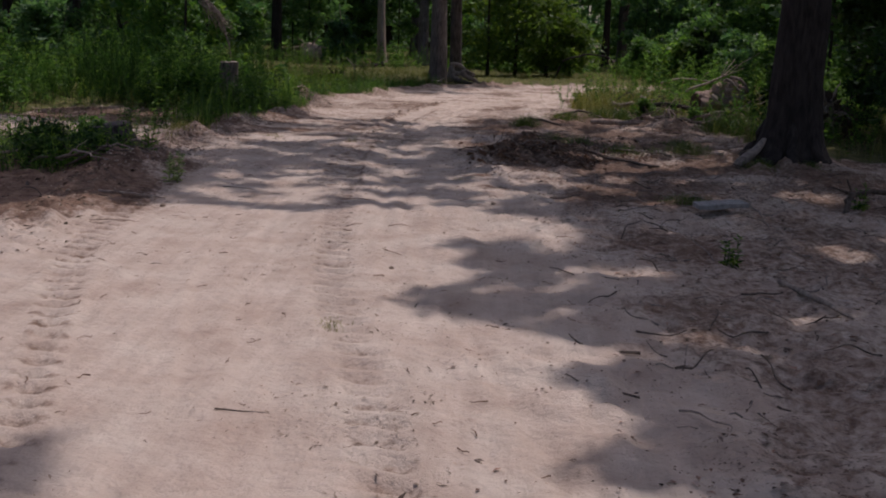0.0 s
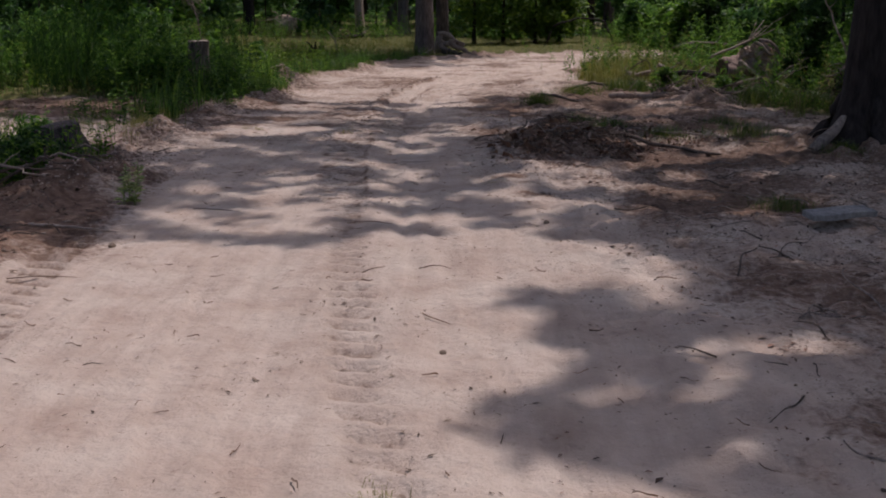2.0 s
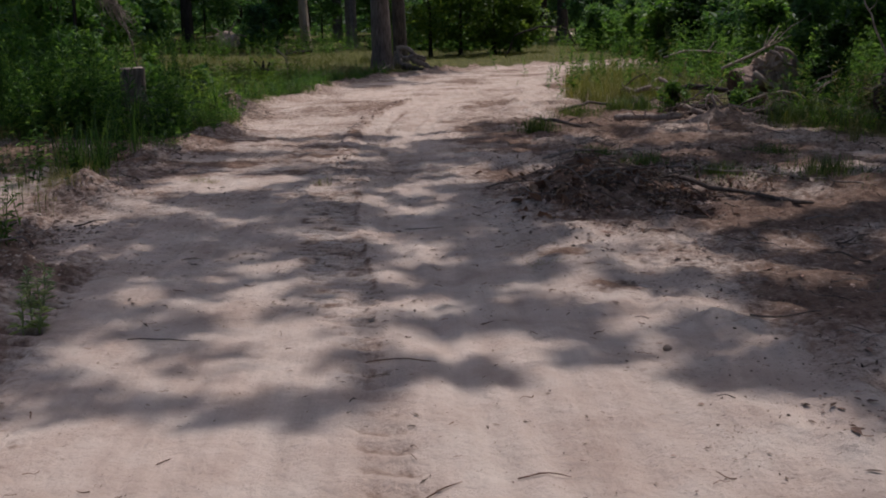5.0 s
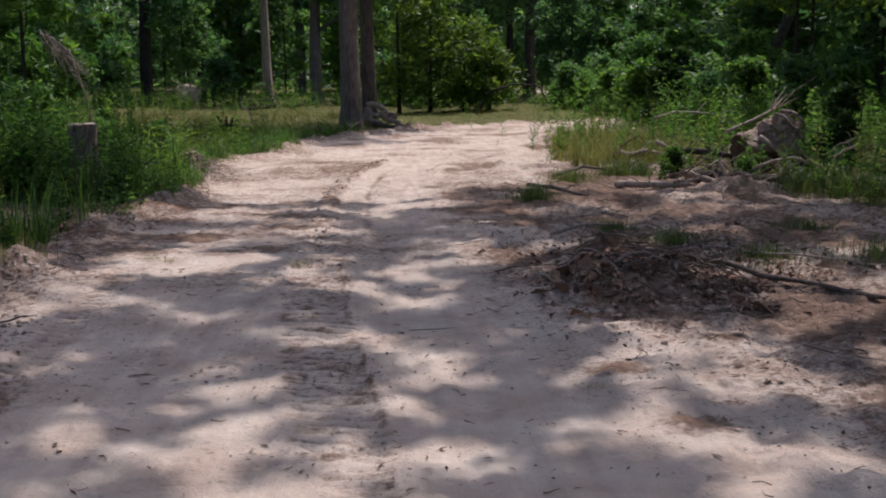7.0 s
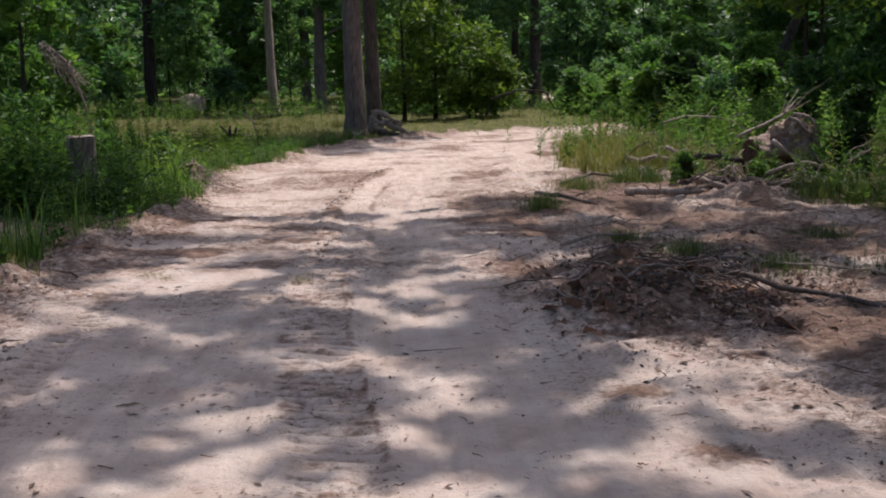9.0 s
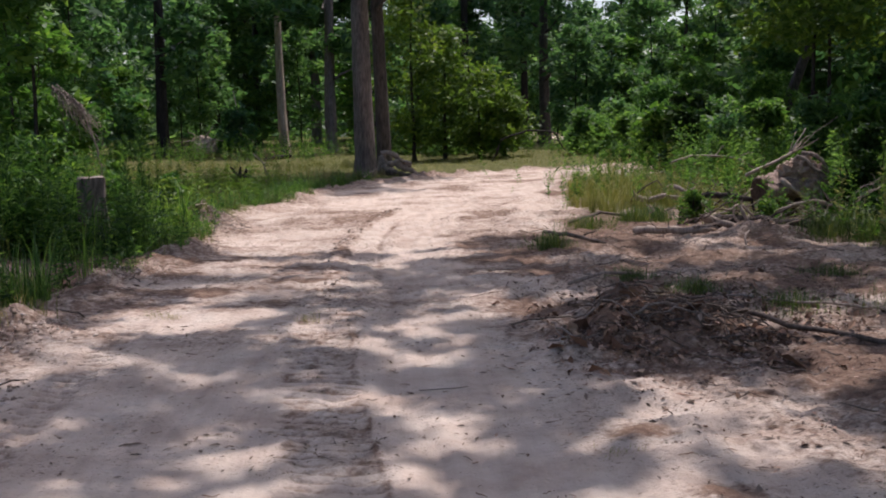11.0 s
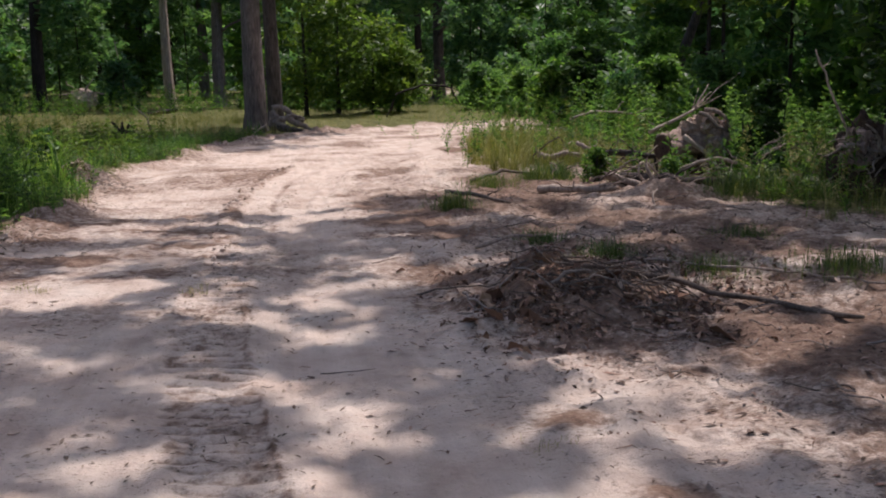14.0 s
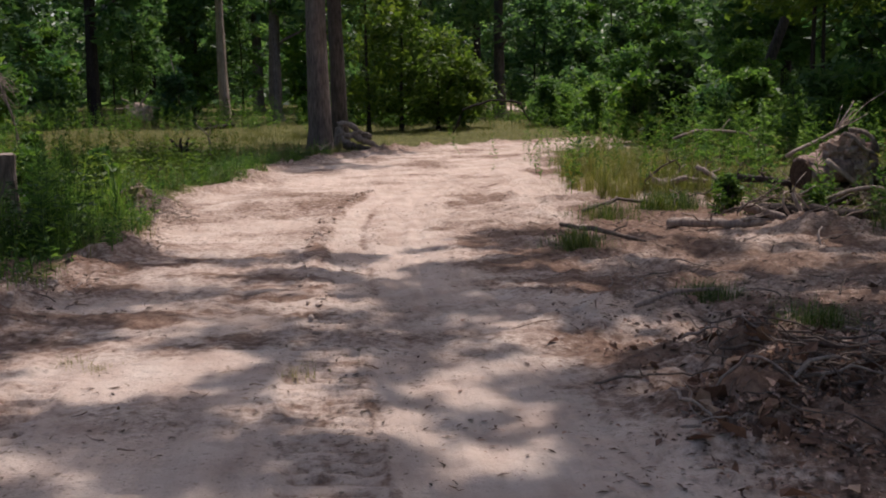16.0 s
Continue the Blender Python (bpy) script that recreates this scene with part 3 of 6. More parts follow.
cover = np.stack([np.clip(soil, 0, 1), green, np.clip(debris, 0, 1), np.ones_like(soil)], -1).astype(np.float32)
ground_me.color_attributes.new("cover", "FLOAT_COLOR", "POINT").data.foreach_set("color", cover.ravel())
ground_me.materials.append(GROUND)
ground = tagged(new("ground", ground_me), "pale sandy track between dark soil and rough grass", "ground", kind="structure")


# ---- trees ----
def trunk_mesh(height, radius, seed, lean=(0, 0), flare=1.6, sway=0.012, sides=14):
    zs = np.concatenate([[-0.25, 0, 0.12, 0.3, 0.6, 1.1], np.linspace(2, height, 12)])
    rng = np.random.default_rng(seed)
    t = zs / height
    pts = np.stack([lean[0] * zs + sway * height * np.sin(t * 5 + rng.uniform(0, 6)) * t, lean[1] * zs + sway * height * np.sin(t * 4 + rng.uniform(0, 6)) * t, zs], -1)
    r = radius * (1 - 0.72 * np.clip(t, 0, 1)) * (1 + (flare - 1) * np.exp(-np.clip(zs, 0, None) / 0.28))
    return tube(pts, r, sides, 0.05, seed, flare), pts


def make_tree(name, label, height, radius, seed, crown_from, crown_r, count, leaf, mat, bark, lean=(0, 0), limbs=7, clumps=34, tri=True, flare=1.6, group=""):
    rng = np.random.default_rng(seed)
    tree = thing(name, label, "tree", group)
    (v, f), pts = trunk_mesh(height, radius, seed, lean, flare)
    part("trunk", make_mesh("trunk", v, f, True), bark, tree)
    spots = []
    for k in range(clumps):
        u = rng.uniform(0, 1)
        z = crown_from + (height * 1.05 - crown_from) * u
        reach = crown_r * (0.35 + 0.65 * math.sin(math.pi * min(1, 0.18 + 0.78 * u))) * rng.uniform(0.25, 1)
        a = rng.uniform(0, 2 * math.pi)
        cx, cy = np.interp(z, pts[:, 2], pts[:, 0]), np.interp(z, pts[:, 2], pts[:, 1])
        spots.append((cx + reach * math.cos(a), cy + reach * math.sin(a), z))
    spots = np.array(spots)
    for k in range(limbs):
        tip = spots[k]
        zb = max(crown_from * 0.75, tip[2] - rng.uniform(0.6, 2.0))
        base = [np.interp(zb, pts[:, 2], pts[:, 0]), np.interp(zb, pts[:, 2], pts[:, 1]), zb]
        lv, lf = tube(bent(base, tip, 6, 0.06, seed * 31 + k), np.linspace(radius * 0.28, radius * 0.07, 6), 6, 0.05, k)
        part("limb", make_mesh("limb", lv, lf, True), bark, tree)
    each = count // clumps
    size_r = crown_r * 0.34
    pos = np.concatenate([clump(rng, s, size_r * rng.uniform(0.6, 1.25), each) for s in spots])
    lv, lf = leaves(pos, leaf, rng, tri)
    part("crown", make_mesh("crown", lv, lf), mat, tree)
    return tree


def make_bush(name, label, height, radius, seed, count, leaf, mat, tri=True, stems=4, group="", clumps=16, puff=0.42):
    rng = np.random.default_rng(seed)
    bush = thing(name, label, "bush", group)
    sv = [tube(bent((0, 0, -0.05), (rng.normal(0, radius * 0.4), rng.normal(0, radius * 0.4), height * 0.85), 5, 0.06, seed + k), np.linspace(0.022, 0.006, 5), 5, 0, k) for k in range(stems)]
    for v, f in sv:
        part("stem", make_mesh("stem", v, f, True), BARK_DARK, bush)
    spots = []
    for k in range(clumps):
        u = rng.uniform(0.12, 1)
        a, r = rng.uniform(0, 6.28), radius * (1.05 - 0.7 * u) * rng.uniform(0.2, 1)
        spots.append((r * math.cos(a), r * math.sin(a), height * u))
    pos = np.concatenate([clump(rng, s, radius * puff * rng.uniform(0.5, 1.3), count // clumps) for s in spots])
    pos[:, 2] = np.abs(pos[:, 2])
    part("foliage", make_mesh("foliage", *leaves(pos, leaf, rng, tri)), mat, bush)
    return bush


def place(ob, x, y, turn=0, size=1.0, up=0.0):
    ob.matrix_basis = pose(*put(x, y, up), 0, 0, turn) @ Matrix.Scale(size, 4)
    return ob


# the two trunks beside the bend
place(make_tree("tree", "tall grey-brown trunk at the bend of the track", 17, 0.29, 5, 6.5, 4.2, 4400, 0.2, LEAF_FAR, BARK, (-0.010, 0.0), flare=1.3), -0.17, 36.6)
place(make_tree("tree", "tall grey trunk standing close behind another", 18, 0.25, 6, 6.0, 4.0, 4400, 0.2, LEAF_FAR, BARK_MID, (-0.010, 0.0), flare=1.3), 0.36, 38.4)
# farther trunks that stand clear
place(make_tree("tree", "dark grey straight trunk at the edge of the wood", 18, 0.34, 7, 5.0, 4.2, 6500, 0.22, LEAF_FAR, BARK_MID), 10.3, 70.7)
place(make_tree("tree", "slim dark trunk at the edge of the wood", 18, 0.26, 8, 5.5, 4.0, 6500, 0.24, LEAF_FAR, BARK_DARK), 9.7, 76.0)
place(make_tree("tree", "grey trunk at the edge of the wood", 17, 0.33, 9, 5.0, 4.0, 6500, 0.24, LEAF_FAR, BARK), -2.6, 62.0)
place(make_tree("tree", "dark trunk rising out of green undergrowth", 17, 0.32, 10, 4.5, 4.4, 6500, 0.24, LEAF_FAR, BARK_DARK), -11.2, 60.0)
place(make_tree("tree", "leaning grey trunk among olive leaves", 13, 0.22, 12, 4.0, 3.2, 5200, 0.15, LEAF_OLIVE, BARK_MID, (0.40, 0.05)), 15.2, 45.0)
snag = thing("dead_tree", "bare pale dead trunk without branches", "tree")
(sv, sf), _ = trunk_mesh(13, 0.29, 14, (-0.03, 0), 1.25)
part("trunk", make_mesh("trunk", sv, sf, True), BARK_PALE, snag)
place(snag, -5.35, 64.0)
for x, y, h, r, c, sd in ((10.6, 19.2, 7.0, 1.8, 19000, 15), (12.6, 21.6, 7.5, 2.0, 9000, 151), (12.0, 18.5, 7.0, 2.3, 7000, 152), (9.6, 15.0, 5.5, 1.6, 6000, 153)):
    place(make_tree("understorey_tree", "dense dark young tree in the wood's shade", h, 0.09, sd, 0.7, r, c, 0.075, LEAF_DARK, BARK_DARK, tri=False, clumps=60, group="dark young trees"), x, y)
for x, y, h, r, sd in ((11.9, 32.5, 9.5, 2.2, 16), (13.6, 35.5, 10.0, 2.2, 161)):
    place(make_tree("understorey_tree", "olive-green broad young tree in sun", h, 0.06, sd, 3.5, r * 1.1, 5600, 0.10, LEAF_OLIVE, BARK_DARK, tri=False, clumps=90, group="olive young trees"), x, y)
for x, y, h, r, sd in ((1.5, 46.5, 7.0, 1.6, 18), (2.8, 47.5, 4.9, 1.5, 181), (4.3, 48.6, 3.5, 1.4, 182), (5.5, 50.0, 2.5, 1.2, 197)):
    place(make_tree("understorey_tree", "yellow-green young tree behind the bend", h, 0.07, sd, 0.6, r * 1.15, 4800, 0.10, LEAF_OLIVE, BARK_DARK, clumps=110, group="yellow-green young trees"), x, y)
for x, y, h, r, sd in ((-6.9, 27.5, 5.2, 1.3, 183), (-8.6, 31.0, 6.0, 1.7, 184), (-10.5, 35.0, 6.5, 1.8, 185)):
    place(make_tree("understorey_tree", "leafy green sapling rising from tall weeds", h, 0.05, sd, 0.9, r, 5200, 0.10, LEAF, BARK_DARK, clumps=40, group="saplings in the weeds"), x, y)
for x, y, h, r, sd in ((11.2, 46, 2.9, 1.4, 186), (13.2, 47.5, 3.6, 1.6, 187), (12.2, 42, 2.3, 1.3, 188), (16.6, 49, 4.2, 1.9, 189), (9.2, 50, 1.9, 1.2, 190), (9.6, 44, 1.6, 1.1, 195), (11.0, 39.5, 1.5, 1.0, 196), (14.6, 43.5, 3.0, 1.5, 1951), (12.6, 38.5, 2.0, 1.2, 1953)):
    place(make_bush("bush", "sunlit bright green bush at the wood's edge", h, r * 1.15, sd, 6400, 0.085, LEAF_SUN, group="sunlit bushes", clumps=60, puff=0.27), x, y)
place(make_tree("tree", "dark forked trunk among far leaves", 17, 0.25, 192, 6.0, 3.5, 6000, 0.22, LEAF_FAR, BARK_DARK, (-0.03, 0)), 5.0, 63.0)

# the big trunk beside the heap, and two unseen trees added to shade the track
big = [("tree", "massive dark trunk with flared mossy roots beside the track", 6.10, 12.35, 0.33, 13),
       ("tree", "unseen tall dark tree added to shade the track", 10.2, 16.6, 0.30, 14),
       ("tree", "unseen tall dark tree added beside the shaded flank", 8.8, 9.2, 0.28, 13)]


# openings in the crowns through which sun reaches the track, as (x, y, radius) on the ground
SUNLIT_NEAR = [(-0.65, 8.0, 0.26), (0.13, 7.75, 0.22), (0.75, 8.15, 0.18), (2.05, 8.4, 0.2), (2.8, 10.6, 0.32), (3.3, 11.2, 0.30), (2.3, 11.3, 0.28), (2.5, 10.1, 0.3), (2.1, 9.0, 0.2), (-0.24, 8.98, 0.16), (8.0, 18.4, 0.5), (-3.4, 13.0, 0.8), (-4.4, 12.4, 0.8), (-2.2, 13.0, 0.5), (-2.0, 12.2, 0.3), (-0.15, 13.2, 0.28), (0.2, 13.95, 0.2), (-0.55, 15.3, 0.3), (-1.5, 16.95, 0.3), (-0.26, 16.7, 0.28), (0.4, 17.4, 0.3), (0.95, 13.8, 0.22), (1.35, 13.8, 0.22), (-0.04, 14.95, 0.2), (-0.6, 14.1, 0.2), (1.85, 14.75, 0.3), (2.15, 14.2, 0.3), (4.2, 13.2, 0.4), (4.7, 12.2, 0.5), (3.9, 15.2, 0.4), (3.3, 16.5, 0.3), (5.2, 14.0, 0.5), (4.4, 17.2, 0.5)]
SUNLIT = [(0.82, 10.55, 0.18), (0.64, 9.79, 0.16), (0.88, 9.09, 0.19), (1.83, 9.09, 0.23), (-0.34, 10.02, 0.22), (-0.98, 9.51, 0.17), (-0.89, 8.7, 0.16), (-0.12, 8.33, 0.21), (-0.48, 7.72, 0.15), (1.43, 7.98, 0.16), (1.58, 7.44, 0.19), (1.98, 7.55, 0.2), (2.95, 9.78, 0.29), (2.41, 10.64, 0.29), (-1.33, 13.78, 0.5), (0.2, 9.15, 0.16), (1.99, 8.39, 0.17), (-0.24, 9.27, 0.18), (1.63, 9.18, 0.2), (-0.29, 10.03, 0.14), (-0.07, 10.06, 0.12), (-0.11, 9.16, 0.16), (0.13, 9.16, 0.16), (0.3, 9.22, 0.14), (0.46, 8.85, 0.2), (0.61, 8.84, 0.16), (-0.25, 8.77, 0.15), (0.2, 7.9, 0.2), (2.5, 14.4, 0.18), (3.0, 13.3, 0.14), (3.5, 12.95, 0.16), (3.9, 12.6, 0.18)]
SUNLIT_FAR = [(-1.57, 14.15, 0.5), (-1.41, 12.34, 0.28), (-1.11, 15.37, 0.34), (-0.45, 15.53, 0.34), (-0.63, 11.73, 0.21), (0.88, 10.49, 0.19), (0.85, 12.28, 0.30), (0.77, 13.42, 0.26), (1.58, 14.4, 0.39), (2.25, 10.98, 0.24), (1.87, 10.15, 0.23), (2.48, 9.89, 0.19), (2.96, 9.98, 0.16), (2.69, 11.26, 0.17), (-0.97, 18.82, 0.67), (-1.52, 17.13, 0.42), (-0.6, 13.95, 0.23), (1.31, 13.78, 0.28), (-0.06, 16.17, 0.28), (2.57, 14.87, 0.24), (0.25, 12.6, 0.2), (-0.1, 13.3, 0.22)]
SUNLIT_SIDE = [(2.72, 6.36, 0.25), (3.08, 5.3, 0.27), (3.42, 4.82, 0.21), (2.67, 4.83, 0.17), (3.29, 3.16, 0.19), (3.04, 3.33, 0.2), (4.09, 4.03, 0.23), (3.3, 9.4, 0.3), (3.6, 8.4, 0.3), (2.45, 9.0, 0.22), (4.25, 9.8, 0.32), (2.9, 8.6, 0.25), (3.6, 10.3, 0.3), (2.65, 9.8, 0.2), (3.9, 9.0, 0.35), (4.6, 10.4, 0.4), (5.0, 6.4, 0.3), (3.7, 11.6, 0.3), (4.9, 18.2, 0.4), (3.7, 17.0, 0.3), (3.1, 16.3, 0.3), (5.6, 9.4, 0.4), (2.6, 13.0, 0.26), (3.3, 12.9, 0.28), (2.5, 12.3, 0.22), (3.0, 14.2, 0.28), (0.0, 7.55, 0.2), (0.32, 7.55, 0.2), (0.35, 8.3, 0.18), (3.6, 12.0, 0.25)]
SHADY = [(2.15, 5.09, 0.3), (1.98, 3.88, 0.28), (2.33, 3.96, 0.36), (2.54, 3.35, 0.24), (1.75, 4.12, 0.18), (2.35, 4.6, 0.3), (2.71, 2.48, 0.2), (2.92, 2.43, 0.25), (3.08, 2.15, 0.28), (3.21, 1.77, 0.3), (2.7, 1.41, 0.15), (3.7, 2.48, 0.34), (3.06, 1.35, 0.25), (0.3, 1.05, 0.15), (-2.31, 7.09, 0.35), (3.5, 5.6, 0.35), (2.3, 19.2, 0.5), (-2, 18.2, 0.4), (-0.3, 17.2, 0.35), (3.9, 1.7, 0.5), (4.3, 2.8, 0.5), (4.5, 5.4, 0.45)]
SHADY_FLANK = [(2.35, 11.95, 0.28), (2.9, 11.85, 0.26), (4.4, 3.4, 0.4), (2.7, 12.6, 0.5), (-3, 17, 0.4), (-2.7, 19, 0.4), (-3.7, 18.2, 0.4), (-3.9, 16.2, 0.4), (1.93, 5.75, 0.2), (2.2, 5.65, 0.25), (2.2, 5.2, 0.25), (2.55, 5.3, 0.3), (2.9, 5.35, 0.28), (3.36, 6.1, 0.25), (2.87, 4.03, 0.3), (3.3, 4.6, 0.28), (3.5, 4, 0.35), (3.87, 4.96, 0.35), (3.6, 5.8, 0.3), (4.32, 6.3, 0.4), (2.95, 2.6, 0.3), (7.9, 20.6, 0.6), (8.5, 19.6, 0.6), (8.9, 21.0, 0.7), (8.3, 22.0, 0.7), (9.3, 22.3, 0.7)]
SHADY_EDGE = [(-2.9, 9.8, 0.5), (-3.6, 10.3, 0.5), (-3.2, 9.2, 0.4), (3.3, 2.7, 0.3), (2.96, 3.7, 0.25), (3.24, 4.3, 0.3), (2.8, 3.4, 0.25), (-1.9, 8.6, 0.35), (-2.4, 9.3, 0.4), (-2.6, 8, 0.4), (-2.2, 10.5, 0.35), (1.9, 15, 0.3), (2.3, 16.6, 0.4), (2.1, 13.7, 0.3), (1.3, 11.87, 0.25), (1.55, 11.75, 0.3), (1.05, 11.7, 0.2), (1.75, 12.2, 0.3), (1.5, 13, 0.28), (1.45, 12.3, 0.2), (3.2, 15.2, 0.5), (2.9, 16.8, 0.4)]


def overhead(x, y):
    """Whether a leaf cluster keeps the sun off this spot of the ground."""
    front = 7.32 + 0.24 * vnoise(x * 1.5, x * 0, 72) - 0.2 * bell(x - 0.4, 0.3)
    band = (y > front) & (x > -3.4) & ((x > -2.35) | (y < 11.6) | (y > 15.6)) & (y < 18.6) & (vnoise(x * 0.9, y * 2.2, 75) > -1.0 + 1.25 * step(14.5, 18.5, y))
    flank = (x > 2.75 + 0.2 * vnoise(y * 1.6, y * 0, 73)) & (x < 8.3 - 2.0 * step(15, 17.5, y)) & (y < 19) & ((y > 4.4) | (x > 3.0)) & (vnoise(x * 1.4, y * 1.7, 74) > -0.88 + 0.38 * step(8, 10, y))
    left = (x < -2.4) & (x > -9.5) & (y > 14.4 + 0.4 * vnoise(x, y, 71)) & (y < 19.4) & (vnoise(x * 0.8, y * 0.8, 76) > 0.02)
    ok = band | flank | left
    for gx_, gy_, gr in SUNLIT_NEAR + SUNLIT + SUNLIT_FAR + SUNLIT_SIDE:
        ok &= np.hypot(x - gx_, y - gy_) > gr + 0.08
    return ok


rng = np.random.default_rng(77)
cand = np.stack([rng.uniform(-9.5, 8.5, 8600), rng.uniform(0.0, 19.5, 8600)], -1)
cand = cand[overhead(cand[:, 0], cand[:, 1])]
extra = np.concatenate([np.stack([rng.normal(cx, r * 0.45, k), rng.normal(cy, r * 0.45, k)], -1) for cx, cy, r in SHADY + SHADY_FLANK + SHADY_EDGE for k in [max(4, int(95 * r * r))]])
side = np.stack([rng.uniform(2.9, 7.5, 900), rng.uniform(0.3, 12, 900)], -1)
rear = np.stack([rng.uniform(2.9, 9.5, 1500), rng.uniform(-9, 0.8, 1500)], -1)
rear = rear[fbm(rear[:, 0] * 0.6, rear[:, 1] * 0.6, 3, 172) > -0.35 + 0.09 * (0.8 - rear[:, 1])]
flank_far = np.stack([rng.uniform(7.6, 10.5, 700), rng.uniform(-1, 18, 700)], -1)
flank_far = flank_far[fbm(flank_far[:, 0] * 0.7, flank_far[:, 1] * 0.7, 3, 173) > 0.3 * (flank_far[:, 0] - 8.6)]
cand = np.concatenate([cand, extra, side[overhead(side[:, 0], side[:, 1])], rear, flank_far])
# unseen leaf clusters, set up the sun's line from each spot to shade
lift = rng.uniform(12.5, 18.0, len(cand))
s = np.array(TO_SUN)
high = np.column_stack([cand, np.zeros(len(cand))]) + s * (lift / s[2])[:, None]
stems_xy = np.array([[b[2], b[3]] for b in big])
owner = np.argmin(np.hypot(high[:, None, 0] - stems_xy[None, :, 0], high[:, None, 1] - stems_xy[None, :, 1]), 1)
for k, (name, label, tx, ty, tr, th) in enumerate(big):
    tree = thing(name, label, "tree", m=pose(*put(tx, ty)))
    (v, f), pts = trunk_mesh(th, tr, 90 + k, (0.01, 0.0), 1.7 if k == 0 else 1.5, sides=20)
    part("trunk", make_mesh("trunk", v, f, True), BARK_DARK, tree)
    if k == 0:
        for q, (dx, dy, r0) in enumerate(((-0.78, -0.60, 0.075), (0.50, -0.42, 0.09), (-0.02, -0.62, 0.09), (0.6, 0.1, 0.09), (-0.6, 0.25, 0.09))):
            line = np.array([(dx * f, dy * f, h) for f, h in (((0.22, 0.46), (0.42, 0.33), (0.62, 0.18), (0.83, 0.06), (1.0, -0.03)) if q == 0 else ((0.42, 0.55), (0.52, 0.34), (0.66, 0.17), (0.84, 0.05), (1.0, -0.04)))])
            rv, rf = tube(line, np.array([0.3, 0.55, 0.75, 0.95, 0.8] if q == 0 else [0.5, 0.9, 1.0, 0.8, 0.5]) * r0, 10, 0.2 if q == 0 else 0.07, 300 + q)
            part("root", make_mesh("root", rv, rf, True), DEADWOOD if q == 0 else BARK_DARK, tree, "pale flared root" if q == 0 else "")
    mine = high[owner == k] - np.array(put(tx, ty))
    ang = np.arctan2(mine[:, 1], mine[:, 0])
    sector = np.floor((ang + np.pi) / (2 * np.pi) * 9).astype(int)
    twigs = []
    for q in range(9):
        some = mine[sector == q]
        if not len(some):
            continue
        mid = some.mean(0)
        base = [0, 0, min(th - 0.6, max(8.0, mid[2] - 4.0))]
        lv, lf = tube(bent(base, mid, 8, 0.04, 400 + 10 * k + q), np.linspace(0.018, 0.005, 8), 8, 0.05, q)
        part("limb", make_mesh("limb", lv, lf, True), BARK_DARK, tree)
        for n, tip in enumerate(some[:: 8]):
            twigs.append(tube(bent(mid, tip, 4, 0.05, 900 + n), np.linspace(0.010, 0.004, 4), 4, 0, n))
    part("spray", make_mesh("spray", *joined(twigs), True), BARK_DARK, tree)
    pos = np.concatenate([clump(rng, p, rng.uniform(0.14, 0.34), 16, 0.6) for p in mine])
    part("crown", make_mesh("crown", *leaves(pos, 0.125, rng, False, 0.6)), LEAF, tree)

# the wood behind: a few built, the rest repeated
protos = [make_tree("tree", "broadleaf tree in the wood behind the clearing", h, r, sd, c0, cr, 8400, 0.23, LEAF_FAR, bk, limbs=5, clumps=56, group="trees of the wood")
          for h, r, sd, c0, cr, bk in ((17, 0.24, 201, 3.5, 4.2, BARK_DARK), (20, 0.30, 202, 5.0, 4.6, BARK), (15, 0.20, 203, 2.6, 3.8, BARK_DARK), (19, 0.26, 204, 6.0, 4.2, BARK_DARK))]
young = [make_tree("young_tree", "slender young broadleaf tree in the undergrowth", h, 0.06, sd, 0.5, cr, 4200, 0.14, mt, BARK_DARK, limbs=4, clumps=30, group="young trees of the wood")
         for h, sd, cr, mt in ((6.5, 211, 1.9, LEAF_FAR), (5.0, 212, 1.7, LEAF), (7.5, 213, 2.1, LEAF_FAR))]
shrubs = [make_bush("bush", "leafy green bush in the undergrowth", h, r, sd, 2400, 0.11, mt, group="bushes of the undergrowth")
          for h, r, sd, mt in ((1.5, 0.9, 221, LEAF), (2.1, 1.1, 222, LEAF_FAR), (1.2, 1.0, 223, WEED))]
rng = np.random.default_rng(5)


def scatter(kinds, spots, low, high_):
    for n, (x, y) in enumerate(spots):
        size, turn = rng.uniform(low, high_), rng.uniform(0, 360)
        src = kinds[n % len(kinds)]
        m = pose(*put(x, y, -0.05), 0, 0, turn) @ Matrix.Scale(size, 4)
        if n < len(kinds):
            src.matrix_basis = m
        else:
            keep = src.scale.copy()
            src.scale = (1, 1, 1)
            c = copy_thing(src, m)
            src.scale = keep


KEEP = [(-5.35, 64.0, 0.9), (-2.6, 62.0, 0.9), (-11.2, 60.0, 1.0), (10.3, 70.7, 1.0), (9.7, 76.0, 0.8), (-8.7, 57.5, 1.3), (15.2, 45.0, 0.9), (5.0, 63.0, 0.5), (8.95, 34.2, 1.2)]


def open_view(spots, wider=0.0):
    """Leaves out what would hide the trunks that stand clear."""
    ok = np.ones(len(spots), bool)
    for x, y, w in KEEP:
        d = np.array([x - 0.6, y - 4.9])
        L = np.hypot(*d)
        rel = spots - np.array([0.6, 4.9])
        along, off = rel @ d / L, np.abs(rel[:, 0] * d[1] - rel[:, 1] * d[0]) / L
        ok &= ~((off < w + wider) & (along < L + 0.5))
    return spots[ok]


def fan(n, near, far, a0, a1):
    """Spots in a fan ahead of the walk, by distance and bearing."""
    d = np.sqrt(rng.uniform(near ** 2, far ** 2, n))
    a = np.radians(rng.uniform(a0, a1, n))
    return np.stack([0.5 + d * np.sin(a), 4.8 + d * np.cos(a)], -1)


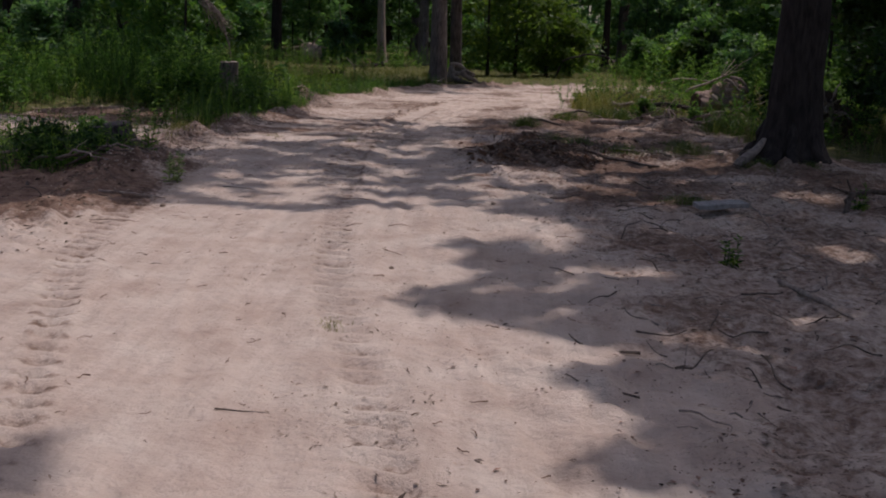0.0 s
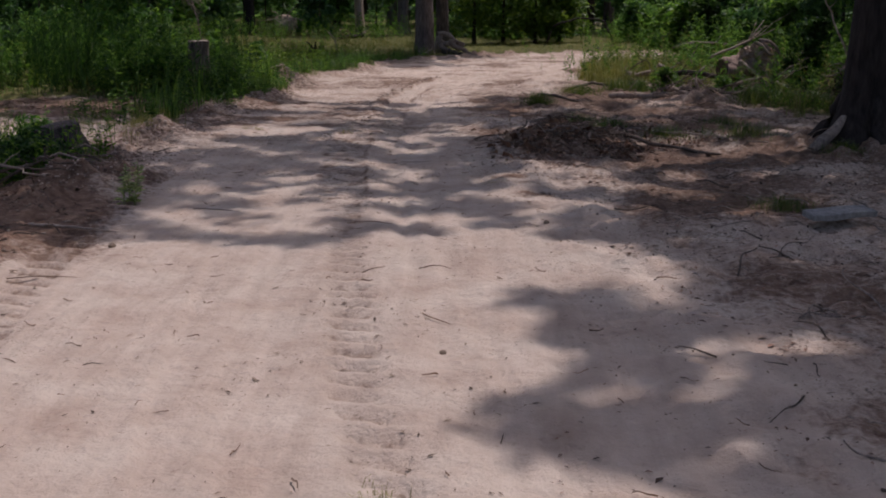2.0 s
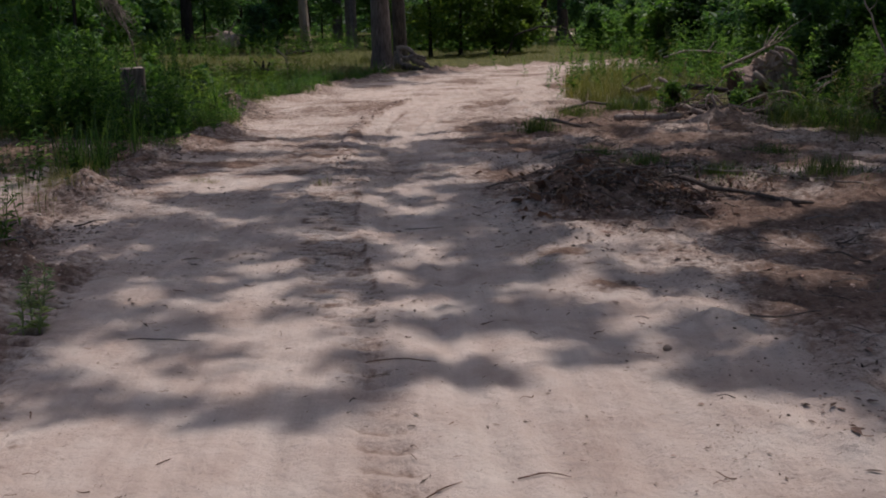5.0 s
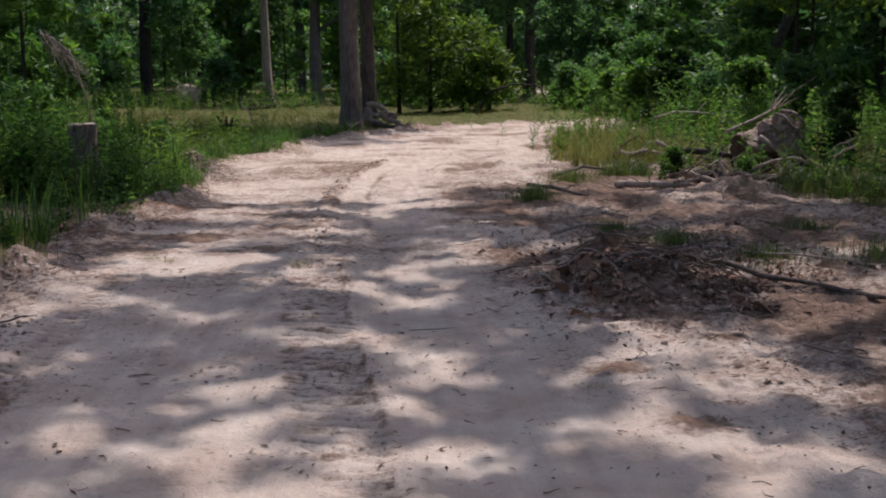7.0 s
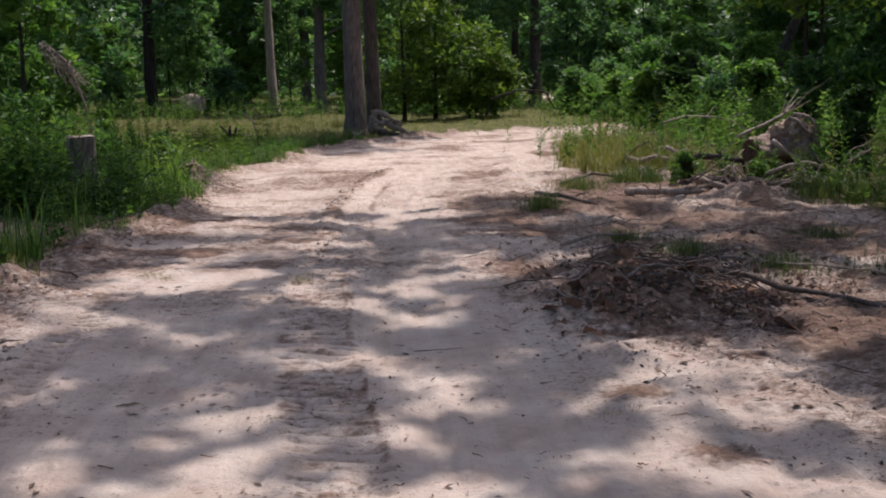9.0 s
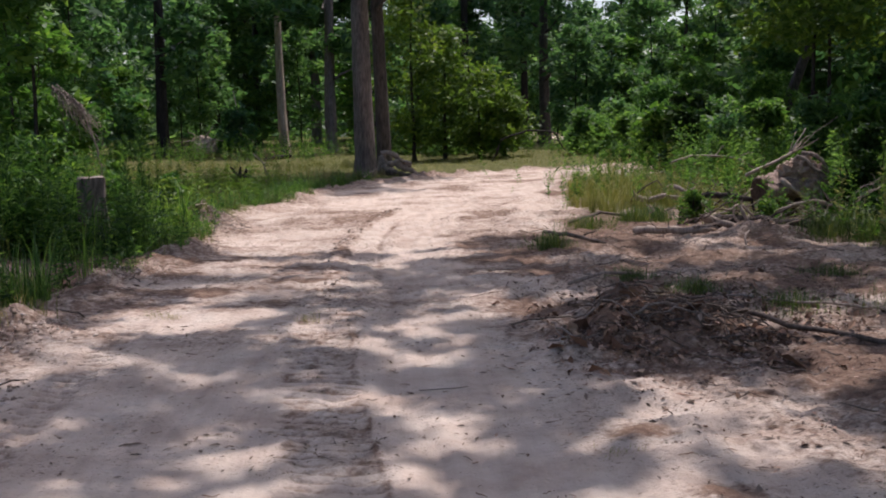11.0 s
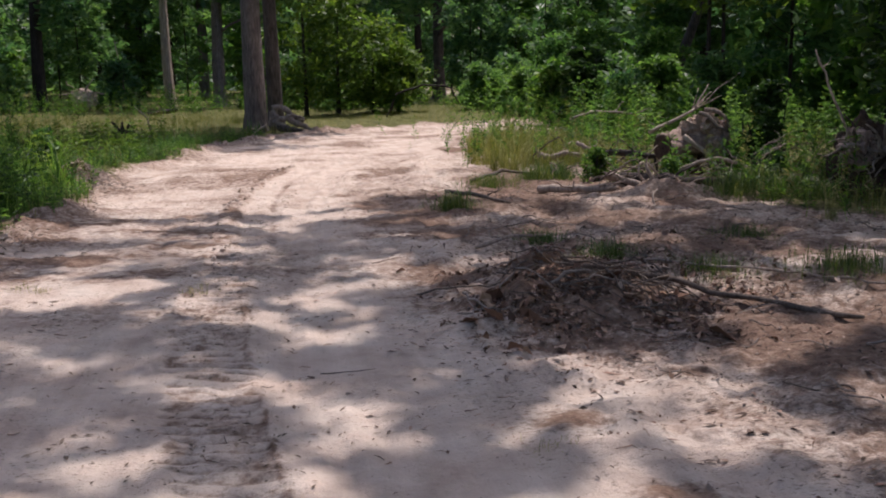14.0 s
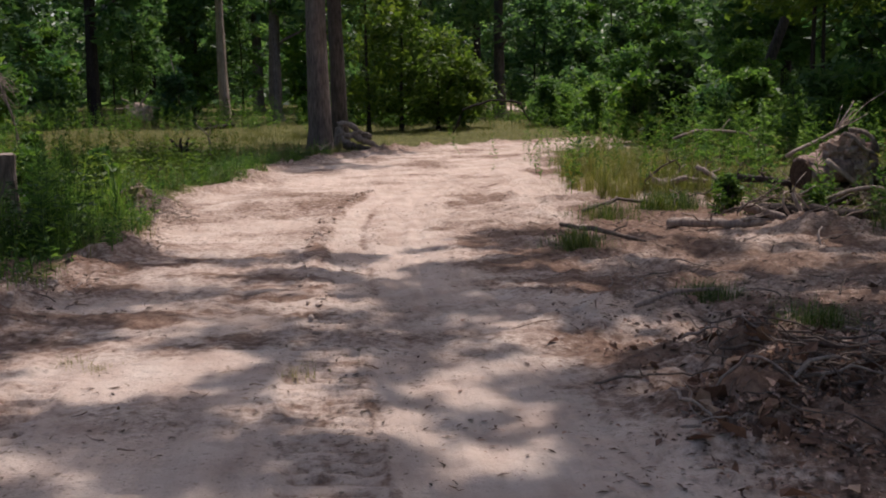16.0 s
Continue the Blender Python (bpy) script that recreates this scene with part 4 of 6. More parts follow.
wood = fan(190, 60, 120, -34, 34)
wood = wood[[all(np.hypot(*(p - q)) > 3.2 for q in wood[:n]) for n, p in enumerate(wood)]][:58]
wood = np.concatenate([wood, [[-22, 38], [-26, 30], [-18, 47], [20, 34], [24, 40], [19, 50], [16, 24], [18, 16], [-20, 20], [-14, 4], [15, 2], [-12, -12], [10, -14], [0, -22]]])
wood = np.concatenate([open_view(wood, 1.8), fan(7, 120, 190, -32, 32)])


def sunny(spots):
    """Leaves out trees that would stand between the sun and the pale root plate."""
    along = np.clip(((spots[:, 0] + 8.7) * 0.57 + (spots[:, 1] - 57.5) * 0.82), 0, 8)
    return spots[np.hypot(spots[:, 0] + 8.7 - 0.57 * along, spots[:, 1] - 57.5 - 0.82 * along) > 4.2]


scatter(protos, sunny(wood), 0.85, 1.15)
far = fan(26000, 95, 150, -36, 36)
far_z = rng.uniform(0, 1, len(far)) ** 1.3 * (9 + 4 * fbm(far[:, 0] * 0.08, far[:, 1] * 0.08, 2, 95)) + 0.3
far_me = make_mesh("far_woods", *leaves(np.column_stack([far, far_z]), 0.8, rng, True, 0.4))
far_me.materials.append(LEAF_FAR)
tagged(new("far_woods", far_me), "hazy green mass of far woods", "woods", kind="stuff")
spots = np.concatenate([fan(30, 54, 64, -27, 30), fan(34, 64, 95, -30, 30), [[17, 38], [19, 41], [15, 29], [-14, 42], [-17, 38], [-19, 33], [-12, 48]]])
scatter(young, sunny(open_view(spots)), 0.75, 1.25)
spots = np.concatenate([fan(40, 48, 58, -26, 28), fan(26, 28, 42, 14, 30), fan(14, 30, 42, -30, -17)])
scatter(shrubs, open_view(spots), 0.7, 1.25)


# ---- low plants ----
def weed_kind(height, leaf_len, count, seed, wide=0.28, upright=0.5):
    """One leafy stem: a thin stalk with lance-shaped leaves."""
    rng = np.random.default_rng(seed)
    top = np.array([rng.normal(0, 0.10) * height, rng.normal(0, 0.10) * height, height])
    line = bent((0, 0, -0.03), top, 5, 0.03, seed)
    pieces = [tube(line, np.linspace(0.007, 0.002, 5), 3, 0, seed)]
    t = rng.uniform(0.15, 1.0, count)
    base = np.stack([np.interp(t, np.linspace(0, 1, 5), line[:, k]) for k in range(3)], -1)
    a = rng.uniform(0, 2 * np.pi, count)
    rise = rng.normal(upright, 0.35, count)
    d = np.stack([np.cos(a), np.sin(a), rise], -1)
    d /= np.linalg.norm(d, axis=1)[:, None]
    L = (leaf_len * (1.15 - 0.55 * t) * rng.uniform(0.7, 1.3, count))[:, None]
    s = np.cross(d, (0, 0, 1.0))
    s /= np.linalg.norm(s, axis=1)[:, None] + 1e-9
    W = L * wide * 0.5
    tip = base + d * L - np.array([0, 0, 1.0]) * L * 0.25
    mid = base + d * L * 0.5
    v = np.stack([base, mid + s * W, tip, mid - s * W], 1).reshape(-1, 3)
    b = np.arange(count)[:, None] * 4
    pieces.append((v, np.concatenate([b + [0, 1, 2], b + [0, 2, 3]])))
    return joined(pieces)


def blade_kind(count, height, spread, seed, wide=1.0, droop=0.95):
    """A tuft of bent grass blades, two triangles and a tip each."""
    rng = np.random.default_rng(seed)
    base = np.stack([rng.normal(0, spread, count), rng.normal(0, spread, count), np.full(count, -0.02)], -1)
    a = rng.uniform(0, 2 * np.pi, count)
    out = np.stack([np.cos(a), np.sin(a), np.zeros(count)], -1)
    h = height * rng.uniform(0.45, 1.2, count)[:, None]
    w = np.stack([-np.sin(a), np.cos(a), np.zeros(count)], -1) * np.clip(h * 0.010 * wide, 0.0016, 0.006)
    up = np.array([0, 0, 1.0])
    lean = rng.uniform(0.15, droop, count)[:, None]
    mid = base + up * h * 0.62 + out * h * lean * 0.3
    tip = base + up * h * np.clip(1 - lean * 0.3, 0.62, 1) + out * h * lean
    v = np.stack([base - w, base + w, mid + w * 0.8, mid - w * 0.8, tip], 1).reshape(-1, 3)
    b = np.arange(count)[:, None] * 5
    return v, np.concatenate([b + [0, 1, 2], b + [0, 2, 3], b + [3, 2, 4]])


def sow(name, label, category, kinds, xy, low, high_, mat, seed, up=0.0, grow=None):
    """Many small plants as one object."""
    rng = np.random.default_rng(seed)
    xy = np.asarray(xy)
    z = ground_z(xy[:, 0], xy[:, 1]) + up
    turn, size, pick = rng.uniform(0, 2 * np.pi, len(xy)), rng.uniform(low, high_, len(xy)), rng.integers(0, len(kinds), len(xy))
    if grow is not None:
        size = size * grow(xy[:, 0], xy[:, 1])
    pieces = []
    for k, (v, f) in enumerate(kinds):
        idx = np.flatnonzero(pick == k)
        if not len(idx):
            continue
        c, s_, sz = np.cos(turn[idx])[:, None], np.sin(turn[idx])[:, None], size[idx][:, None]
        out = np.stack([(v[None, :, 0] * c - v[None, :, 1] * s_) * sz + xy[idx, 0][:, None],
                        (v[None, :, 0] * s_ + v[None, :, 1] * c) * sz + xy[idx, 1][:, None],
                        v[None, :, 2] * sz + z[idx][:, None]], -1)
        pieces.append((out.reshape(-1, 3), (f[None] + (np.arange(len(idx)) * len(v))[:, None, None]).reshape(-1, 3)))
    me = make_mesh(name, *joined(pieces))
    me.materials.append(mat)
    return tagged(new(name, me), label, category, kind="stuff")


rng = np.random.default_rng(41)


def field(n, x0, x1, y0, y1, keep):
    p = np.stack([rng.uniform(x0, x1, n), rng.uniform(y0, y1, n)], -1)
    return p[keep(p[:, 0], p[:, 1])]


def meadow_left(x, y):
    return (x < edge_left(y) - 0.35 + 0.25 * vnoise(x * 2, y * 2, 81)) & (np.hypot(x + 2.95, y - 11.3) > 0.4) & (np.abs((x + 3.78) - 0.28 * (20.3 - y)) > 0.30 * step(17.6, 18.4, y) * step(20.9, 20.6, y))


tall = [weed_kind(h, l, c, sd, w, u) for h, l, c, sd, w, u in ((1.1, 0.20, 26, 1, 0.16, 0.9), (0.9, 0.15, 26, 2, 0.3, 0.4), (1.25, 0.22, 28, 3, 0.12, 1.2), (0.75, 0.12, 30, 4, 0.4, 0.3), (1.0, 0.17, 26, 5, 0.2, 0.7))]
tuft_small = [blade_kind(12, 0.24, 0.06, 39), blade_kind(12, 0.32, 0.05, 40)]
broad = [weed_kind(h, l, c, sd, w, u) for h, l, c, sd, w, u in ((0.8, 0.15, 26, 11, 0.42, 0.3), (1.1, 0.16, 30, 12, 0.36, 0.4), (0.6, 0.13, 24, 13, 0.45, 0.2))]
low = [weed_kind(h, l, c, sd, w, u) for h, l, c, sd, w, u in ((0.32, 0.10, 12, 21, 0.4, 0.4), (0.22, 0.09, 10, 22, 0.5, 0.2), (0.45, 0.12, 14, 23, 0.25, 0.7))]
tuft = [blade_kind(20, 0.30, 0.09, 31), blade_kind(18, 0.20, 0.11, 32), blade_kind(16, 0.42, 0.07, 33)]
long_grass = [blade_kind(22, 0.75, 0.06, 36), blade_kind(20, 0.60, 0.09, 37), blade_kind(16, 0.95, 0.05, 38)]

def bare_gap(x, y):
    """The stretch of litter between the berm and the tall weeds."""
    return (y > 14.9) & (y < 18.2 + 0.3 * vnoise(x * 2, y, 829)) & (x > -6.6 + 0.4 * vnoise(x, y * 2, 830))


def lush(x, y):
    """How tall the weeds stand: clumps and low gaps, lower towards the track's edge."""
    clumps = np.clip(0.85 + 0.70 * fbm(x * 0.75, y * 0.75, 3, 820), 0.36, 1.25)
    return clumps * (0.70 + 0.30 * step(0.4, 1.6, edge_left(y) - x))


spire = [weed_kind(h, l, c, sd, 0.10, 1.7) for h, l, c, sd in ((1.35, 0.15, 70, 6), (1.1, 0.13, 60, 7), (1.6, 0.16, 80, 8))]
thick = field(5200, -11, -1.8, 16.6, 25, lambda x, y: meadow_left(x, y) & ~bare_gap(x, y) & (x < edge_left(y) - 0.6) & (fbm(x * 0.9, y * 0.9, 3, 82) > 0.0 - 0.2 * step(24, 19, y)) & (y < 24.5 + 0.6 * (-x - 4)) & ((x < -3.3) | (y < 22.5)))
sow("tall_weeds", "dense tall green weeds along the sandy track", "weeds", tall + broad[:2], thick, 0.5, 1.2, WEED, 83, grow=lush)
stump_weeds = field(300, -4.6, -2.7, 18.2, 20.2, lambda x, y: np.hypot(x + 3.78, y - 20.3) > 0.26)
sow("low_weeds", "leafy dark weeds crowding round the stump", "weeds", low + broad[2:] + tuft_small, stump_weeds, 0.7, 1.25, WEED_DARK, 833)
spires = field(820, -10, -2.6, 16.9, 23, lambda x, y: meadow_left(x, y) & ~bare_gap(x, y) & (x < edge_left(y) - 0.75) & (vnoise(x * 1.1, y * 1.1, 821) > 0.05))
sow("tall_weeds", "dark feathery spires rising out of the weeds", "weeds", spire, spires, 0.55, 1.2, WEED_DARK, 822)
sunny_low = field(3000, -12, -2.2, 20.5, 33, lambda x, y: meadow_left(x, y) & (fbm(x * 0.7, y * 0.7, 3, 823) > -0.15) & (x < edge_left(y) - 0.5))
sow("low_weeds", "sunlit yellow-green low weeds behind the stump", "weeds", low + broad[2:], sunny_low, 0.6, 1.3, LEAF_YELLOW, 824)
dry_edge = field(700, -7.0, -2.6, 10.6, 14.2, lambda x, y: fbm(x * 1.2, y * 1.2, 3, 825) > -0.1)
sow("grass", "dry straw-coloured grass on pale sand", "grass", tuft_small, dry_edge, 0.35, 0.8, STRAW, 826)
pile = field(1500, -6.0, -2.3, 8.8, 12.6, lambda x, y: (fbm(x * 1.4, y * 1.4, 3, 827) > -0.2) & ((y < 11.0) | (rng.uniform(0, 1, len(x)) < 0.12)) & (x < -2.3 - 0.25 * (10.2 - y)) & (np.hypot(x + 2.98, y - 11.35) > 0.22))
sow("low_weeds", "low weeds and grass over the brush pile", "weeds", low + tuft_small, pile, 0.5, 1.15, WEED, 828)
patchy = field(2600, -12, -1.5, 8.4, 34, lambda x, y: meadow_left(x, y) & ((y > 15.8) | (rng.uniform(0, 1, len(x)) < 0.22)) & (fbm(x * 0.8, y * 0.8, 3, 84) > 0.0) & (~bare_gap(x, y) | (rng.uniform(0, 1, len(x)) < 0.35)))
sow("low_weeds", "low leafy weeds in rough grass beside the track", "weeds", low, patchy, 0.6, 1.3, WEED, 85)
verge = field(2300, -14, 1.0, 9.0, 47, lambda x, y: (((y > 15.8) & ~bare_gap(x, y)) | (rng.uniform(0, 1, len(x)) < 0.3)) & (x < edge_left(y) + 0.02 + 0.3 * vnoise(x * 2.3, y * 2.3, 86)))
fringe = field(5000, -4.6, 0.2, 15.6, 33, lambda x, y: (x < edge_left(y) + 0.05 + 0.22 * vnoise(x * 2.3, y * 2.3, 96)) & (x > edge_left(y) - 1.1) & (np.hypot(x + 2.2, y - 21.7) > 0.55) & (~bare_gap(x, y) | (rng.uniform(0, 1, len(x)) < 0.30)))
sow("edge_weeds", "low green weeds and grass at the track's edge", "weeds", low + tuft_small, fringe, 0.5, 1.1, WEED, 97)
verge_r = field(1600, 3.6, 16, 13.5, 47, lambda x, y: x > np.interp(y, (13, 16, 18, 21, 24, 27, 33, 36, 40), (7.6, 6.9, 6.1, 5.7, 4.9, 3.9, 4.9, 9, 14)) + 0.4 * vnoise(x * 2, y * 2, 87))
far_grass = field(2400, -30, 20, 36, 60, lambda x, y: (x < edge_left(y) - 0.5) | (y > 42))
meadow_near = np.concatenate([field(520, -14, -4.2, -10, 11, lambda x, y: x < -4.6 + 1.1 * fbm(x * 0.5, y * 0.5, 4, 167)), field(160, 8.4, 14, -8, 14, lambda x, y: fbm(x, y, 2, 174) > -0.4)])
sow("grass", "rough green and straw-coloured grass tufts", "grass", tuft, np.concatenate([verge, verge_r, meadow_near]), 0.5, 1.15, GRASS, 88)
low_turf = field(800, -7.0, -2.4, 11.2, 16.4, lambda x, y: (x < edge_left(y) - 0.3 + 0.2 * vnoise(x * 3, y * 3, 921)) & (fbm(x * 1.1, y * 1.1, 3, 922) > -0.35) & ((y > 14.4) | (rng.uniform(0, 1, len(x)) < 0.25)))
sow("turf", "low soft green grass beside the berm", "grass", tuft_small + low[:2], low_turf, 0.4, 0.95, TUFT, 923)
edge_grass = field(380, -5.5, -1.6, 15.2, 23, lambda x, y: (x < edge_left(y) - 0.12 + 0.2 * vnoise(x * 2, y * 2, 92)) & (x > edge_left(y) - 1.6) & (fbm(x * 0.8, y * 0.8, 2, 93) > -0.25) & (~bare_gap(x, y) | (rng.uniform(0, 1, len(x)) < 0.12)))
edge_grass = np.concatenate([edge_grass, np.stack([rng.normal(-2.95, 0.16, 16), rng.normal(15.0, 0.2, 16)], -1)])
sow("long_grass", "long arching green grass along the berm", "grass", long_grass, edge_grass, 0.4, 1.05, WEED, 94)
sow("meadow_grass", "short yellowish grass in the clearing", "grass", [blade_kind(20, 0.22, 0.2, 34), blade_kind(18, 0.16, 0.26, 35)], far_grass, 0.8, 1.5, MEADOW, 89)
strip = np.concatenate([field(760, 3.3, 6.8, 22.6, 34.0, lambda x, y: rng.uniform(0, 1, len(x)) < 0.04 + 0.36 * step(0.0, 1.9, x - edge_right(y) - 0.15 + 0.5 * fbm(x * 1.3, y * 1.3, 2, 990)) * (x > edge_right(y) + 0.1)), field(420, 5.0, 12, 22.5, 36, lambda x, y: np.hypot(x - 6.9, y - 21.8) > 1.0), field(420, 6.4, 11, 15.5, 22, lambda x, y: np.hypot(x - 6.9, y - 21.8) > 1.2)])
sow("roadside_weeds", "thin green and dry weeds beside the bend", "weeds", tall[1:4] + low, strip[np.arange(len(strip)) % 4 != 1], 0.45, 0.95, WEED, 90)
bend_grass = field(620, 3.9, 6.6, 21.8, 29, lambda x, y: (x > edge_right(y) + 0.9 + 0.4 * vnoise(x * 2, y * 1.3, 994)) & (np.hypot(x - 6.9, y - 21.8) > 0.9))
sow("grass", "thin yellowish-green grass beside the bend", "grass", long_grass[:2] + tuft[:1], bend_grass, 0.35, 0.8, MEADOW, 995)
sow("dry_weeds", "thin dry yellowish weeds beside the bend", "weeds", tall[:3] + long_grass[:2], strip[1::4], 0.35, 0.8, STRAW, 98)
bright = field(520, 6.2, 13, 24.5, 36, lambda x, y: (x > 6.2 + 0.25 * (y - 24.5)) & (fbm(x * 0.6, y * 0.6, 2, 992) > -0.2))
sow("undergrowth", "sunlit pale green weeds behind the uprooted log", "undergrowth", broad + tall[:2], bright, 0.6, 1.3, LEAF_SUN, 993)
under = np.concatenate([fan(1100, 43, 56, -30, 31), fan(300, 56, 70, -30, 31), fan(600, 27, 43, 15, 31), fan(400, 26, 44, -36, -15)])
sow("undergrowth", "sunlit green undergrowth at the edge of the wood", "undergrowth", broad + tall[:2], under, 0.7, 1.25, WEED, 91)
sow("undergrowth", "bright leafy saplings beyond the bend", "undergrowth", broad + tall[:2], open_view(np.concatenate([fan(800, 43, 53, 2, 24), fan(600, 34, 46, 13, 26)])), 1.0, 2.0, LEAF_SUN, 911)

def tuft_blades(count, h, r, seed):
    """Ragged grass: tall blades in the middle, short spreading ones round it."""
    return joined([blade_kind(count // 3, h * 1.15, r * 0.55, seed, 1.3, 1.2), blade_kind(count // 3, h * 0.8, r, seed + 50, 1.3, 1.6), blade_kind(count // 3, h * 0.5, r * 1.35, seed + 90, 1.3, 1.8)])


for k, (x, y, r, h) in enumerate(((2.65, 18.3, 0.26, 0.22), (3.08, 15.6, 0.34, 0.18), (3.42, 14.4, 0.30, 0.16), (4.0, 13.6, 0.35, 0.15), (4.9, 13.0, 0.4, 0.16), (5.62, 11.62, 0.16, 0.13), (6.3, 11.75, 0.16, 0.12), (5.2, 15.5, 0.4, 0.14), (4.2, 8.9, 0.3, 0.10), (3.6, 20.8, 0.4, 0.20), (6.45, 18.6, 0.32, 0.27), (6.85, 18.2, 0.36, 0.30), (7.3, 18.0, 0.34, 0.28), (7.0, 18.9, 0.3, 0.3), (4.4, 21.2, 0.34, 0.24), (4.9, 21.7, 0.3, 0.26))):
    t = thing("grass_tuft", "small tuft of green grass on bare soil", "grass tuft", "grass tufts on bare soil", m=pose(*put(x, y)))
    tagged(part("turf", make_mesh("turf", *tuft_blades(760, h * 1.15, r * 0.62, 600 + k)), TUFT, t), kind="stuff")
for k, (x, y, h) in enumerate(((-1.36, 8.62, 0.32), (-1.52, 9.15, 0.30), (-3.25, 14.0, 0.75), (-2.85, 15.9, 0.6), (-3.0, 14.6, 0.6), (-4.2, 15.2, 0.5), (3.9, 5.5, 0.24), (5.95, 8.75, 0.30), (4.5, 26.2, 1.2), (4.1, 24.6, 0.7), (5.9, 20.9, 0.8), (5.2, 21.0, 0.6), (6.3, 20.4, 0.7), (4.9, 23.2, 0.6), (6.6, 20.8, 0.5), (5.0, 20.6, 0.55), (5.4, 20.5, 0.5), (7.3, 20.6, 0.8), (7.9, 20.0, 0.9), (8.3, 17.6, 0.5), (6.35, 20.85, 0.42), (6.75, 20.9, 0.5), (7.1, 20.95, 0.4), (6.55, 21.0, 0.35), (5.7, 21.6, 0.5), (4.6, 25.0, 0.6), (5.3, 24.6, 0.55))):
    t = thing("weed_plant", "single leafy green weed growing from sandy soil", "weed", "single weeds", m=pose(*put(x, y)))
    ws = [weed_kind(h * u, 0.06 + 0.10 * h, 22, 640 + 5 * k + n, 0.30, 0.5) for n, u in enumerate((1, 0.8, 0.7, 0.55))]
    v, f = joined([(w[0] + np.array([0.05 * math.cos(n * 2.1), 0.05 * math.sin(n * 2.1), 0]), w[1]) for n, w in enumerate(ws)])
    part("foliage", make_mesh("foliage", v, f), PALE_WEED if k < 2 else WEED, t)

for k, (x, y, r, h) in enumerate(((1.22, 3.25, 0.06, 0.07), (-1.55, 14.2, 0.10, 0.10), (-0.15, 13.6, 0.10, 0.12), (-1.35, 14.0, 0.06, 0.08), (1.75, 9.95, 0.09, 0.05))):
    t = thing("grass_tuft", "tiny dry straw-coloured grass tuft on sand", "grass tuft", "dry tufts on the track", m=pose(*put(x, y)))
    tagged(part("turf", make_mesh("turf", *tuft_blades(90, h, r, 6600 + k)), STRAW, t), kind="stuff")

weedy = np.random.default_rng(690)
for k in range(22):
    y = weedy.uniform(16.8, 25)
    x = float(edge_left(y)) - weedy.uniform(0.7, 3.8)
    h = weedy.uniform(0.55, 1.1)
    if (abs((x + 3.78) - 0.28 * (20.3 - y)) < 0.75 and y < 20.6) or bool(bare_gap(x, y)):
        continue
    place(make_bush("weed_bush", "bushy broad-leaved green weed among tall stems", h, h * 0.36, 6900 + k, 1000, weedy.uniform(0.034, 0.055), LEAF if k % 3 else WEED, False, 5, "bushy weeds beside the track"), x, y)
# dark weed leaf stands for the tree shade on these bushes
for x, y, h, r, sd in ((7.9, 20.9, 1.0, 0.45, 7011), (8.4, 21.8, 1.4, 0.55, 7012), (7.35, 19.5, 0.55, 0.35, 7013), (9.2, 19.0, 1.2, 0.55, 7014)):
    place(make_bush("bush", "leafy green bush growing beside the uprooted log", h, r, sd, 2000, 0.045, WEED_DARK, False, 5, "bushes at the log"), x, y)
place(make_bush("bush", "bright green bushy weed before the uprooted log", 0.42, 0.22, 7015, 1300, 0.034, LEAF_YELLOW, False, 5, "bushes at the log"), 5.35, 21.0)
place(make_bush("bush", "green bushy weed below the uprooted log", 0.34, 0.26, 7016, 1300, 0.036, WEED, False, 5, "bushes at the log"), 6.35, 20.6)
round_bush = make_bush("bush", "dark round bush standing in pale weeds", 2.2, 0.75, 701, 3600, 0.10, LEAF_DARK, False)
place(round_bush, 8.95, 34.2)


# ---- stumps, logs and dead wood ----
def stump(name, label, x, y, r, h, seed, bark, top, flare=1.25, tilt=(0, 0)):
    t = thing(name, label, "stump", m=pose(*put(x, y), *tilt, 0))
    zs = np.array([-0.12, 0.0, 0.08, 0.2, 0.45 * h + 0.1, h * 0.8, h - 0.01, h])
    v, f = tube(np.stack([0 * zs, 0 * zs, np.sort(zs)], -1), r * (1 + (flare - 1) * np.exp(-np.clip(np.sort(zs), 0, None) / 0.15)) * np.r_[np.ones(7), 0.96], 18, 0.05, seed, 1.4)
    part("trunk", make_mesh("trunk", v, f, False), bark, t)
    a = np.linspace(0, 2 * np.pi, 18, endpoint=False)
    rr = r * 0.9 * (1 + 0.06 * np.sin(a * 3 + seed))
    ring = np.stack([rr * np.cos(a), rr * np.sin(a), np.full(18, h + 0.004) + 0.012 * np.sin(a * 2)], -1)
    v = np.concatenate([ring, [[0, 0, h + 0.008]], ring - [0, 0, 0.05]])
    k = (np.arange(18) + 1) % 18
    f = np.concatenate([np.stack([np.arange(18), k, np.full(18, 18)], -1), np.stack([np.arange(18), np.arange(18) + 19, k], -1), np.stack([k, np.arange(18) + 19, k + 19], -1)])
    part("cut_face", make_mesh("cut_face", v, f), top, t)
    return t


stump("stump", "tall grey sawn stump half hidden in weeds", -3.78, 20.3, 0.20, 0.95, 711, STUMPBARK, DEADWOOD, 1.5)
stump("stump", "low dark rotting stump among leaves", -2.98, 11.35, 0.22, 0.30, 712, BARK_MID, BARK_MID, 1.5, (5, -6))


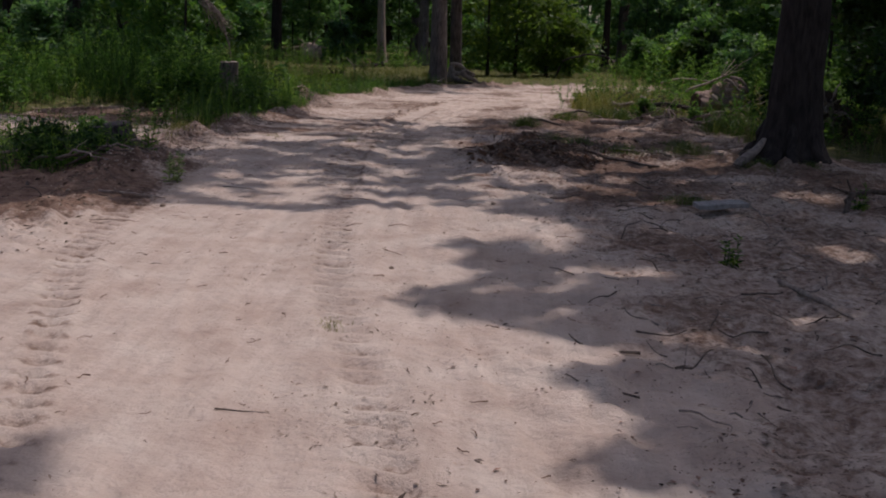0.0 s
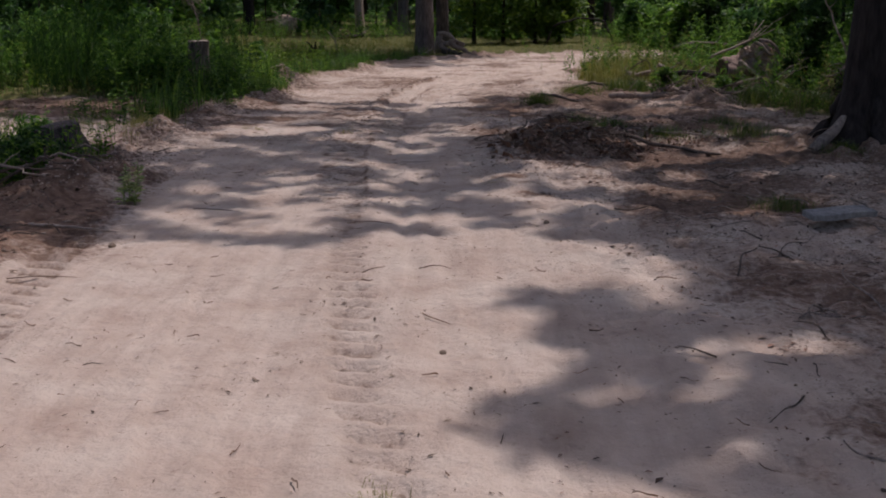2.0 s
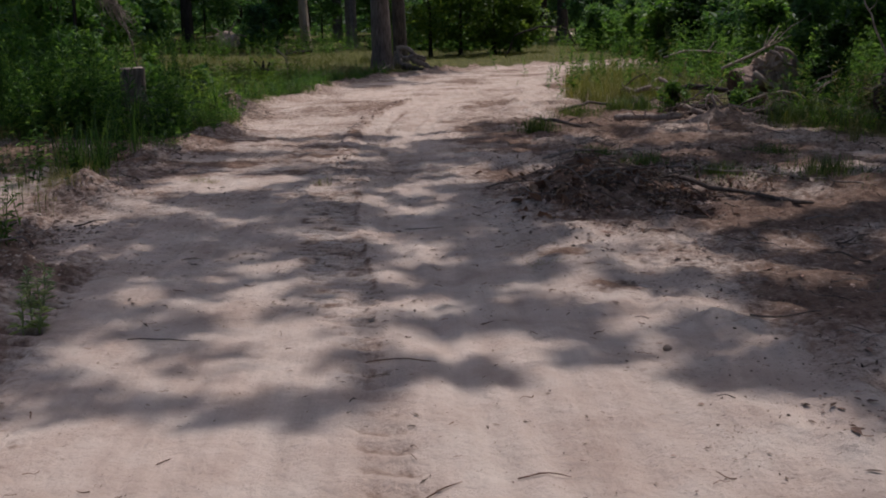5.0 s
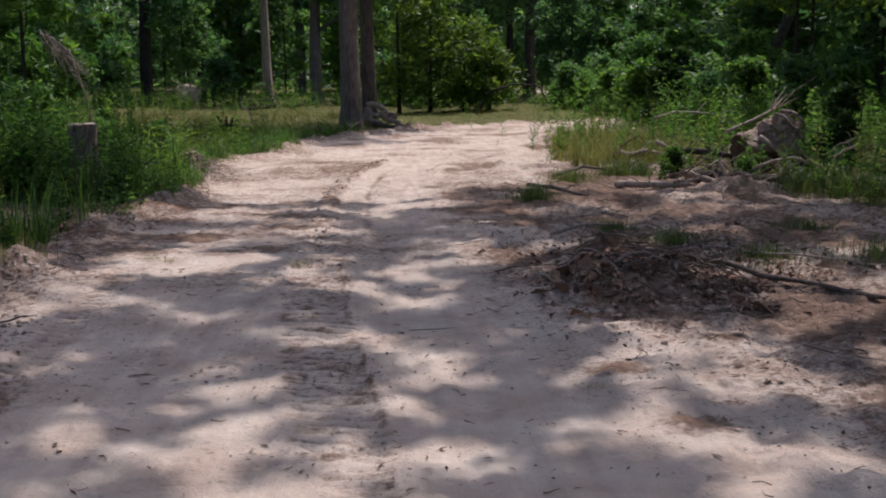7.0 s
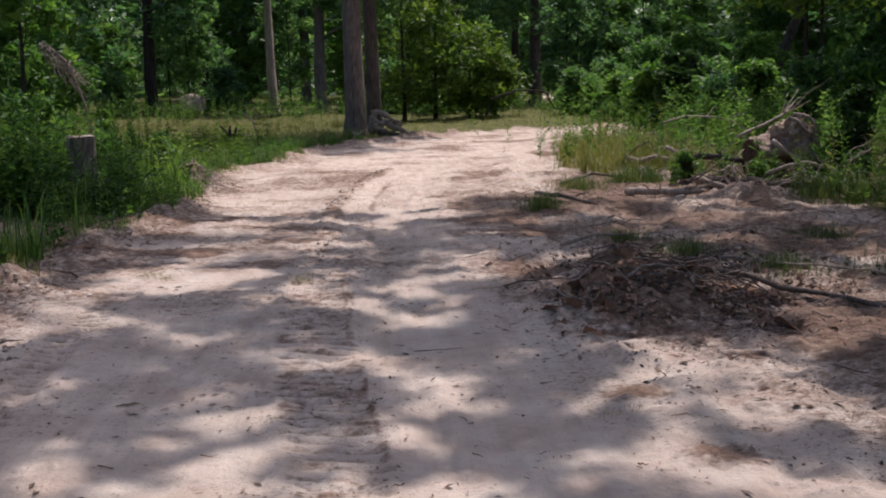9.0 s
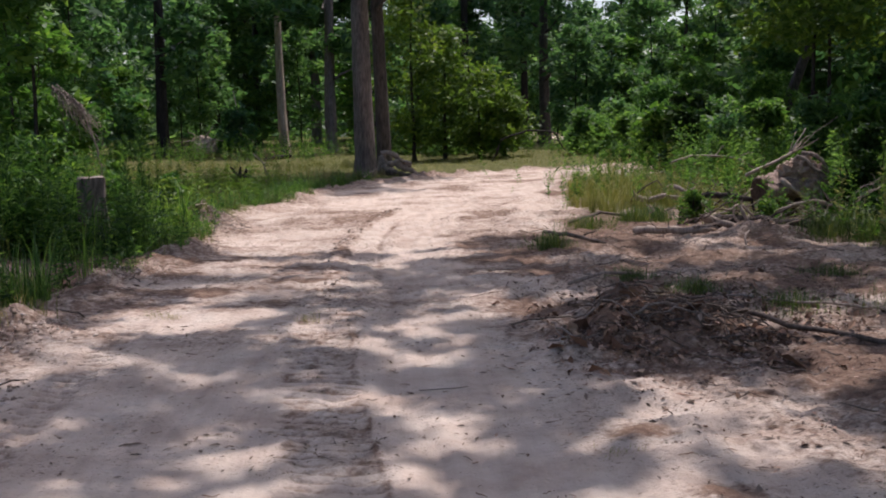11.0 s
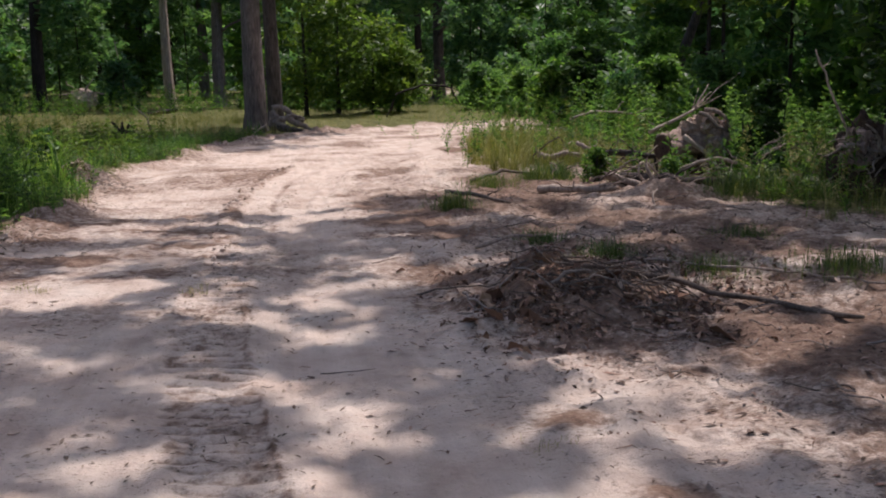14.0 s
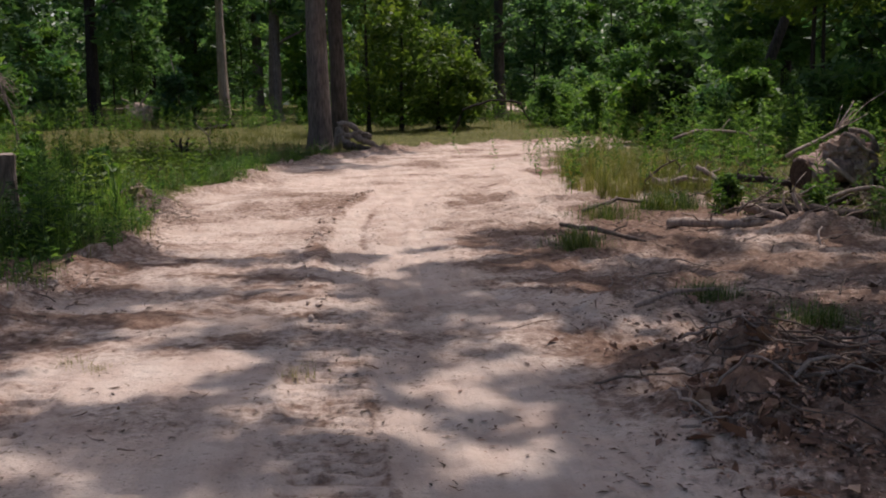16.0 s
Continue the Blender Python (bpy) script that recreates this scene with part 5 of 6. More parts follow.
def stick(name, label, points, r0, r1, mat, category="stick", group="", side=(), seed=0, sway=0.03, n=9):
    """A branch along points on the ground plan, with (where along, dx, dy, dz, radius) side shoots."""
    t = thing(name, label, category, group, m=Matrix.Translation(points[0]))
    o = np.array(points[0])
    pts = np.array(points, float) - o
    u = np.linspace(0, len(pts) - 1, n)
    line = np.stack([np.interp(u, np.arange(len(pts)), pts[:, k]) for k in range(3)], -1)
    rng = np.random.default_rng(seed)
    size = np.linalg.norm(pts[-1])
    line[1:-1] += rng.normal(0, sway * size / 3, (n - 2, 3)) * [1, 1, 0.5]
    girth = np.linspace(r0, r1, n) * (1 + 0.10 * rng.uniform(-1, 1, n)) * np.r_[0.7, np.ones(n - 2), 0.55]
    part("stem", make_mesh("stem", *tube(line, girth, 9, 0.10, seed), True), mat, t)
    for k, (at, dx, dy, dz, r) in enumerate(side):
        b = np.array([np.interp(at * (n - 1), np.arange(n), line[:, c]) for c in range(3)])
        part("shoot", make_mesh("shoot", *tube(bent(b, b + [dx, dy, dz], 6, 0.08, seed + k + 1), np.linspace(r, r * 0.4, 6), 6, 0.05, k), True), mat, t)
    return t


# the uprooted log with its root plate
log = thing("uprooted_log", "uprooted log with pale torn roots and reddish soil", "log", m=pose(*put(6.6, 21.5)))
u = np.linspace(0, 1, 40)
log_line = np.stack([-0.10 + 0.95 * u, -0.14 + 0.40 * u, 0.44 + 0.13 * u - 0.05 * u ** 3], -1)
log_r = 0.205 + 0.035 * u + 0.06 * step(0.3, 0.75, u) - 0.10 * step(0.88, 1.0, u)
part("trunk", make_mesh("trunk", *tube(log_line, log_r * (1 + 0.05 * np.sin(u * 21) * np.sin(u * 8)), 36, 0.045, 721, 1.6), True), LOGBARK, log)
part("cut_face", make_mesh("cut_face", *tube([(-0.128, -0.152, 0.436), (-0.09, -0.135, 0.443)], [0.195, 0.20], 26, 0.05, 722)), CUT_DARK, log, "dark brown broken end of the log")
# reddish soil lightened on top as sunlit; bottom lumps dark for the shaded void
for k, (c, r, mt) in enumerate((((0.44, 0.06, 0.70), (0.20, 0.18, 0.17), TAN_RED), ((0.64, 0.04, 0.78), (0.21, 0.20, 0.19), TAN_RED), ((0.84, 0.06, 0.66), (0.19, 0.20, 0.20), LOGBARK), ((0.90, 0.10, 0.40), (0.21, 0.22, 0.22), LOGBARK), ((0.72, -0.04, 0.46), (0.18, 0.17, 0.20), TAN_RED), ((0.98, 0.08, 0.20), (0.20, 0.20, 0.20), CUT_DARK), ((0.30, -0.04, 0.12), (0.28, 0.20, 0.14), CUT_DARK), ((0.66, -0.04, 0.12), (0.24, 0.18, 0.14), CUT_DARK))):
    part("soil_lump", lump_mesh(c, r, 743 + 3 * k, 2.2), mt, log, "reddish soil clinging to the roots" if mt is TAN_RED else "")
# thin pale stick across the top with a fan of bare twigs
part("root", make_mesh("root", *tube(bent((-0.36, -0.20, 0.69), (0.52, -0.02, 1.07), 9, 0.012, 730), np.linspace(0.028, 0.020, 9), 8, 0.06, 1), True), BARK_PALE, log, "long pale bare stick")
for k, (a, b, r) in enumerate((((0.42, -0.03, 1.02), (0.70, 0.05, 1.42), 0.016), ((0.48, -0.02, 1.05), (0.78, 0.1, 1.30), 0.014), ((0.50, 0.0, 1.05), (0.95, 0.1, 1.24), 0.013), ((0.55, 0.05, 1.06), (1.28, 0.15, 1.60), 0.010), ((0.40, -0.02, 1.00), (0.56, 0.1, 1.36), 0.010), ((0.36, -0.02, 0.98), (0.62, 0.02, 1.18), 0.012))):
    part("twig", make_mesh("twig", *tube(bent(a, b, 7, 0.03, 735 + k), np.linspace(r, r * 0.5, 7), 6, 0.08, k), True), BARK_PALE, log)
# roots that snake over the plate
for k, (pts, r) in enumerate((([(0.50, -0.10, 0.98), (0.66, -0.14, 0.92), (0.74, -0.16, 0.78), (0.90, -0.16, 0.72), (1.00, -0.10, 0.66)], 0.038),
                              ([(0.62, 0.0, 1.02), (0.82, -0.06, 1.00), (0.96, -0.08, 0.88), (1.06, -0.04, 0.70)], 0.042),
                              ([(0.20, -0.22, 0.62), (0.36, -0.26, 0.50), (0.54, -0.26, 0.38), (0.70, -0.26, 0.22), (0.78, -0.3, 0.05)], 0.050),
                              ([(0.90, -0.08, 0.62), (0.86, -0.14, 0.50), (0.92, -0.16, 0.36), (0.88, -0.2, 0.16), (0.96, -0.22, 0.02)], 0.036),
                              ([(0.04, -0.24, 0.42), (0.28, -0.28, 0.26), (0.60, -0.30, 0.14), (1.00, -0.30, 0.10), (1.30, -0.25, 0.04)], 0.042),
                              ([(1.00, 0.0, 0.60), (1.10, -0.06, 0.42), (1.08, -0.10, 0.20), (1.16, -0.1, 0.0)], 0.045),
                              ([(0.66, -0.12, 0.60), (0.74, -0.16, 0.46), (0.68, -0.20, 0.34)], 0.030))):
    pts = np.array(pts)
    line = np.stack([np.interp(np.linspace(0, len(pts) - 1, 14), np.arange(len(pts)), pts[:, c]) for c in range(3)], -1)
    line[1:-1] = (line[:-2] + line[1:-1] + line[2:]) / 3
    part("root", make_mesh("root", *tube(line, np.linspace(r, r * 0.5, 14), 9, 0.14, 760 + k), True), DEADWOOD if k != 2 else BARK_PALE, log)

# dark root mass farther over on that side
mass = thing("root_mass", "upturned tangle of torn grey roots and dark soil", "roots", m=pose(*put(8.15, 18.6)))
# core coloured dark for the shaded hollow between the roots
part("core", lump_mesh((0.25, 0.15, 0.48), (0.42, 0.30, 0.50), 751, 2.2), CUT_DARK, mass)
part("soil_lump", lump_mesh((0.05, -0.02, 0.62), (0.24, 0.20, 0.28), 752, 2.2), LOGBARK, mass)
part("soil_lump", lump_mesh((0.70, 0.1, 0.30), (0.35, 0.28, 0.32), 753, 2.2), CUT_DARK, mass)
tangle = np.random.default_rng(754)
for k in range(34):
    a = tangle.uniform(0, 2 * math.pi)
    r0 = tangle.uniform(0.016, 0.038) if k % 4 else tangle.uniform(0.045, 0.065)
    b = np.array([0.12 + tangle.uniform(-0.2, 0.3), -0.12 + tangle.uniform(-0.05, 0.1), 0.55 + tangle.uniform(-0.2, 0.25)])
    L = tangle.uniform(0.35, 0.85)
    tip = b + [L * math.cos(a), -0.18 + tangle.uniform(-0.2, 0.15), max(-b[2], 0.62 * L * math.sin(a))]
    part("root", make_mesh("root", *tube(bent(b, tip, 9, 0.10, 7600 + k), np.linspace(r0, 0.006, 9), 7, 0.14, k), True), (DEADWOOD, BARK_PALE, DARKWOOD, DEADWOOD)[k % 4], mass)

stick("log", "short sun-bleached log lying on bare soil", [put(4.05, 19.65, 0.06), put(4.45, 19.35, 0.08), put(4.95, 18.95, 0.05)], 0.06, 0.045, DEADWOOD, "log", side=((0.5, 0.02, -0.05, 0.12, 0.02), (0.8, 0.3, -0.2, 0.05, 0.022), (0.75, 0.35, -0.05, 0.10, 0.012)), seed=771, sway=0.025, n=14)
stick("log", "dark charred log beneath the brush", [put(5.4, 20.3, 0.08), put(5.9, 19.9, 0.10), put(6.7, 19.6, 0.09)], 0.11, 0.06, BARK_DARK, "log", "", ((0.3, 0.1, -0.1, 0.25, 0.02), (0.6, 0.35, 0.1, 0.2, 0.025), (0.8, 0.2, -0.25, 0.1, 0.02)), 772, 0.05, 14)
stick("branch", "looping grey root sticking up from the heap", [put(5.75, 19.55, 0.02), put(5.62, 19.7, 0.32), put(5.68, 19.8, 0.40), put(5.85, 19.7, 0.18)], 0.028, 0.016, DEADWOOD, "branch", "branches of the brush heap", ((0.4, 0.2, 0.1, 0.25, 0.014), (0.7, 0.3, 0, 0.1, 0.014)), 773, 0.05)
stick("branch", "long grey bare branch lying over weeds", [put(6.5, 26.8, 0.62), put(7.1, 27.2, 0.70), put(7.7, 27.6, 0.74), put(8.1, 27.3, 0.70), put(8.35, 26.8, 0.45)], 0.032, 0.022, DEADWOOD, "branch", "branches of the brush heap", ((0.5, 0.25, 0.1, 0.22, 0.02), (0.75, 0.35, 0.0, 0.10, 0.022), (0.3, -0.2, -0.3, -0.85, 0.03), (0.9, 0.1, 0.2, -0.75, 0.03)), 774, 0.015)
stick("branch", "grey bare branch among roadside weeds", [put(5.1, 24.0, 0.12), put(5.5, 23.4, 0.20), put(6.3, 22.6, 0.12)], 0.045, 0.03, DEADWOOD, "branch", "branches of the brush heap", ((0.4, 0.3, 0.3, 0.2, 0.018),), 775)
stick("branch", "dark bough lying across bare soil", [put(2.75, 19.6, 0.05), put(3.05, 18.9, 0.07), put(3.35, 18.2, 0.04)], 0.032, 0.02, DARKWOOD, "branch", "boughs on bare soil", ((0.6, 0.22, 0.15, 0.1, 0.018),), 776)
stick("branch", "dark bough beside the pale sand", [put(3.35, 21.0, 0.06), put(3.9, 21.3, 0.12), put(4.6, 21.5, 0.05)], 0.035, 0.02, DARKWOOD, "branch", "boughs on bare soil", seed=777)
stick("branch", "dark bough half sunk in the leaf heap", [put(2.75, 14.1, 0.08), put(3.02, 13.69, 0.07), put(3.45, 13.1, 0.06), put(3.86, 12.57, 0.05), put(4.3, 11.75, 0.02)], 0.030, 0.020, DARKWOOD, "branch", "boughs on bare soil", ((0.25, 0.35, -0.2, 0.12, 0.014), (0.5, -0.3, -0.35, 0.05, 0.014)), 778, 0.03, 18)
stick("branch", "long pale branch lying behind the leaf heap", [put(3.45, 14.1, 0.05), put(3.97, 13.54, 0.05), put(4.5, 13.0, 0.07), put(5.1, 12.3, 0.03)], 0.013, 0.009, DEADWOOD, "branch", "boughs on bare soil", ((0.45, 0.05, -0.1, 0.16, 0.008), (0.5, -0.12, -0.05, 0.12, 0.007)), 779, 0.03, 16)
heap_sticks = np.random.default_rng(7790)
for k in range(26):
    x, y = heap_sticks.normal(2.95, 0.55), heap_sticks.normal(13.1, 0.5)
    a, L = heap_sticks.normal(-0.7, 0.7), heap_sticks.uniform(0.3, 1.0)
    dx, dy = L * math.cos(a), L * math.sin(a)
    stick("branch", "thin crooked stick lying across the leaf heap", [put(x - dx / 2, y - dy / 2, heap_sticks.uniform(0.02, 0.10)), put(x, y, heap_sticks.uniform(0.05, 0.14)), put(x + dx / 2, y + dy / 2, heap_sticks.uniform(0.01, 0.10))], heap_sticks.uniform(0.006, 0.014), 0.004, (DARKWOOD, DARKWOOD, DEADWOOD)[k % 3], "branch", "sticks on the leaf heap", ((0.4, 0.12 * math.cos(k), 0.12 * math.sin(k), 0.07, 0.005),), 7800 + k, 0.09, 10)
stick("branch", "bare upright stick on the leaf heap", [put(2.35, 15.2, 0.04), put(2.75, 15.4, 0.10), put(3.25, 15.75, 0.06)], 0.022, 0.012, DEADWOOD, "branch", "boughs on bare soil", seed=780)
stick("branch", "bent root arching out of dark soil", [put(5.75, 8.55, -0.02), put(5.85, 8.75, 0.16), put(6.1, 8.8, 0.22), put(6.45, 8.7, 0.18)], 0.035, 0.025, DARKWOOD, "branch", "", ((0.35, -0.22, 0.0, 0.08, 0.02), (0.15, -0.02, 0.05, 0.28, 0.02)), 781, 0.02)
stick("branch", "pale forked stick lying on shaded soil", [put(4.12, 4.85, 0.02), put(4.22, 4.55, 0.035), put(4.32, 3.9, 0.02)], 0.024, 0.014, DEADWOOD, "branch", "boughs on bare soil", ((0.5, 0.15, 0.1, 0.03, 0.01),), 782)
stick("branch", "thin pale stick lying on shaded soil", [put(4.75, 8.9, 0.03), put(4.7, 8.0, 0.06), put(4.6, 7.0, 0.02)], 0.010, 0.006, DEADWOOD, "branch", "boughs on bare soil", ((0.55, 0.3, 0.35, 0.08, 0.007), (0.75, -0.2, 0.25, 0.05, 0.006)), 7821, 0.04)
stick("branch", "dark arched bough lying at the wood's edge", [put(4.5, 45.5, 0.0), put(5.0, 45.5, 0.85), put(6.0, 45.6, 1.22), put(7.0, 45.7, 1.0), put(7.4, 45.7, 0.3)], 0.045, 0.03, BARK_DARK, "branch", seed=783, n=14)
stick("dead_sapling", "bare pale dead sapling in the clearing", [put(-2.75, 32.7, -0.05), put(-2.72, 32.7, 0.45), put(-2.78, 32.7, 0.68), put(-3.05, 32.7, 0.9)], 0.03, 0.014, BARK_PALE, "sapling", "", ((0.55, 0.05, 0.02, 0.3, 0.012), (0.1, 0.5, 0.1, 0.05, 0.014), (0.1, -0.3, 0.2, 0.1, 0.014)), 784, 0.02)
stick("dead_sapling", "thin pale leaning dead stem in the wood", [put(-7.0, 60, 0), put(-7.2, 60, 1.5), put(-7.5, 60, 3.4)], 0.05, 0.025, BARK_PALE, "sapling", seed=785)
stick("dead_sapling", "grey broken pole leaning in the shade", [put(8.25, 18.6, 0.3), put(7.9, 18.5, 1.05), put(7.62, 18.45, 1.5), put(7.42, 18.4, 1.9)], 0.022, 0.012, BARK_PALE, "sapling", "", ((0.8, 0.12, 0.0, 0.16, 0.008),), 786)
stick("log", "dark fallen log in the clearing", [put(-5.1, 52, 0.10), put(-4.4, 52.2, 0.14), put(-3.9, 52.4, 0.16)], 0.09, 0.10, BARK_DARK, "log", "", ((0.9, 0.1, 0, 0.45, 0.08), (0.8, -0.2, 0, 0.4, 0.05), (0.4, 0.3, 0, 0.3, 0.03)), 787, 0.08)
stub = thing("stump", "small dark torn stump in the clearing", "stump", m=pose(*put(-3.85, 35.8)))
for k in range(9):
    a = k * 0.7
    part("splinter", make_mesh("splinter", *tube(bent((0.10 * math.cos(a), 0.10 * math.sin(a), -0.05), (0.30 * math.cos(a), 0.2 * math.sin(a), 0.22 + 0.16 * math.sin(k * 2.1)), 6, 0.06, 7130 + k), np.linspace(0.09, 0.02, 6), 8, 0.15, k), False), BARK_DARK if k % 3 else DARKWOOD, stub)

# broken wood round the uprooted log
stick("branch", "short sun-bleached bough among roadside weeds", [put(4.75, 22.5, 0.34), put(4.95, 22.45, 0.26), put(5.25, 22.4, 0.30)], 0.05, 0.04, DEADWOOD, "branch", "branches of the brush heap", ((0.2, -0.12, 0.0, 0.14, 0.022), (0.6, 0.1, 0.1, -0.3, 0.02)), 7951, 0.05, 12)
stick("branch", "pale broken bough slanting down through weeds", [put(5.42, 22.5, 0.42), put(5.6, 22.35, 0.30), put(5.82, 22.1, 0.16)], 0.042, 0.035, DEADWOOD, "branch", "branches of the brush heap", ((0.4, 0.2, 0.1, 0.08, 0.016),), 7952, 0.05, 12)
stick("branch", "dark rotten bough before the uprooted log", [put(5.55, 22.1, 0.26), put(6.0, 21.9, 0.36), put(6.5, 21.6, 0.30)], 0.06, 0.045, BARK_DARK, "branch", "branches of the brush heap", ((0.3, 0.1, -0.1, 0.18, 0.02), (0.7, -0.15, -0.1, 0.15, 0.018), (0.1, 0.05, 0, -0.3, 0.03), (0.95, 0.05, 0, -0.3, 0.03)), 7953, 0.07, 12)
stick("branch", "bleached curved root standing out of dark wood", [put(5.72, 19.85, 0.02), put(5.58, 19.85, 0.22), put(5.60, 19.9, 0.36), put(5.68, 19.95, 0.38)], 0.020, 0.010, BARK_PALE, "branch", "branches of the brush heap", ((0.5, 0.16, 0.0, -0.06, 0.010),), 7954, 0.03, 12)
stick("branch", "bleached root leaning on a dark log", [put(5.74, 19.75, 0.16), put(5.82, 19.85, 0.26), put(5.72, 19.9, 0.36)], 0.016, 0.007, BARK_PALE, "branch", "branches of the brush heap", ((0.4, 0.16, 0.02, 0.02, 0.008),), 7955, 0.06, 10)
stick("log", "bleached split end of a buried log", [put(5.2, 20.2, 0.16), put(5.38, 20.05, 0.14), put(5.62, 19.85, 0.06)], 0.065, 0.05, DEADWOOD, "log", "", ((0.1, -0.08, 0.0, 0.06, 0.03),), 7956, 0.05, 12)
stick("branch", "grey bough lying below the root mass", [put(6.35, 20.6, 0.20), put(6.95, 20.45, 0.34), put(7.35, 20.2, 0.26), put(7.6, 20.0, 0.05)], 0.034, 0.020, DEADWOOD, "branch", "branches of the brush heap", ((0.5, 0.3, 0.1, 0.06, 0.012), (0.15, -0.1, -0.1, -0.2, 0.02)), 7957, 0.04, 14)
stick("branch", "short hooked root in disturbed soil", [put(5.05, 17.75, 0.01), put(5.06, 17.85, 0.13), put(5.15, 17.95, 0.15)], 0.014, 0.008, BARK_PALE, "branch", "branches of the brush heap", (), 7958, 0.04, 8)
for k, (x, y, tx, ty, h) in enumerate(((6.05, 19.7, 6.7, 19.5, 0.30), (6.3, 19.9, 6.85, 19.9, 0.36), (5.0, 19.0, 4.75, 18.75, 0.14), (5.95, 19.2, 5.6, 18.7, 0.12), (7.0, 19.3, 7.5, 19.1, 0.8), (7.1, 19.2, 7.55, 19.3, 0.7), (7.05, 19.25, 7.3, 19.0, 0.62))):
    stick("branch", "thin bleached twig sticking out of the brush", [put(x, y, 0.04 if k < 4 else 0.45), put((x + tx) / 2, (y + ty) / 2, h * 0.5 if k < 4 else h * 0.9), put(tx, ty, h)], 0.012, 0.005, (DEADWOOD, BARK_PALE)[k % 2], "branch", "branches of the brush heap", ((0.5, 0.14, -0.05, 0.06, 0.006), (0.7, -0.05, 0.08, 0.10, 0.005)), 7960 + k, 0.07, 10)
tangle_spots = np.random.default_rng(7970)
for k in range(26):
    x, y = tangle_spots.uniform(4.5, 7.6), tangle_spots.uniform(19.3, 22.2)
    a, L = tangle_spots.uniform(0, 6.3), tangle_spots.uniform(0.25, 0.8)
    stick("branch", "crooked dead twig tangled in the brush heap", [put(x, y, 0.03), put(x + 0.5 * L * math.cos(a), y + 0.5 * L * math.sin(a), tangle_spots.uniform(0.05, 0.22)), put(x + L * math.cos(a), y + L * math.sin(a), tangle_spots.uniform(0.02, 0.3))], tangle_spots.uniform(0.008, 0.020), 0.005, (DARKWOOD, DEADWOOD, BARK_PALE)[k % 3], "branch", "branches of the brush heap", ((0.5, 0.15 * math.cos(3 * k), 0.15 * math.sin(3 * k), 0.08, 0.006),), 7971 + k, 0.12, 9)

# driftwood-like root by the twin trunks
drift = thing("twisted_root", "twisted looping grey root lying at the foot of a tree", "roots", m=pose(*put(0.30, 35.95)))
ROOTS = (([(0.0, 0.15, 0.05), (-0.02, 0.1, 0.5), (0.02, 0.1, 0.80), (0.2, 0.05, 0.86), (0.43, 0.0, 0.76), (0.60, -0.05, 0.58), (0.78, -0.05, 0.42), (0.96, -0.1, 0.36)], 0.10, 0.055),
         ([(0.04, 0.1, 0.72), (0.10, 0.0, 0.50), (0.28, -0.05, 0.42), (0.48, -0.08, 0.50), (0.60, -0.05, 0.58)], 0.09, 0.08),
         ([(0.10, 0.0, 0.48), (0.14, -0.1, 0.26), (0.38, -0.15, 0.18), (0.66, -0.2, 0.06)], 0.11, 0.06),
         ([(0.46, -0.05, 0.48), (0.68, -0.1, 0.30), (0.95, -0.12, 0.20), (1.22, -0.12, 0.0)], 0.11, 0.05),
         ([(0.16, -0.1, 0.16), (0.5, -0.22, 0.10), (0.92, -0.25, 0.02)], 0.12, 0.05),
         ([(0.62, -0.06, 0.5), (0.82, -0.15, 0.52), (0.98, -0.2, 0.44)], 0.05, 0.025))
for k, (pts, r0, r1) in enumerate(ROOTS):
    pts = np.array(pts) * [0.92, 1, 0.82]
    fine = np.stack([np.interp(np.linspace(0, len(pts) - 1, 14), np.arange(len(pts)), np.array(pts)[:, c]) for c in range(3)], -1)
    part("root", make_mesh("root", *tube(fine, np.linspace(r0, r1, 14) * 1.02 * (1 + 0.22 * np.sin(np.arange(14) * 1.9 + k)), 10, 0.12, 790 + k), True), DEADWOOD if k != 4 else BARK_MID, drift)
stick("root", "pale splinter of root in front of the trunk", [put(-0.25, 35.9, 0.0), put(-0.05, 35.95, 0.14), put(0.12, 36.0, 0.28)], 0.05, 0.02, BARK_PALE, "roots", "", ((0.3, -0.25, 0, 0.03, 0.03),), 795)

# pale mound of soil on a root plate deep in the clearing
ball = thing("root_plate", "pale sunlit root plate of a fallen tree", "roots", m=pose(*put(-8.7, 57.5)))
part("soil_lump", lump_mesh((0, 0, 0.60), (0.62, 0.45, 0.52), 803), TAN, ball)
for k in range(6):
    a = k * 1.1
    part("root", make_mesh("root", *tube(bent((0.3 * math.cos(a), -0.2, 0.9), (1.1 * math.cos(a), -0.4, 0.9 + 0.7 * math.sin(a)), 5, 0.08, 810 + k), np.linspace(0.06, 0.02, 5), 6, 0.05, k), True), DEADWOOD, ball)

# grey dead top hanging in the weeds
dead = thing("dead_bough", "grey dead bough with drooping bare twigs", "branch", m=pose(*put(-6.3, 27.0)))
part("stem", make_mesh("stem", *tube([(0.9, 0.3, -0.05), (0.75, 0.2, 1.2), (0.5, 0.1, 2.1), (0.05, 0, 2.55)], [0.028, 0.022, 0.016, 0.010], 8, 0.05, 820), True), DEADWOOD, dead)
droop = np.random.default_rng(829)
for k in range(64):
    f = droop.uniform(0, 1)
    b = np.array([0.55 - 0.62 * f, 0.1 - 0.1 * f, 2.05 + 0.5 * f])
    L = droop.uniform(0.5, 1.1)
    part("twig", make_mesh("twig", *tube(bent(b, b + [L * droop.uniform(0.1, 0.65), droop.normal(0, 0.15), -L * droop.uniform(0.5, 0.95)], 6, 0.09, 830 + k), np.linspace(0.009, 0.003, 6), 4, 0, k), True), DEADWOOD, dead)

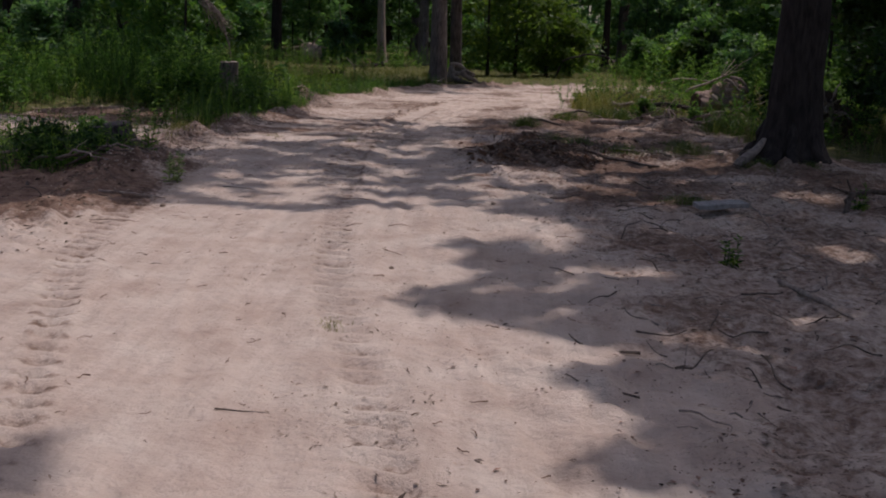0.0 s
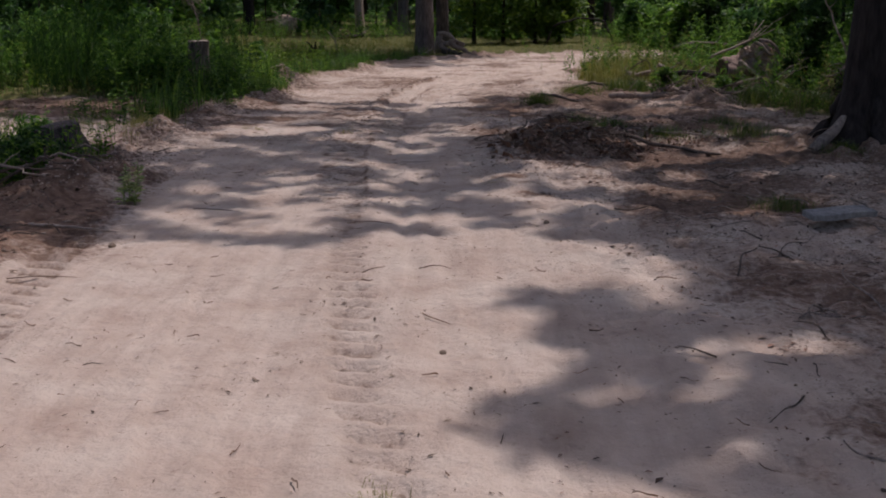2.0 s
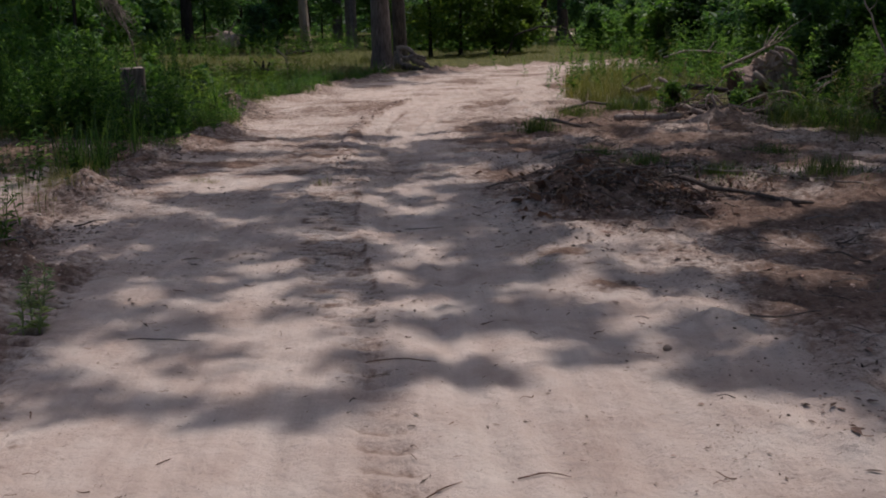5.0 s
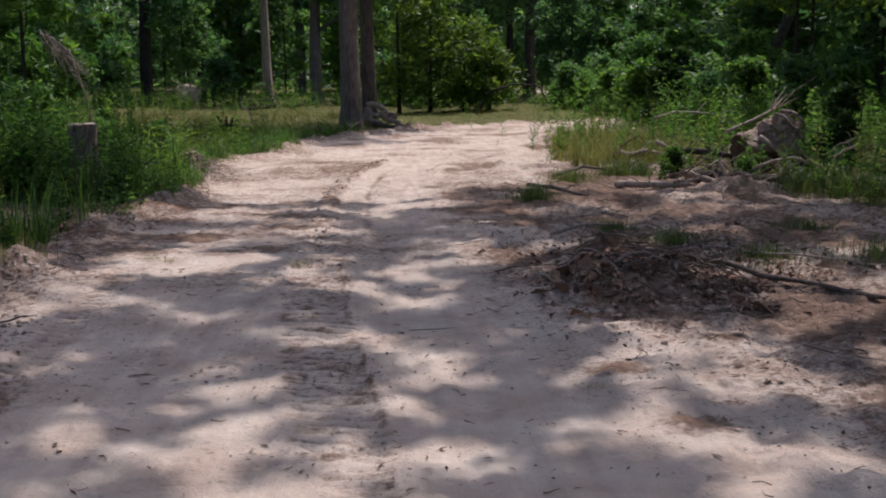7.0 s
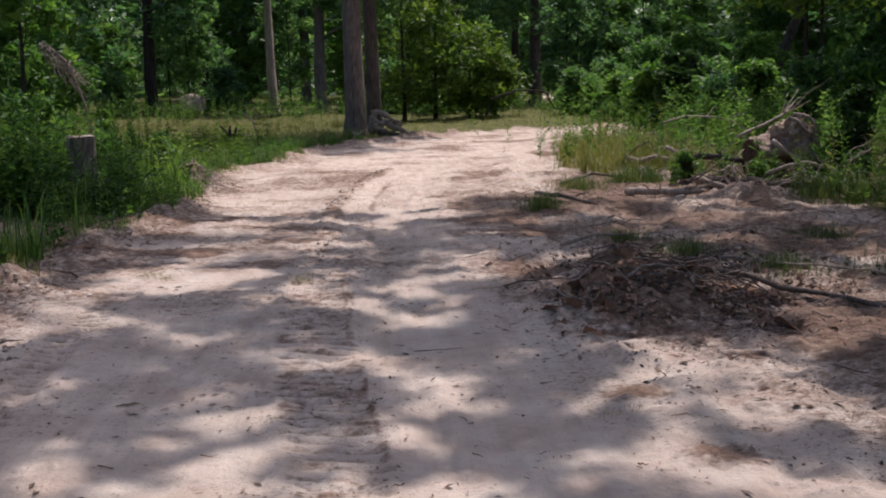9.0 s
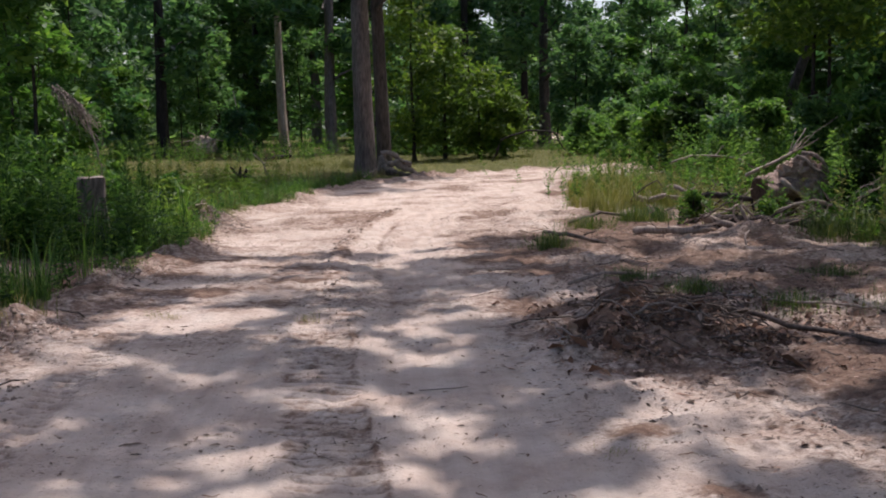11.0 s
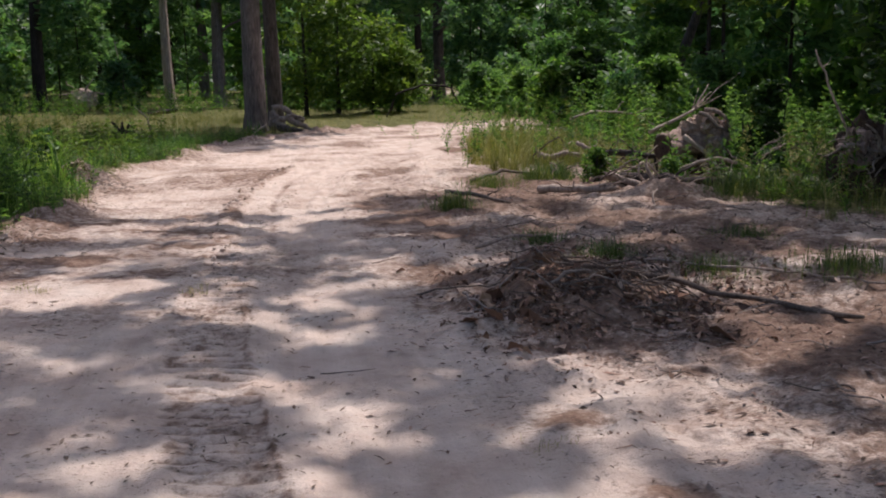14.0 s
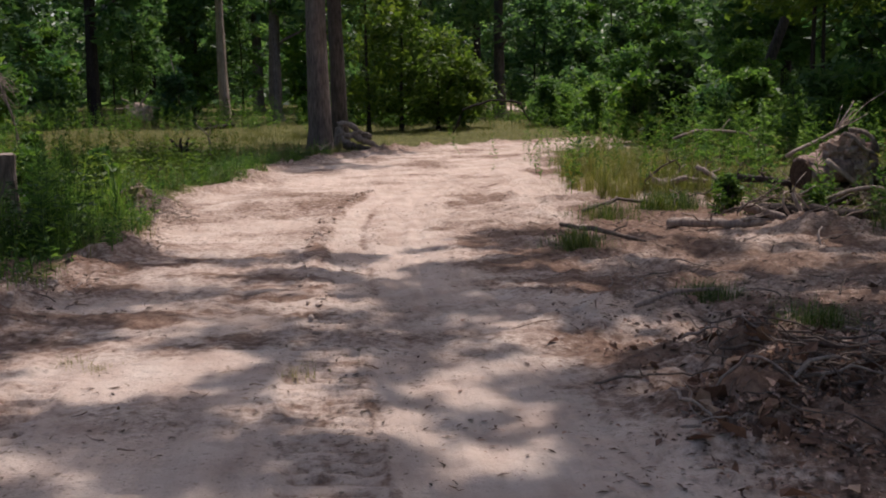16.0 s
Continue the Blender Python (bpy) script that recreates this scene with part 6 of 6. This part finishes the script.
# brush pile beside the low stump
brush = np.random.default_rng(842)
for k in range(24):
    x, y, a, L = brush.uniform(-4.9, -2.7), brush.uniform(9.0, 10.9), brush.uniform(-0.8, 0.9), brush.uniform(0.5, 1.3)
    dx, dy = L * math.cos(a), L * math.sin(a) * 0.5
    stick("branch", "thin bare branch in a tangled brush pile", [put(x, y, 0.04), put(x + dx / 2, y + dy / 2, brush.uniform(0.08, 0.22)), put(x + dx, y + dy, 0.05)], 0.016, 0.006, DEADWOOD if k % 2 else DARKWOOD, "branch", "branches of the brush pile", seed=850 + k, sway=0.14, side=((0.5, 0.2 * math.cos(k), 0.2 * math.sin(k), 0.1, 0.006),))
place(make_bush("bush", "low dark leafy bramble on the brush pile", 0.34, 0.5, 871, 3600, 0.022, WEED_DARK, False), -3.5, 10.2)
place(make_bush("bush", "low dark leafy bramble beside the stump", 0.30, 0.45, 872, 2600, 0.022, WEED, False), -3.5, 11.9)
place(make_bush("bush", "low dark leafy bramble at the brush pile's foot", 0.30, 0.45, 873, 3200, 0.021, WEED_DARK, False), -2.75, 10.1)
place(make_bush("bush", "low leafy bramble over thin branches", 0.28, 0.5, 874, 3000, 0.022, WEED_DARK, False), -3.2, 9.5)
# loose branches on the heap beyond the soil
for k in range(30):
    x, y, a, L = brush.uniform(4.3, 8.4), brush.uniform(19.4, 24.0), brush.uniform(-1.0, 1.0), brush.uniform(0.6, 1.9)
    dx, dy = L * math.cos(a), L * math.sin(a) * 0.5
    stick("branch", "loose bare branch on the brush heap", [put(x, y, 0.05), put(x + dx / 2, y + dy / 2, brush.uniform(0.10, 0.5)), put(x + dx, y + dy, brush.uniform(0.05, 0.3))], brush.uniform(0.008, 0.02), 0.005, DARKWOOD if k % 3 else DEADWOOD, "branch", "branches of the brush heap", seed=900 + k, sway=0.16, side=((0.45, 0.25 * math.cos(k), 0.25 * math.sin(k), 0.12, 0.009), (0.7, 0.2 * math.sin(k), 0.2 * math.cos(k), 0.08, 0.007)))


# pale slab in the shade
slab = thing("stone_slab", "pale grey broken stone slab on dark soil", "stone", m=pose(*put(4.35, 8.0, -0.02), 3, -4, 8))
bm = bmesh.new()
bmesh.ops.create_cube(bm, size=1.0, matrix=Matrix.Diagonal((0.50, 0.22, 0.05, 1)))
bmesh.ops.translate(bm, verts=bm.verts, vec=(0, 0, 0.075))
bmesh.ops.bevel(bm, geom=bm.edges[:], offset=0.006, segments=1, affect="EDGES")
bmesh.ops.subdivide_edges(bm, edges=bm.edges[:], cuts=2, use_grid_fill=True)
for v in bm.verts:
    v.co += noise.noise_vector(v.co * 7) * 0.012
me = bpy.data.meshes.new("slab")
bm.to_mesh(me)
bm.free()
part("body", me, STONE, slab)


# ---- litter ----
def flakes(name, label, category, xy, size, mat, seed, lift=0.0, longer=1.8, flat=0.7):
    rng = np.random.default_rng(seed)
    xy = np.asarray(xy)
    pos = np.column_stack([xy, ground_z(xy[:, 0], xy[:, 1]) + 0.005 + lift * rng.uniform(0, 1, len(xy))])
    size = size * np.clip(np.exp(rng.normal(-0.12, 0.5, len(xy))), 0.35, 2.4)
    me = make_mesh(name, *leaves(pos, size, rng, False, flat, longer))
    me.materials.append(mat)
    return tagged(new(name, me), label, category, kind="stuff")


def lumps(name, label, category, xy, low_, high_, mat, seed):
    """Small uneven clods, one object."""
    rng = np.random.default_rng(seed)
    xy = np.asarray(xy)
    b = bmesh.new()
    bmesh.ops.create_icosphere(b, subdivisions=1, radius=1)
    v0 = np.array([v.co[:] for v in b.verts])
    f0 = np.array([[v.index for v in f.verts] for f in b.faces])
    b.free()
    n = len(xy)
    s_ = low_ * (high_ / low_) ** rng.uniform(0, 1, n) ** 1.6
    v = v0[None] * rng.uniform(0.65, 1.25, (n, len(v0), 1)) * (s_[:, None, None] * rng.uniform(0.6, 1.4, (n, 1, 3)) * [1, 1, 0.7])
    v += np.column_stack([xy, ground_z(xy[:, 0], xy[:, 1]) + 0.2 * s_])[:, None]
    me = make_mesh(name, v.reshape(-1, 3), (f0[None] + (np.arange(n) * len(v0))[:, None, None]).reshape(-1, 3))
    me.materials.append(mat)
    return tagged(new(name, me), label, category, kind="stuff")


RUSTY = flake_material("rusty dead leaves", [(0.0, (0.10, 0.055, 0.038)), (0.5, (0.25, 0.135, 0.085)), (1.0, (0.46, 0.31, 0.21))])
DARKBITS = flake_material("damp dark scraps", [(0.0, (0.035, 0.025, 0.02)), (0.6, (0.10, 0.066, 0.05)), (1.0, (0.24, 0.13, 0.085))])
CRUMB = flake_material("sand crumbs", [(0.0, (0.20, 0.145, 0.10)), (0.5, (0.36, 0.28, 0.21)), (1.0, (0.50, 0.41, 0.33))], 0.95)
KNOLL = flake_material("dry brown clods", [(0.0, (0.20, 0.14, 0.105)), (0.5, (0.42, 0.315, 0.25)), (1.0, (0.62, 0.51, 0.43))], 0.95)
SOIL = flake_material("soil clods", [(0.0, (0.07, 0.05, 0.038)), (0.5, (0.22, 0.16, 0.12)), (1.0, (0.44, 0.35, 0.27))], 0.95)
rng = np.random.default_rng(51)
heap = np.stack([rng.normal(0, 1, 12000), rng.normal(0, 1, 12000)], -1) @ np.array([[0.72, 0.10], [-0.12, 0.50]]) + np.array([2.75, 12.75])
heap = np.concatenate([heap, np.stack([rng.normal(2.4, 0.26, 3000), rng.normal(13.4, 0.42, 3000)], -1)])[rng.permutation(15000)]
heap = heap[(fbm(heap[:, 0] * 2.6, heap[:, 1] * 2.6, 3, 50) > 0.05) & (heap[:, 0] > 1.75 + 0.25 * vnoise(heap[:, 1] * 3, heap[:, 1] * 0, 49))]
flakes("leaf_heap", "heap of brown and grey dead leaves on soil", "dead leaves", heap[:5600], 0.018, LITTER, 52, 0.014, 1.7, 0.66)
flakes("leaf_heap", "curled larger dead leaves on top of the heap", "dead leaves", heap[5600:6600], 0.034, RUSTY, 521, 0.03, 1.5, 0.5)
heap3 = np.stack([rng.normal(2.4, 0.45, 2200), rng.normal(11.8, 0.42, 2200)], -1)
heap3 = heap3[fbm(heap3[:, 0] * 3, heap3[:, 1] * 3, 3, 183) > -0.1]
flakes("leaf_litter", "reddish brown dead leaves before the heap", "dead leaves", heap3, 0.012, LITTER, 531, 0.004, 2.2, 0.85)
heap2 = np.stack([rng.normal(3.3, 0.6, 1600), rng.normal(13.9, 0.7, 1600)], -1)
flakes("leaf_litter", "scattered dead leaves behind the heap", "dead leaves", heap2, 0.03, LITTER, 53, 0.02, 1.7, 0.6)
gap_litter = field(8000, -6.8, -2.2, 14.9, 18.6, lambda x, y: bare_gap(x, y) & (x < edge_left(y) - 0.2) & (fbm(x * 1.5, y * 1.5, 3, 831) > -0.15))
flakes("leaf_litter", "grey-brown dead leaves in the weeds' shade", "dead leaves", gap_litter, 0.022, LITTER, 832, 0.01, 1.8, 0.7)
side_litter = field(17000, 1.8, 7.5, 0.5, 24, lambda x, y: (x > edge_right(y) + 0.1 + 0.5 * vnoise(x, y, 54)) & (fbm(x * 1.2, y * 1.2, 3, 55) > -0.25))
flakes("leaf_litter", "dead leaves and bark scraps on disturbed soil", "dead leaves", side_litter, 0.013, LITTER, 56, 0.004, 2.4, 0.88)
needles = field(15000, -2.6, 4.4, 0.2, 30, lambda x, y: (fbm(x * 1.7, y * 1.7, 3, 57) > 0.35 - 0.35 * step(6, 10, y)) & (rng.uniform(0, 1, len(x)) < 0.3 + 0.7 * step(6, 10, y)))
flakes("wood_scraps", "small dark twigs and scraps on pale sand", "wood scraps", needles, 0.0055, CHIPS, 58, 0.0, 4.5, 0.92)
near_scraps = field(4200, -1.6, 3.4, 0.3, 8.0, lambda x, y: fbm(x * 1.6, y * 1.6, 3, 99) > 0.0)
flakes("wood_scraps", "tiny brown scraps and needles on pale sand", "wood scraps", near_scraps[:1900], 0.0045, CHIPS, 100, 0.0, 3.6, 0.92)
tread_bits = field(4200, 0.2, 2.9, 0.9, 6.0, lambda x, y: (np.abs(x - np.interp(y, TREAD_Y, TREAD_X)) < 0.42 + 0.2 * vnoise(x * 2, y * 2, 618)) & (fbm(x * 2.4, y * 2.4, 3, 619) > 0.05))
flakes("wood_scraps", "brown scraps pressed into the wheel track", "wood scraps", tread_bits, 0.0052, CHIPS, 620, 0.0, 3.2, 0.9)
flank_bits = field(3600, 1.8, 4.8, 0.8, 8.0, lambda x, y: (fbm(x * 2.2, y * 2.2, 3, 615) > 0.0) & (rng.uniform(0, 1, len(x)) < 0.25 + 0.75 * step(2.0, 3.2, x)))
flakes("leaf_litter", "crumbled leaves and bark bits on shaded sand", "dead leaves", flank_bits, 0.009, LITTER, 616, 0.004, 2.2, 0.86)
flank_crumbs = field(1500, 2.0, 4.8, 0.8, 8.0, lambda x, y: fbm(x * 2, y * 2, 3, 617) > 0.1)
lumps("soil_clods", "small dark crumbs of soil on shaded sand", "soil", flank_crumbs, 0.003, 0.009, SOIL, 618)
berm = field(2400, -3.3, -1.0, 3.5, 24, lambda x, y: np.abs(x - edge_left(y) + 0.1) < 0.35 + 0.2 * vnoise(x * 2, y * 2, 59))
lumps("soil_clods", "crumbly clods of sandy soil along the berm", "soil", berm, 0.005, 0.022, SOIL, 60)
near_clods = field(1500, -3.4, -1.45, 6.3, 11.5, lambda x, y: (fbm(x * 2.2, y * 2.2, 3, 6011) > -0.05) & (x < -1.55 - 0.1 * (y - 6.3) + 0.3 * vnoise(x * 2, y * 2, 6014)))
lumps("soil_clods", "dark crumbly clods of turned soil", "soil", near_clods, 0.004, 0.016, SOIL, 6012)
flakes("leaf_litter", "dark bits of bark and leaves on turned soil", "dead leaves", near_clods + 0.07, 0.016, LITTER, 6013, 0.01, 2.0, 0.6)
knolls = np.concatenate([np.stack([rng.normal(cx, r, n), rng.normal(cy, r * 1.2, n)], -1) for cx, cy, r, n in ((-2.3, 21.6, 0.28, 900), (-2.0, 9.6, 0.28, 500), (-2.45, 13.3, 0.3, 450), (-2.25, 16.5, 0.22, 240), (-2.3, 11.4, 0.3, 400))])
lumps("soil_clods", "rough brown clods heaped on the berm", "soil", knolls, 0.006, 0.024, KNOLL, 601)
berm_bits = field(2600, -3.4, -0.9, 4.5, 20, lambda x, y: (np.abs(x - edge_left(y) - 0.05) < 0.5) & (fbm(x * 2, y * 2, 3, 602) > -0.2))
flakes("bark_scraps", "bark scraps and dry bits along the berm", "wood scraps", berm_bits, 0.014, CHIPS, 603, 0.004, 3.5, 0.9)
seam = field(5200, -1.0, 2.2, 0.2, 19, lambda x, y: (np.abs(x - np.interp(y, TREAD_Y, TREAD_X) - 0.12) < 0.09 + 0.1 * step(8, 11, y)) & (fbm(x * 3, y * 2, 3, 604) > -0.15))
flakes("wood_scraps", "dark dashes of bark and soil in the wheel track", "wood scraps", seam, 0.009, CHIPS, 605, 0.0, 4.0, 0.93)
straw = field(15000, 0.5, 4.6, 8.5, 23, lambda x, y: rng.uniform(0, 1, len(x)) < (0.35 + 0.65 * step(10, 12.5, y)) * np.clip(0.15 + 0.55 * step(0.8, 2.2, x + 0.5 * fbm(x * 1.5, y * 1.5, 3, 606)) + 0.5 * fbm(x * 2, y * 2.6, 3, 607), 0, 1))
flakes("leaf_litter", "brown straw and crumbled leaves on churned sand", "dead leaves", straw[:5200], 0.010, LITTER, 608, 0.004, 3.6, 0.88)
flakes("leaf_litter", "crumbled brown leaves on churned sand", "dead leaves", straw[5200:], 0.012, LITTER, 609, 0.004, 1.8, 0.86)
left_bits = field(6500, -2.6, 0.6, 9.0, 23, lambda x, y: fbm(x * 1.6, y * 2.6, 4, 612) > 0.1)
flakes("wood_scraps", "dark crumbs of bark on churned sand", "wood scraps", left_bits, 0.010, CHIPS, 613, 0.003, 3.0, 0.9)
edge_clods = field(3600, -0.5, 1.2, 14.5, 25, lambda x, y: (np.abs(x - np.interp(y, LANE_Y, LANE_X) + 0.15) < 0.13) & (fbm(x * 3, y * 2, 3, 178) > 0.0))
lumps("soil_clods", "crumbled clods along the edge of the wheel lane", "soil", edge_clods, 0.008, 0.035, KNOLL, 614)
lane = field(1500, -0.5, 0.8, 8.5, 21, lambda x, y: np.abs(x - np.interp(y, TREAD_Y, TREAD_X)) < 0.22)
rough_soil = field(3600, 1.8, 6.8, 4, 21, lambda x, y: (x > edge_right(y)) & (fbm(x, y, 3, 61) > 0.0))
lumps("soil_clods", "crumbly clods on the disturbed soil", "soil", np.concatenate([rough_soil, heap[:3000:4]]), 0.003, 0.011, SOIL, 62)
dark_bits = field(5200, 1.7, 6.5, 7.5, 20, lambda x, y: (x > edge_right(y) - 0.5 + 0.8 * step(10.5, 9, y)) & (fbm(x * 1.8, y * 1.8, 3, 6101) > 0.05))
flakes("leaf_litter", "dark curled leaf scraps on disturbed soil", "dead leaves", dark_bits, 0.010, DARKBITS, 6102, 0.008, 2.2, 0.6)
lumps("track_crumbs", "pale crumbs of sand in the lugged wheel track", "soil", lane, 0.004, 0.012, CRUMB, 63)


def twig_litter(name, label, xy, low_, high_, mat, seed, rise=0.25):
    """Many thin crooked twigs, one object."""
    rng = np.random.default_rng(seed)
    pieces = []
    for k, (x, y) in enumerate(xy):
        L, a = rng.uniform(low_, high_), rng.uniform(0, 2 * math.pi)
        dx, dy = L * math.cos(a), L * math.sin(a)
        pieces.append(tube(bent(put(x, y, 0.01), put(x + dx, y + dy, rng.uniform(0.0, rise) * L + 0.01), 9, 0.07, seed + k), np.linspace(0.006, 0.0025, 9) * rng.uniform(0.6, 1.5) * min(1, 0.3 + L * 2.5), 4, 0, k))
    me = make_mesh(name, *joined(pieces))
    me.materials.append(mat)
    return tagged(new(name, me), label, "twigs", kind="stuff")


twig_litter("twig_litter", "tangle of thin dry twigs in the leaf heap", np.stack([rng.normal(2.75, 0.32, 150), rng.normal(13.1, 0.6, 150)], -1), 0.10, 0.42, DARKWOOD, 2000, 0.5)
twig_litter("twig_litter", "pale dry twigs scattered on disturbed soil", field(260, 2.2, 6.8, 2.0, 20.5, lambda x, y: x > edge_right(y) + 0.2), 0.08, 0.45, DEADWOOD, 2300)
twig_litter("twig_litter", "dark thin twigs scattered on disturbed soil", field(260, 1.9, 6.8, 2.0, 22, lambda x, y: x > edge_right(y)), 0.06, 0.40, DARKWOOD, 2600)
twig_litter("twig_litter", "tiny crooked twigs strewn over the sand", field(240, -1.5, 3.0, 0.6, 16, lambda x, y: x < 9), 0.02, 0.09, CUTWOOD, 3200, 0.05)
twig_litter("twig_litter", "pale torn rootlets on the knoll of soil", np.stack([rng.normal(-2.3, 0.2, 90), rng.normal(21.55, 0.2, 90)], -1), 0.10, 0.40, DEADWOOD, 3500, 0.35)
twig_litter("twig_litter", "thin roots and twigs in the berm", field(150, -3.2, -1.3, 6, 22, lambda x, y: np.abs(x - edge_left(y)) < 0.4), 0.06, 0.32, DARKWOOD, 2900, 0.4)

# single sticks and stones on the sand
for k, (x, y, L, a, label) in enumerate(((1.06, 1.82, 0.22, 5, "thin brown twig on pale sand"), (1.30, 6.46, 0.20, 0, "thin brown twig on pale sand"), (0.92, 6.35, 0.17, 35, "thin brown twig on pale sand"), (1.35, 5.35, 0.24, -48, "thin curved twig on pale sand"), (0.90, 11.4, 0.32, 3, "dark bent twig on shaded sand"), (-0.70, 9.42, 0.12, -40, "short brown twig on shaded sand"), (0.33, 17.2, 0.4, -35, "grey twig in a rut"), (2.73, 6.25, 0.14, -20, "dark bark chip on sand"), (-0.55, 8.35, 0.4, -5, "thin dark twig on shaded sand"), (-1.05, 6.05, 0.4, 15, "thin brown twig beside the berm"), (0.75, 7.85, 0.36, -8, "thin dark twig on shaded sand"), (1.5, 14.8, 0.4, 25, "pale twig on churned sand"))):
    c, s_ = L / 2 * math.cos(radians(a)), L / 2 * math.sin(radians(a))
    stick("twig", label, [put(x - c, y - s_, 0.006), put(x, y, 0.012), put(x + c, y + s_, 0.006)], 0.004, 0.002, CUTWOOD if k % 4 else DARKWOOD, "twig", "twigs on the sand", seed=1000 + k, n=6)
stick("stick", "long pale bare stick on the berm", [put(-1.75, 7.52, 0.02), put(-1.4, 7.46, 0.03), put(-1.05, 7.4, 0.015)], 0.011, 0.006, BARK_PALE, "stick", seed=1020)
extra_twigs = np.random.default_rng(1030)
for k in range(26):
    x, y, L, a = extra_twigs.uniform(-1.6, 3.2), extra_twigs.uniform(1.0, 15), extra_twigs.uniform(0.03, 0.09), extra_twigs.uniform(0, 3.1)
    c, s_ = L / 2 * math.cos(a), L / 2 * math.sin(a)
    stick("twig", "tiny dry twig on the sandy track", [put(x - c, y - s_, 0.004), put(x, y, 0.008), put(x + c, y + s_, 0.004)], 0.0028, 0.0016, DARKWOOD if k % 3 else CUTWOOD, "twig", "twigs on the sand", seed=1040 + k, n=5)
for k, (x, y, r) in enumerate(((-0.93, 6.94, 0.028), (1.40, 4.83, 0.018), (0.95, 4.95, 0.014), (2.1, 7.9, 0.022))):
    t = thing("clod", "small rounded clod of dark soil", "clod", "single clods", m=pose(*put(x, y, r * 0.3)))
    part("body", make_mesh("body", *tube([(0, 0, -r * 0.8), (0, 0, -r * 0.3), (0, 0, r * 0.3), (0, 0, r * 0.75)], [r * 0.7, r, r * 0.95, r * 0.5], 9, 0.15, 1100 + k), False), SOIL, t)
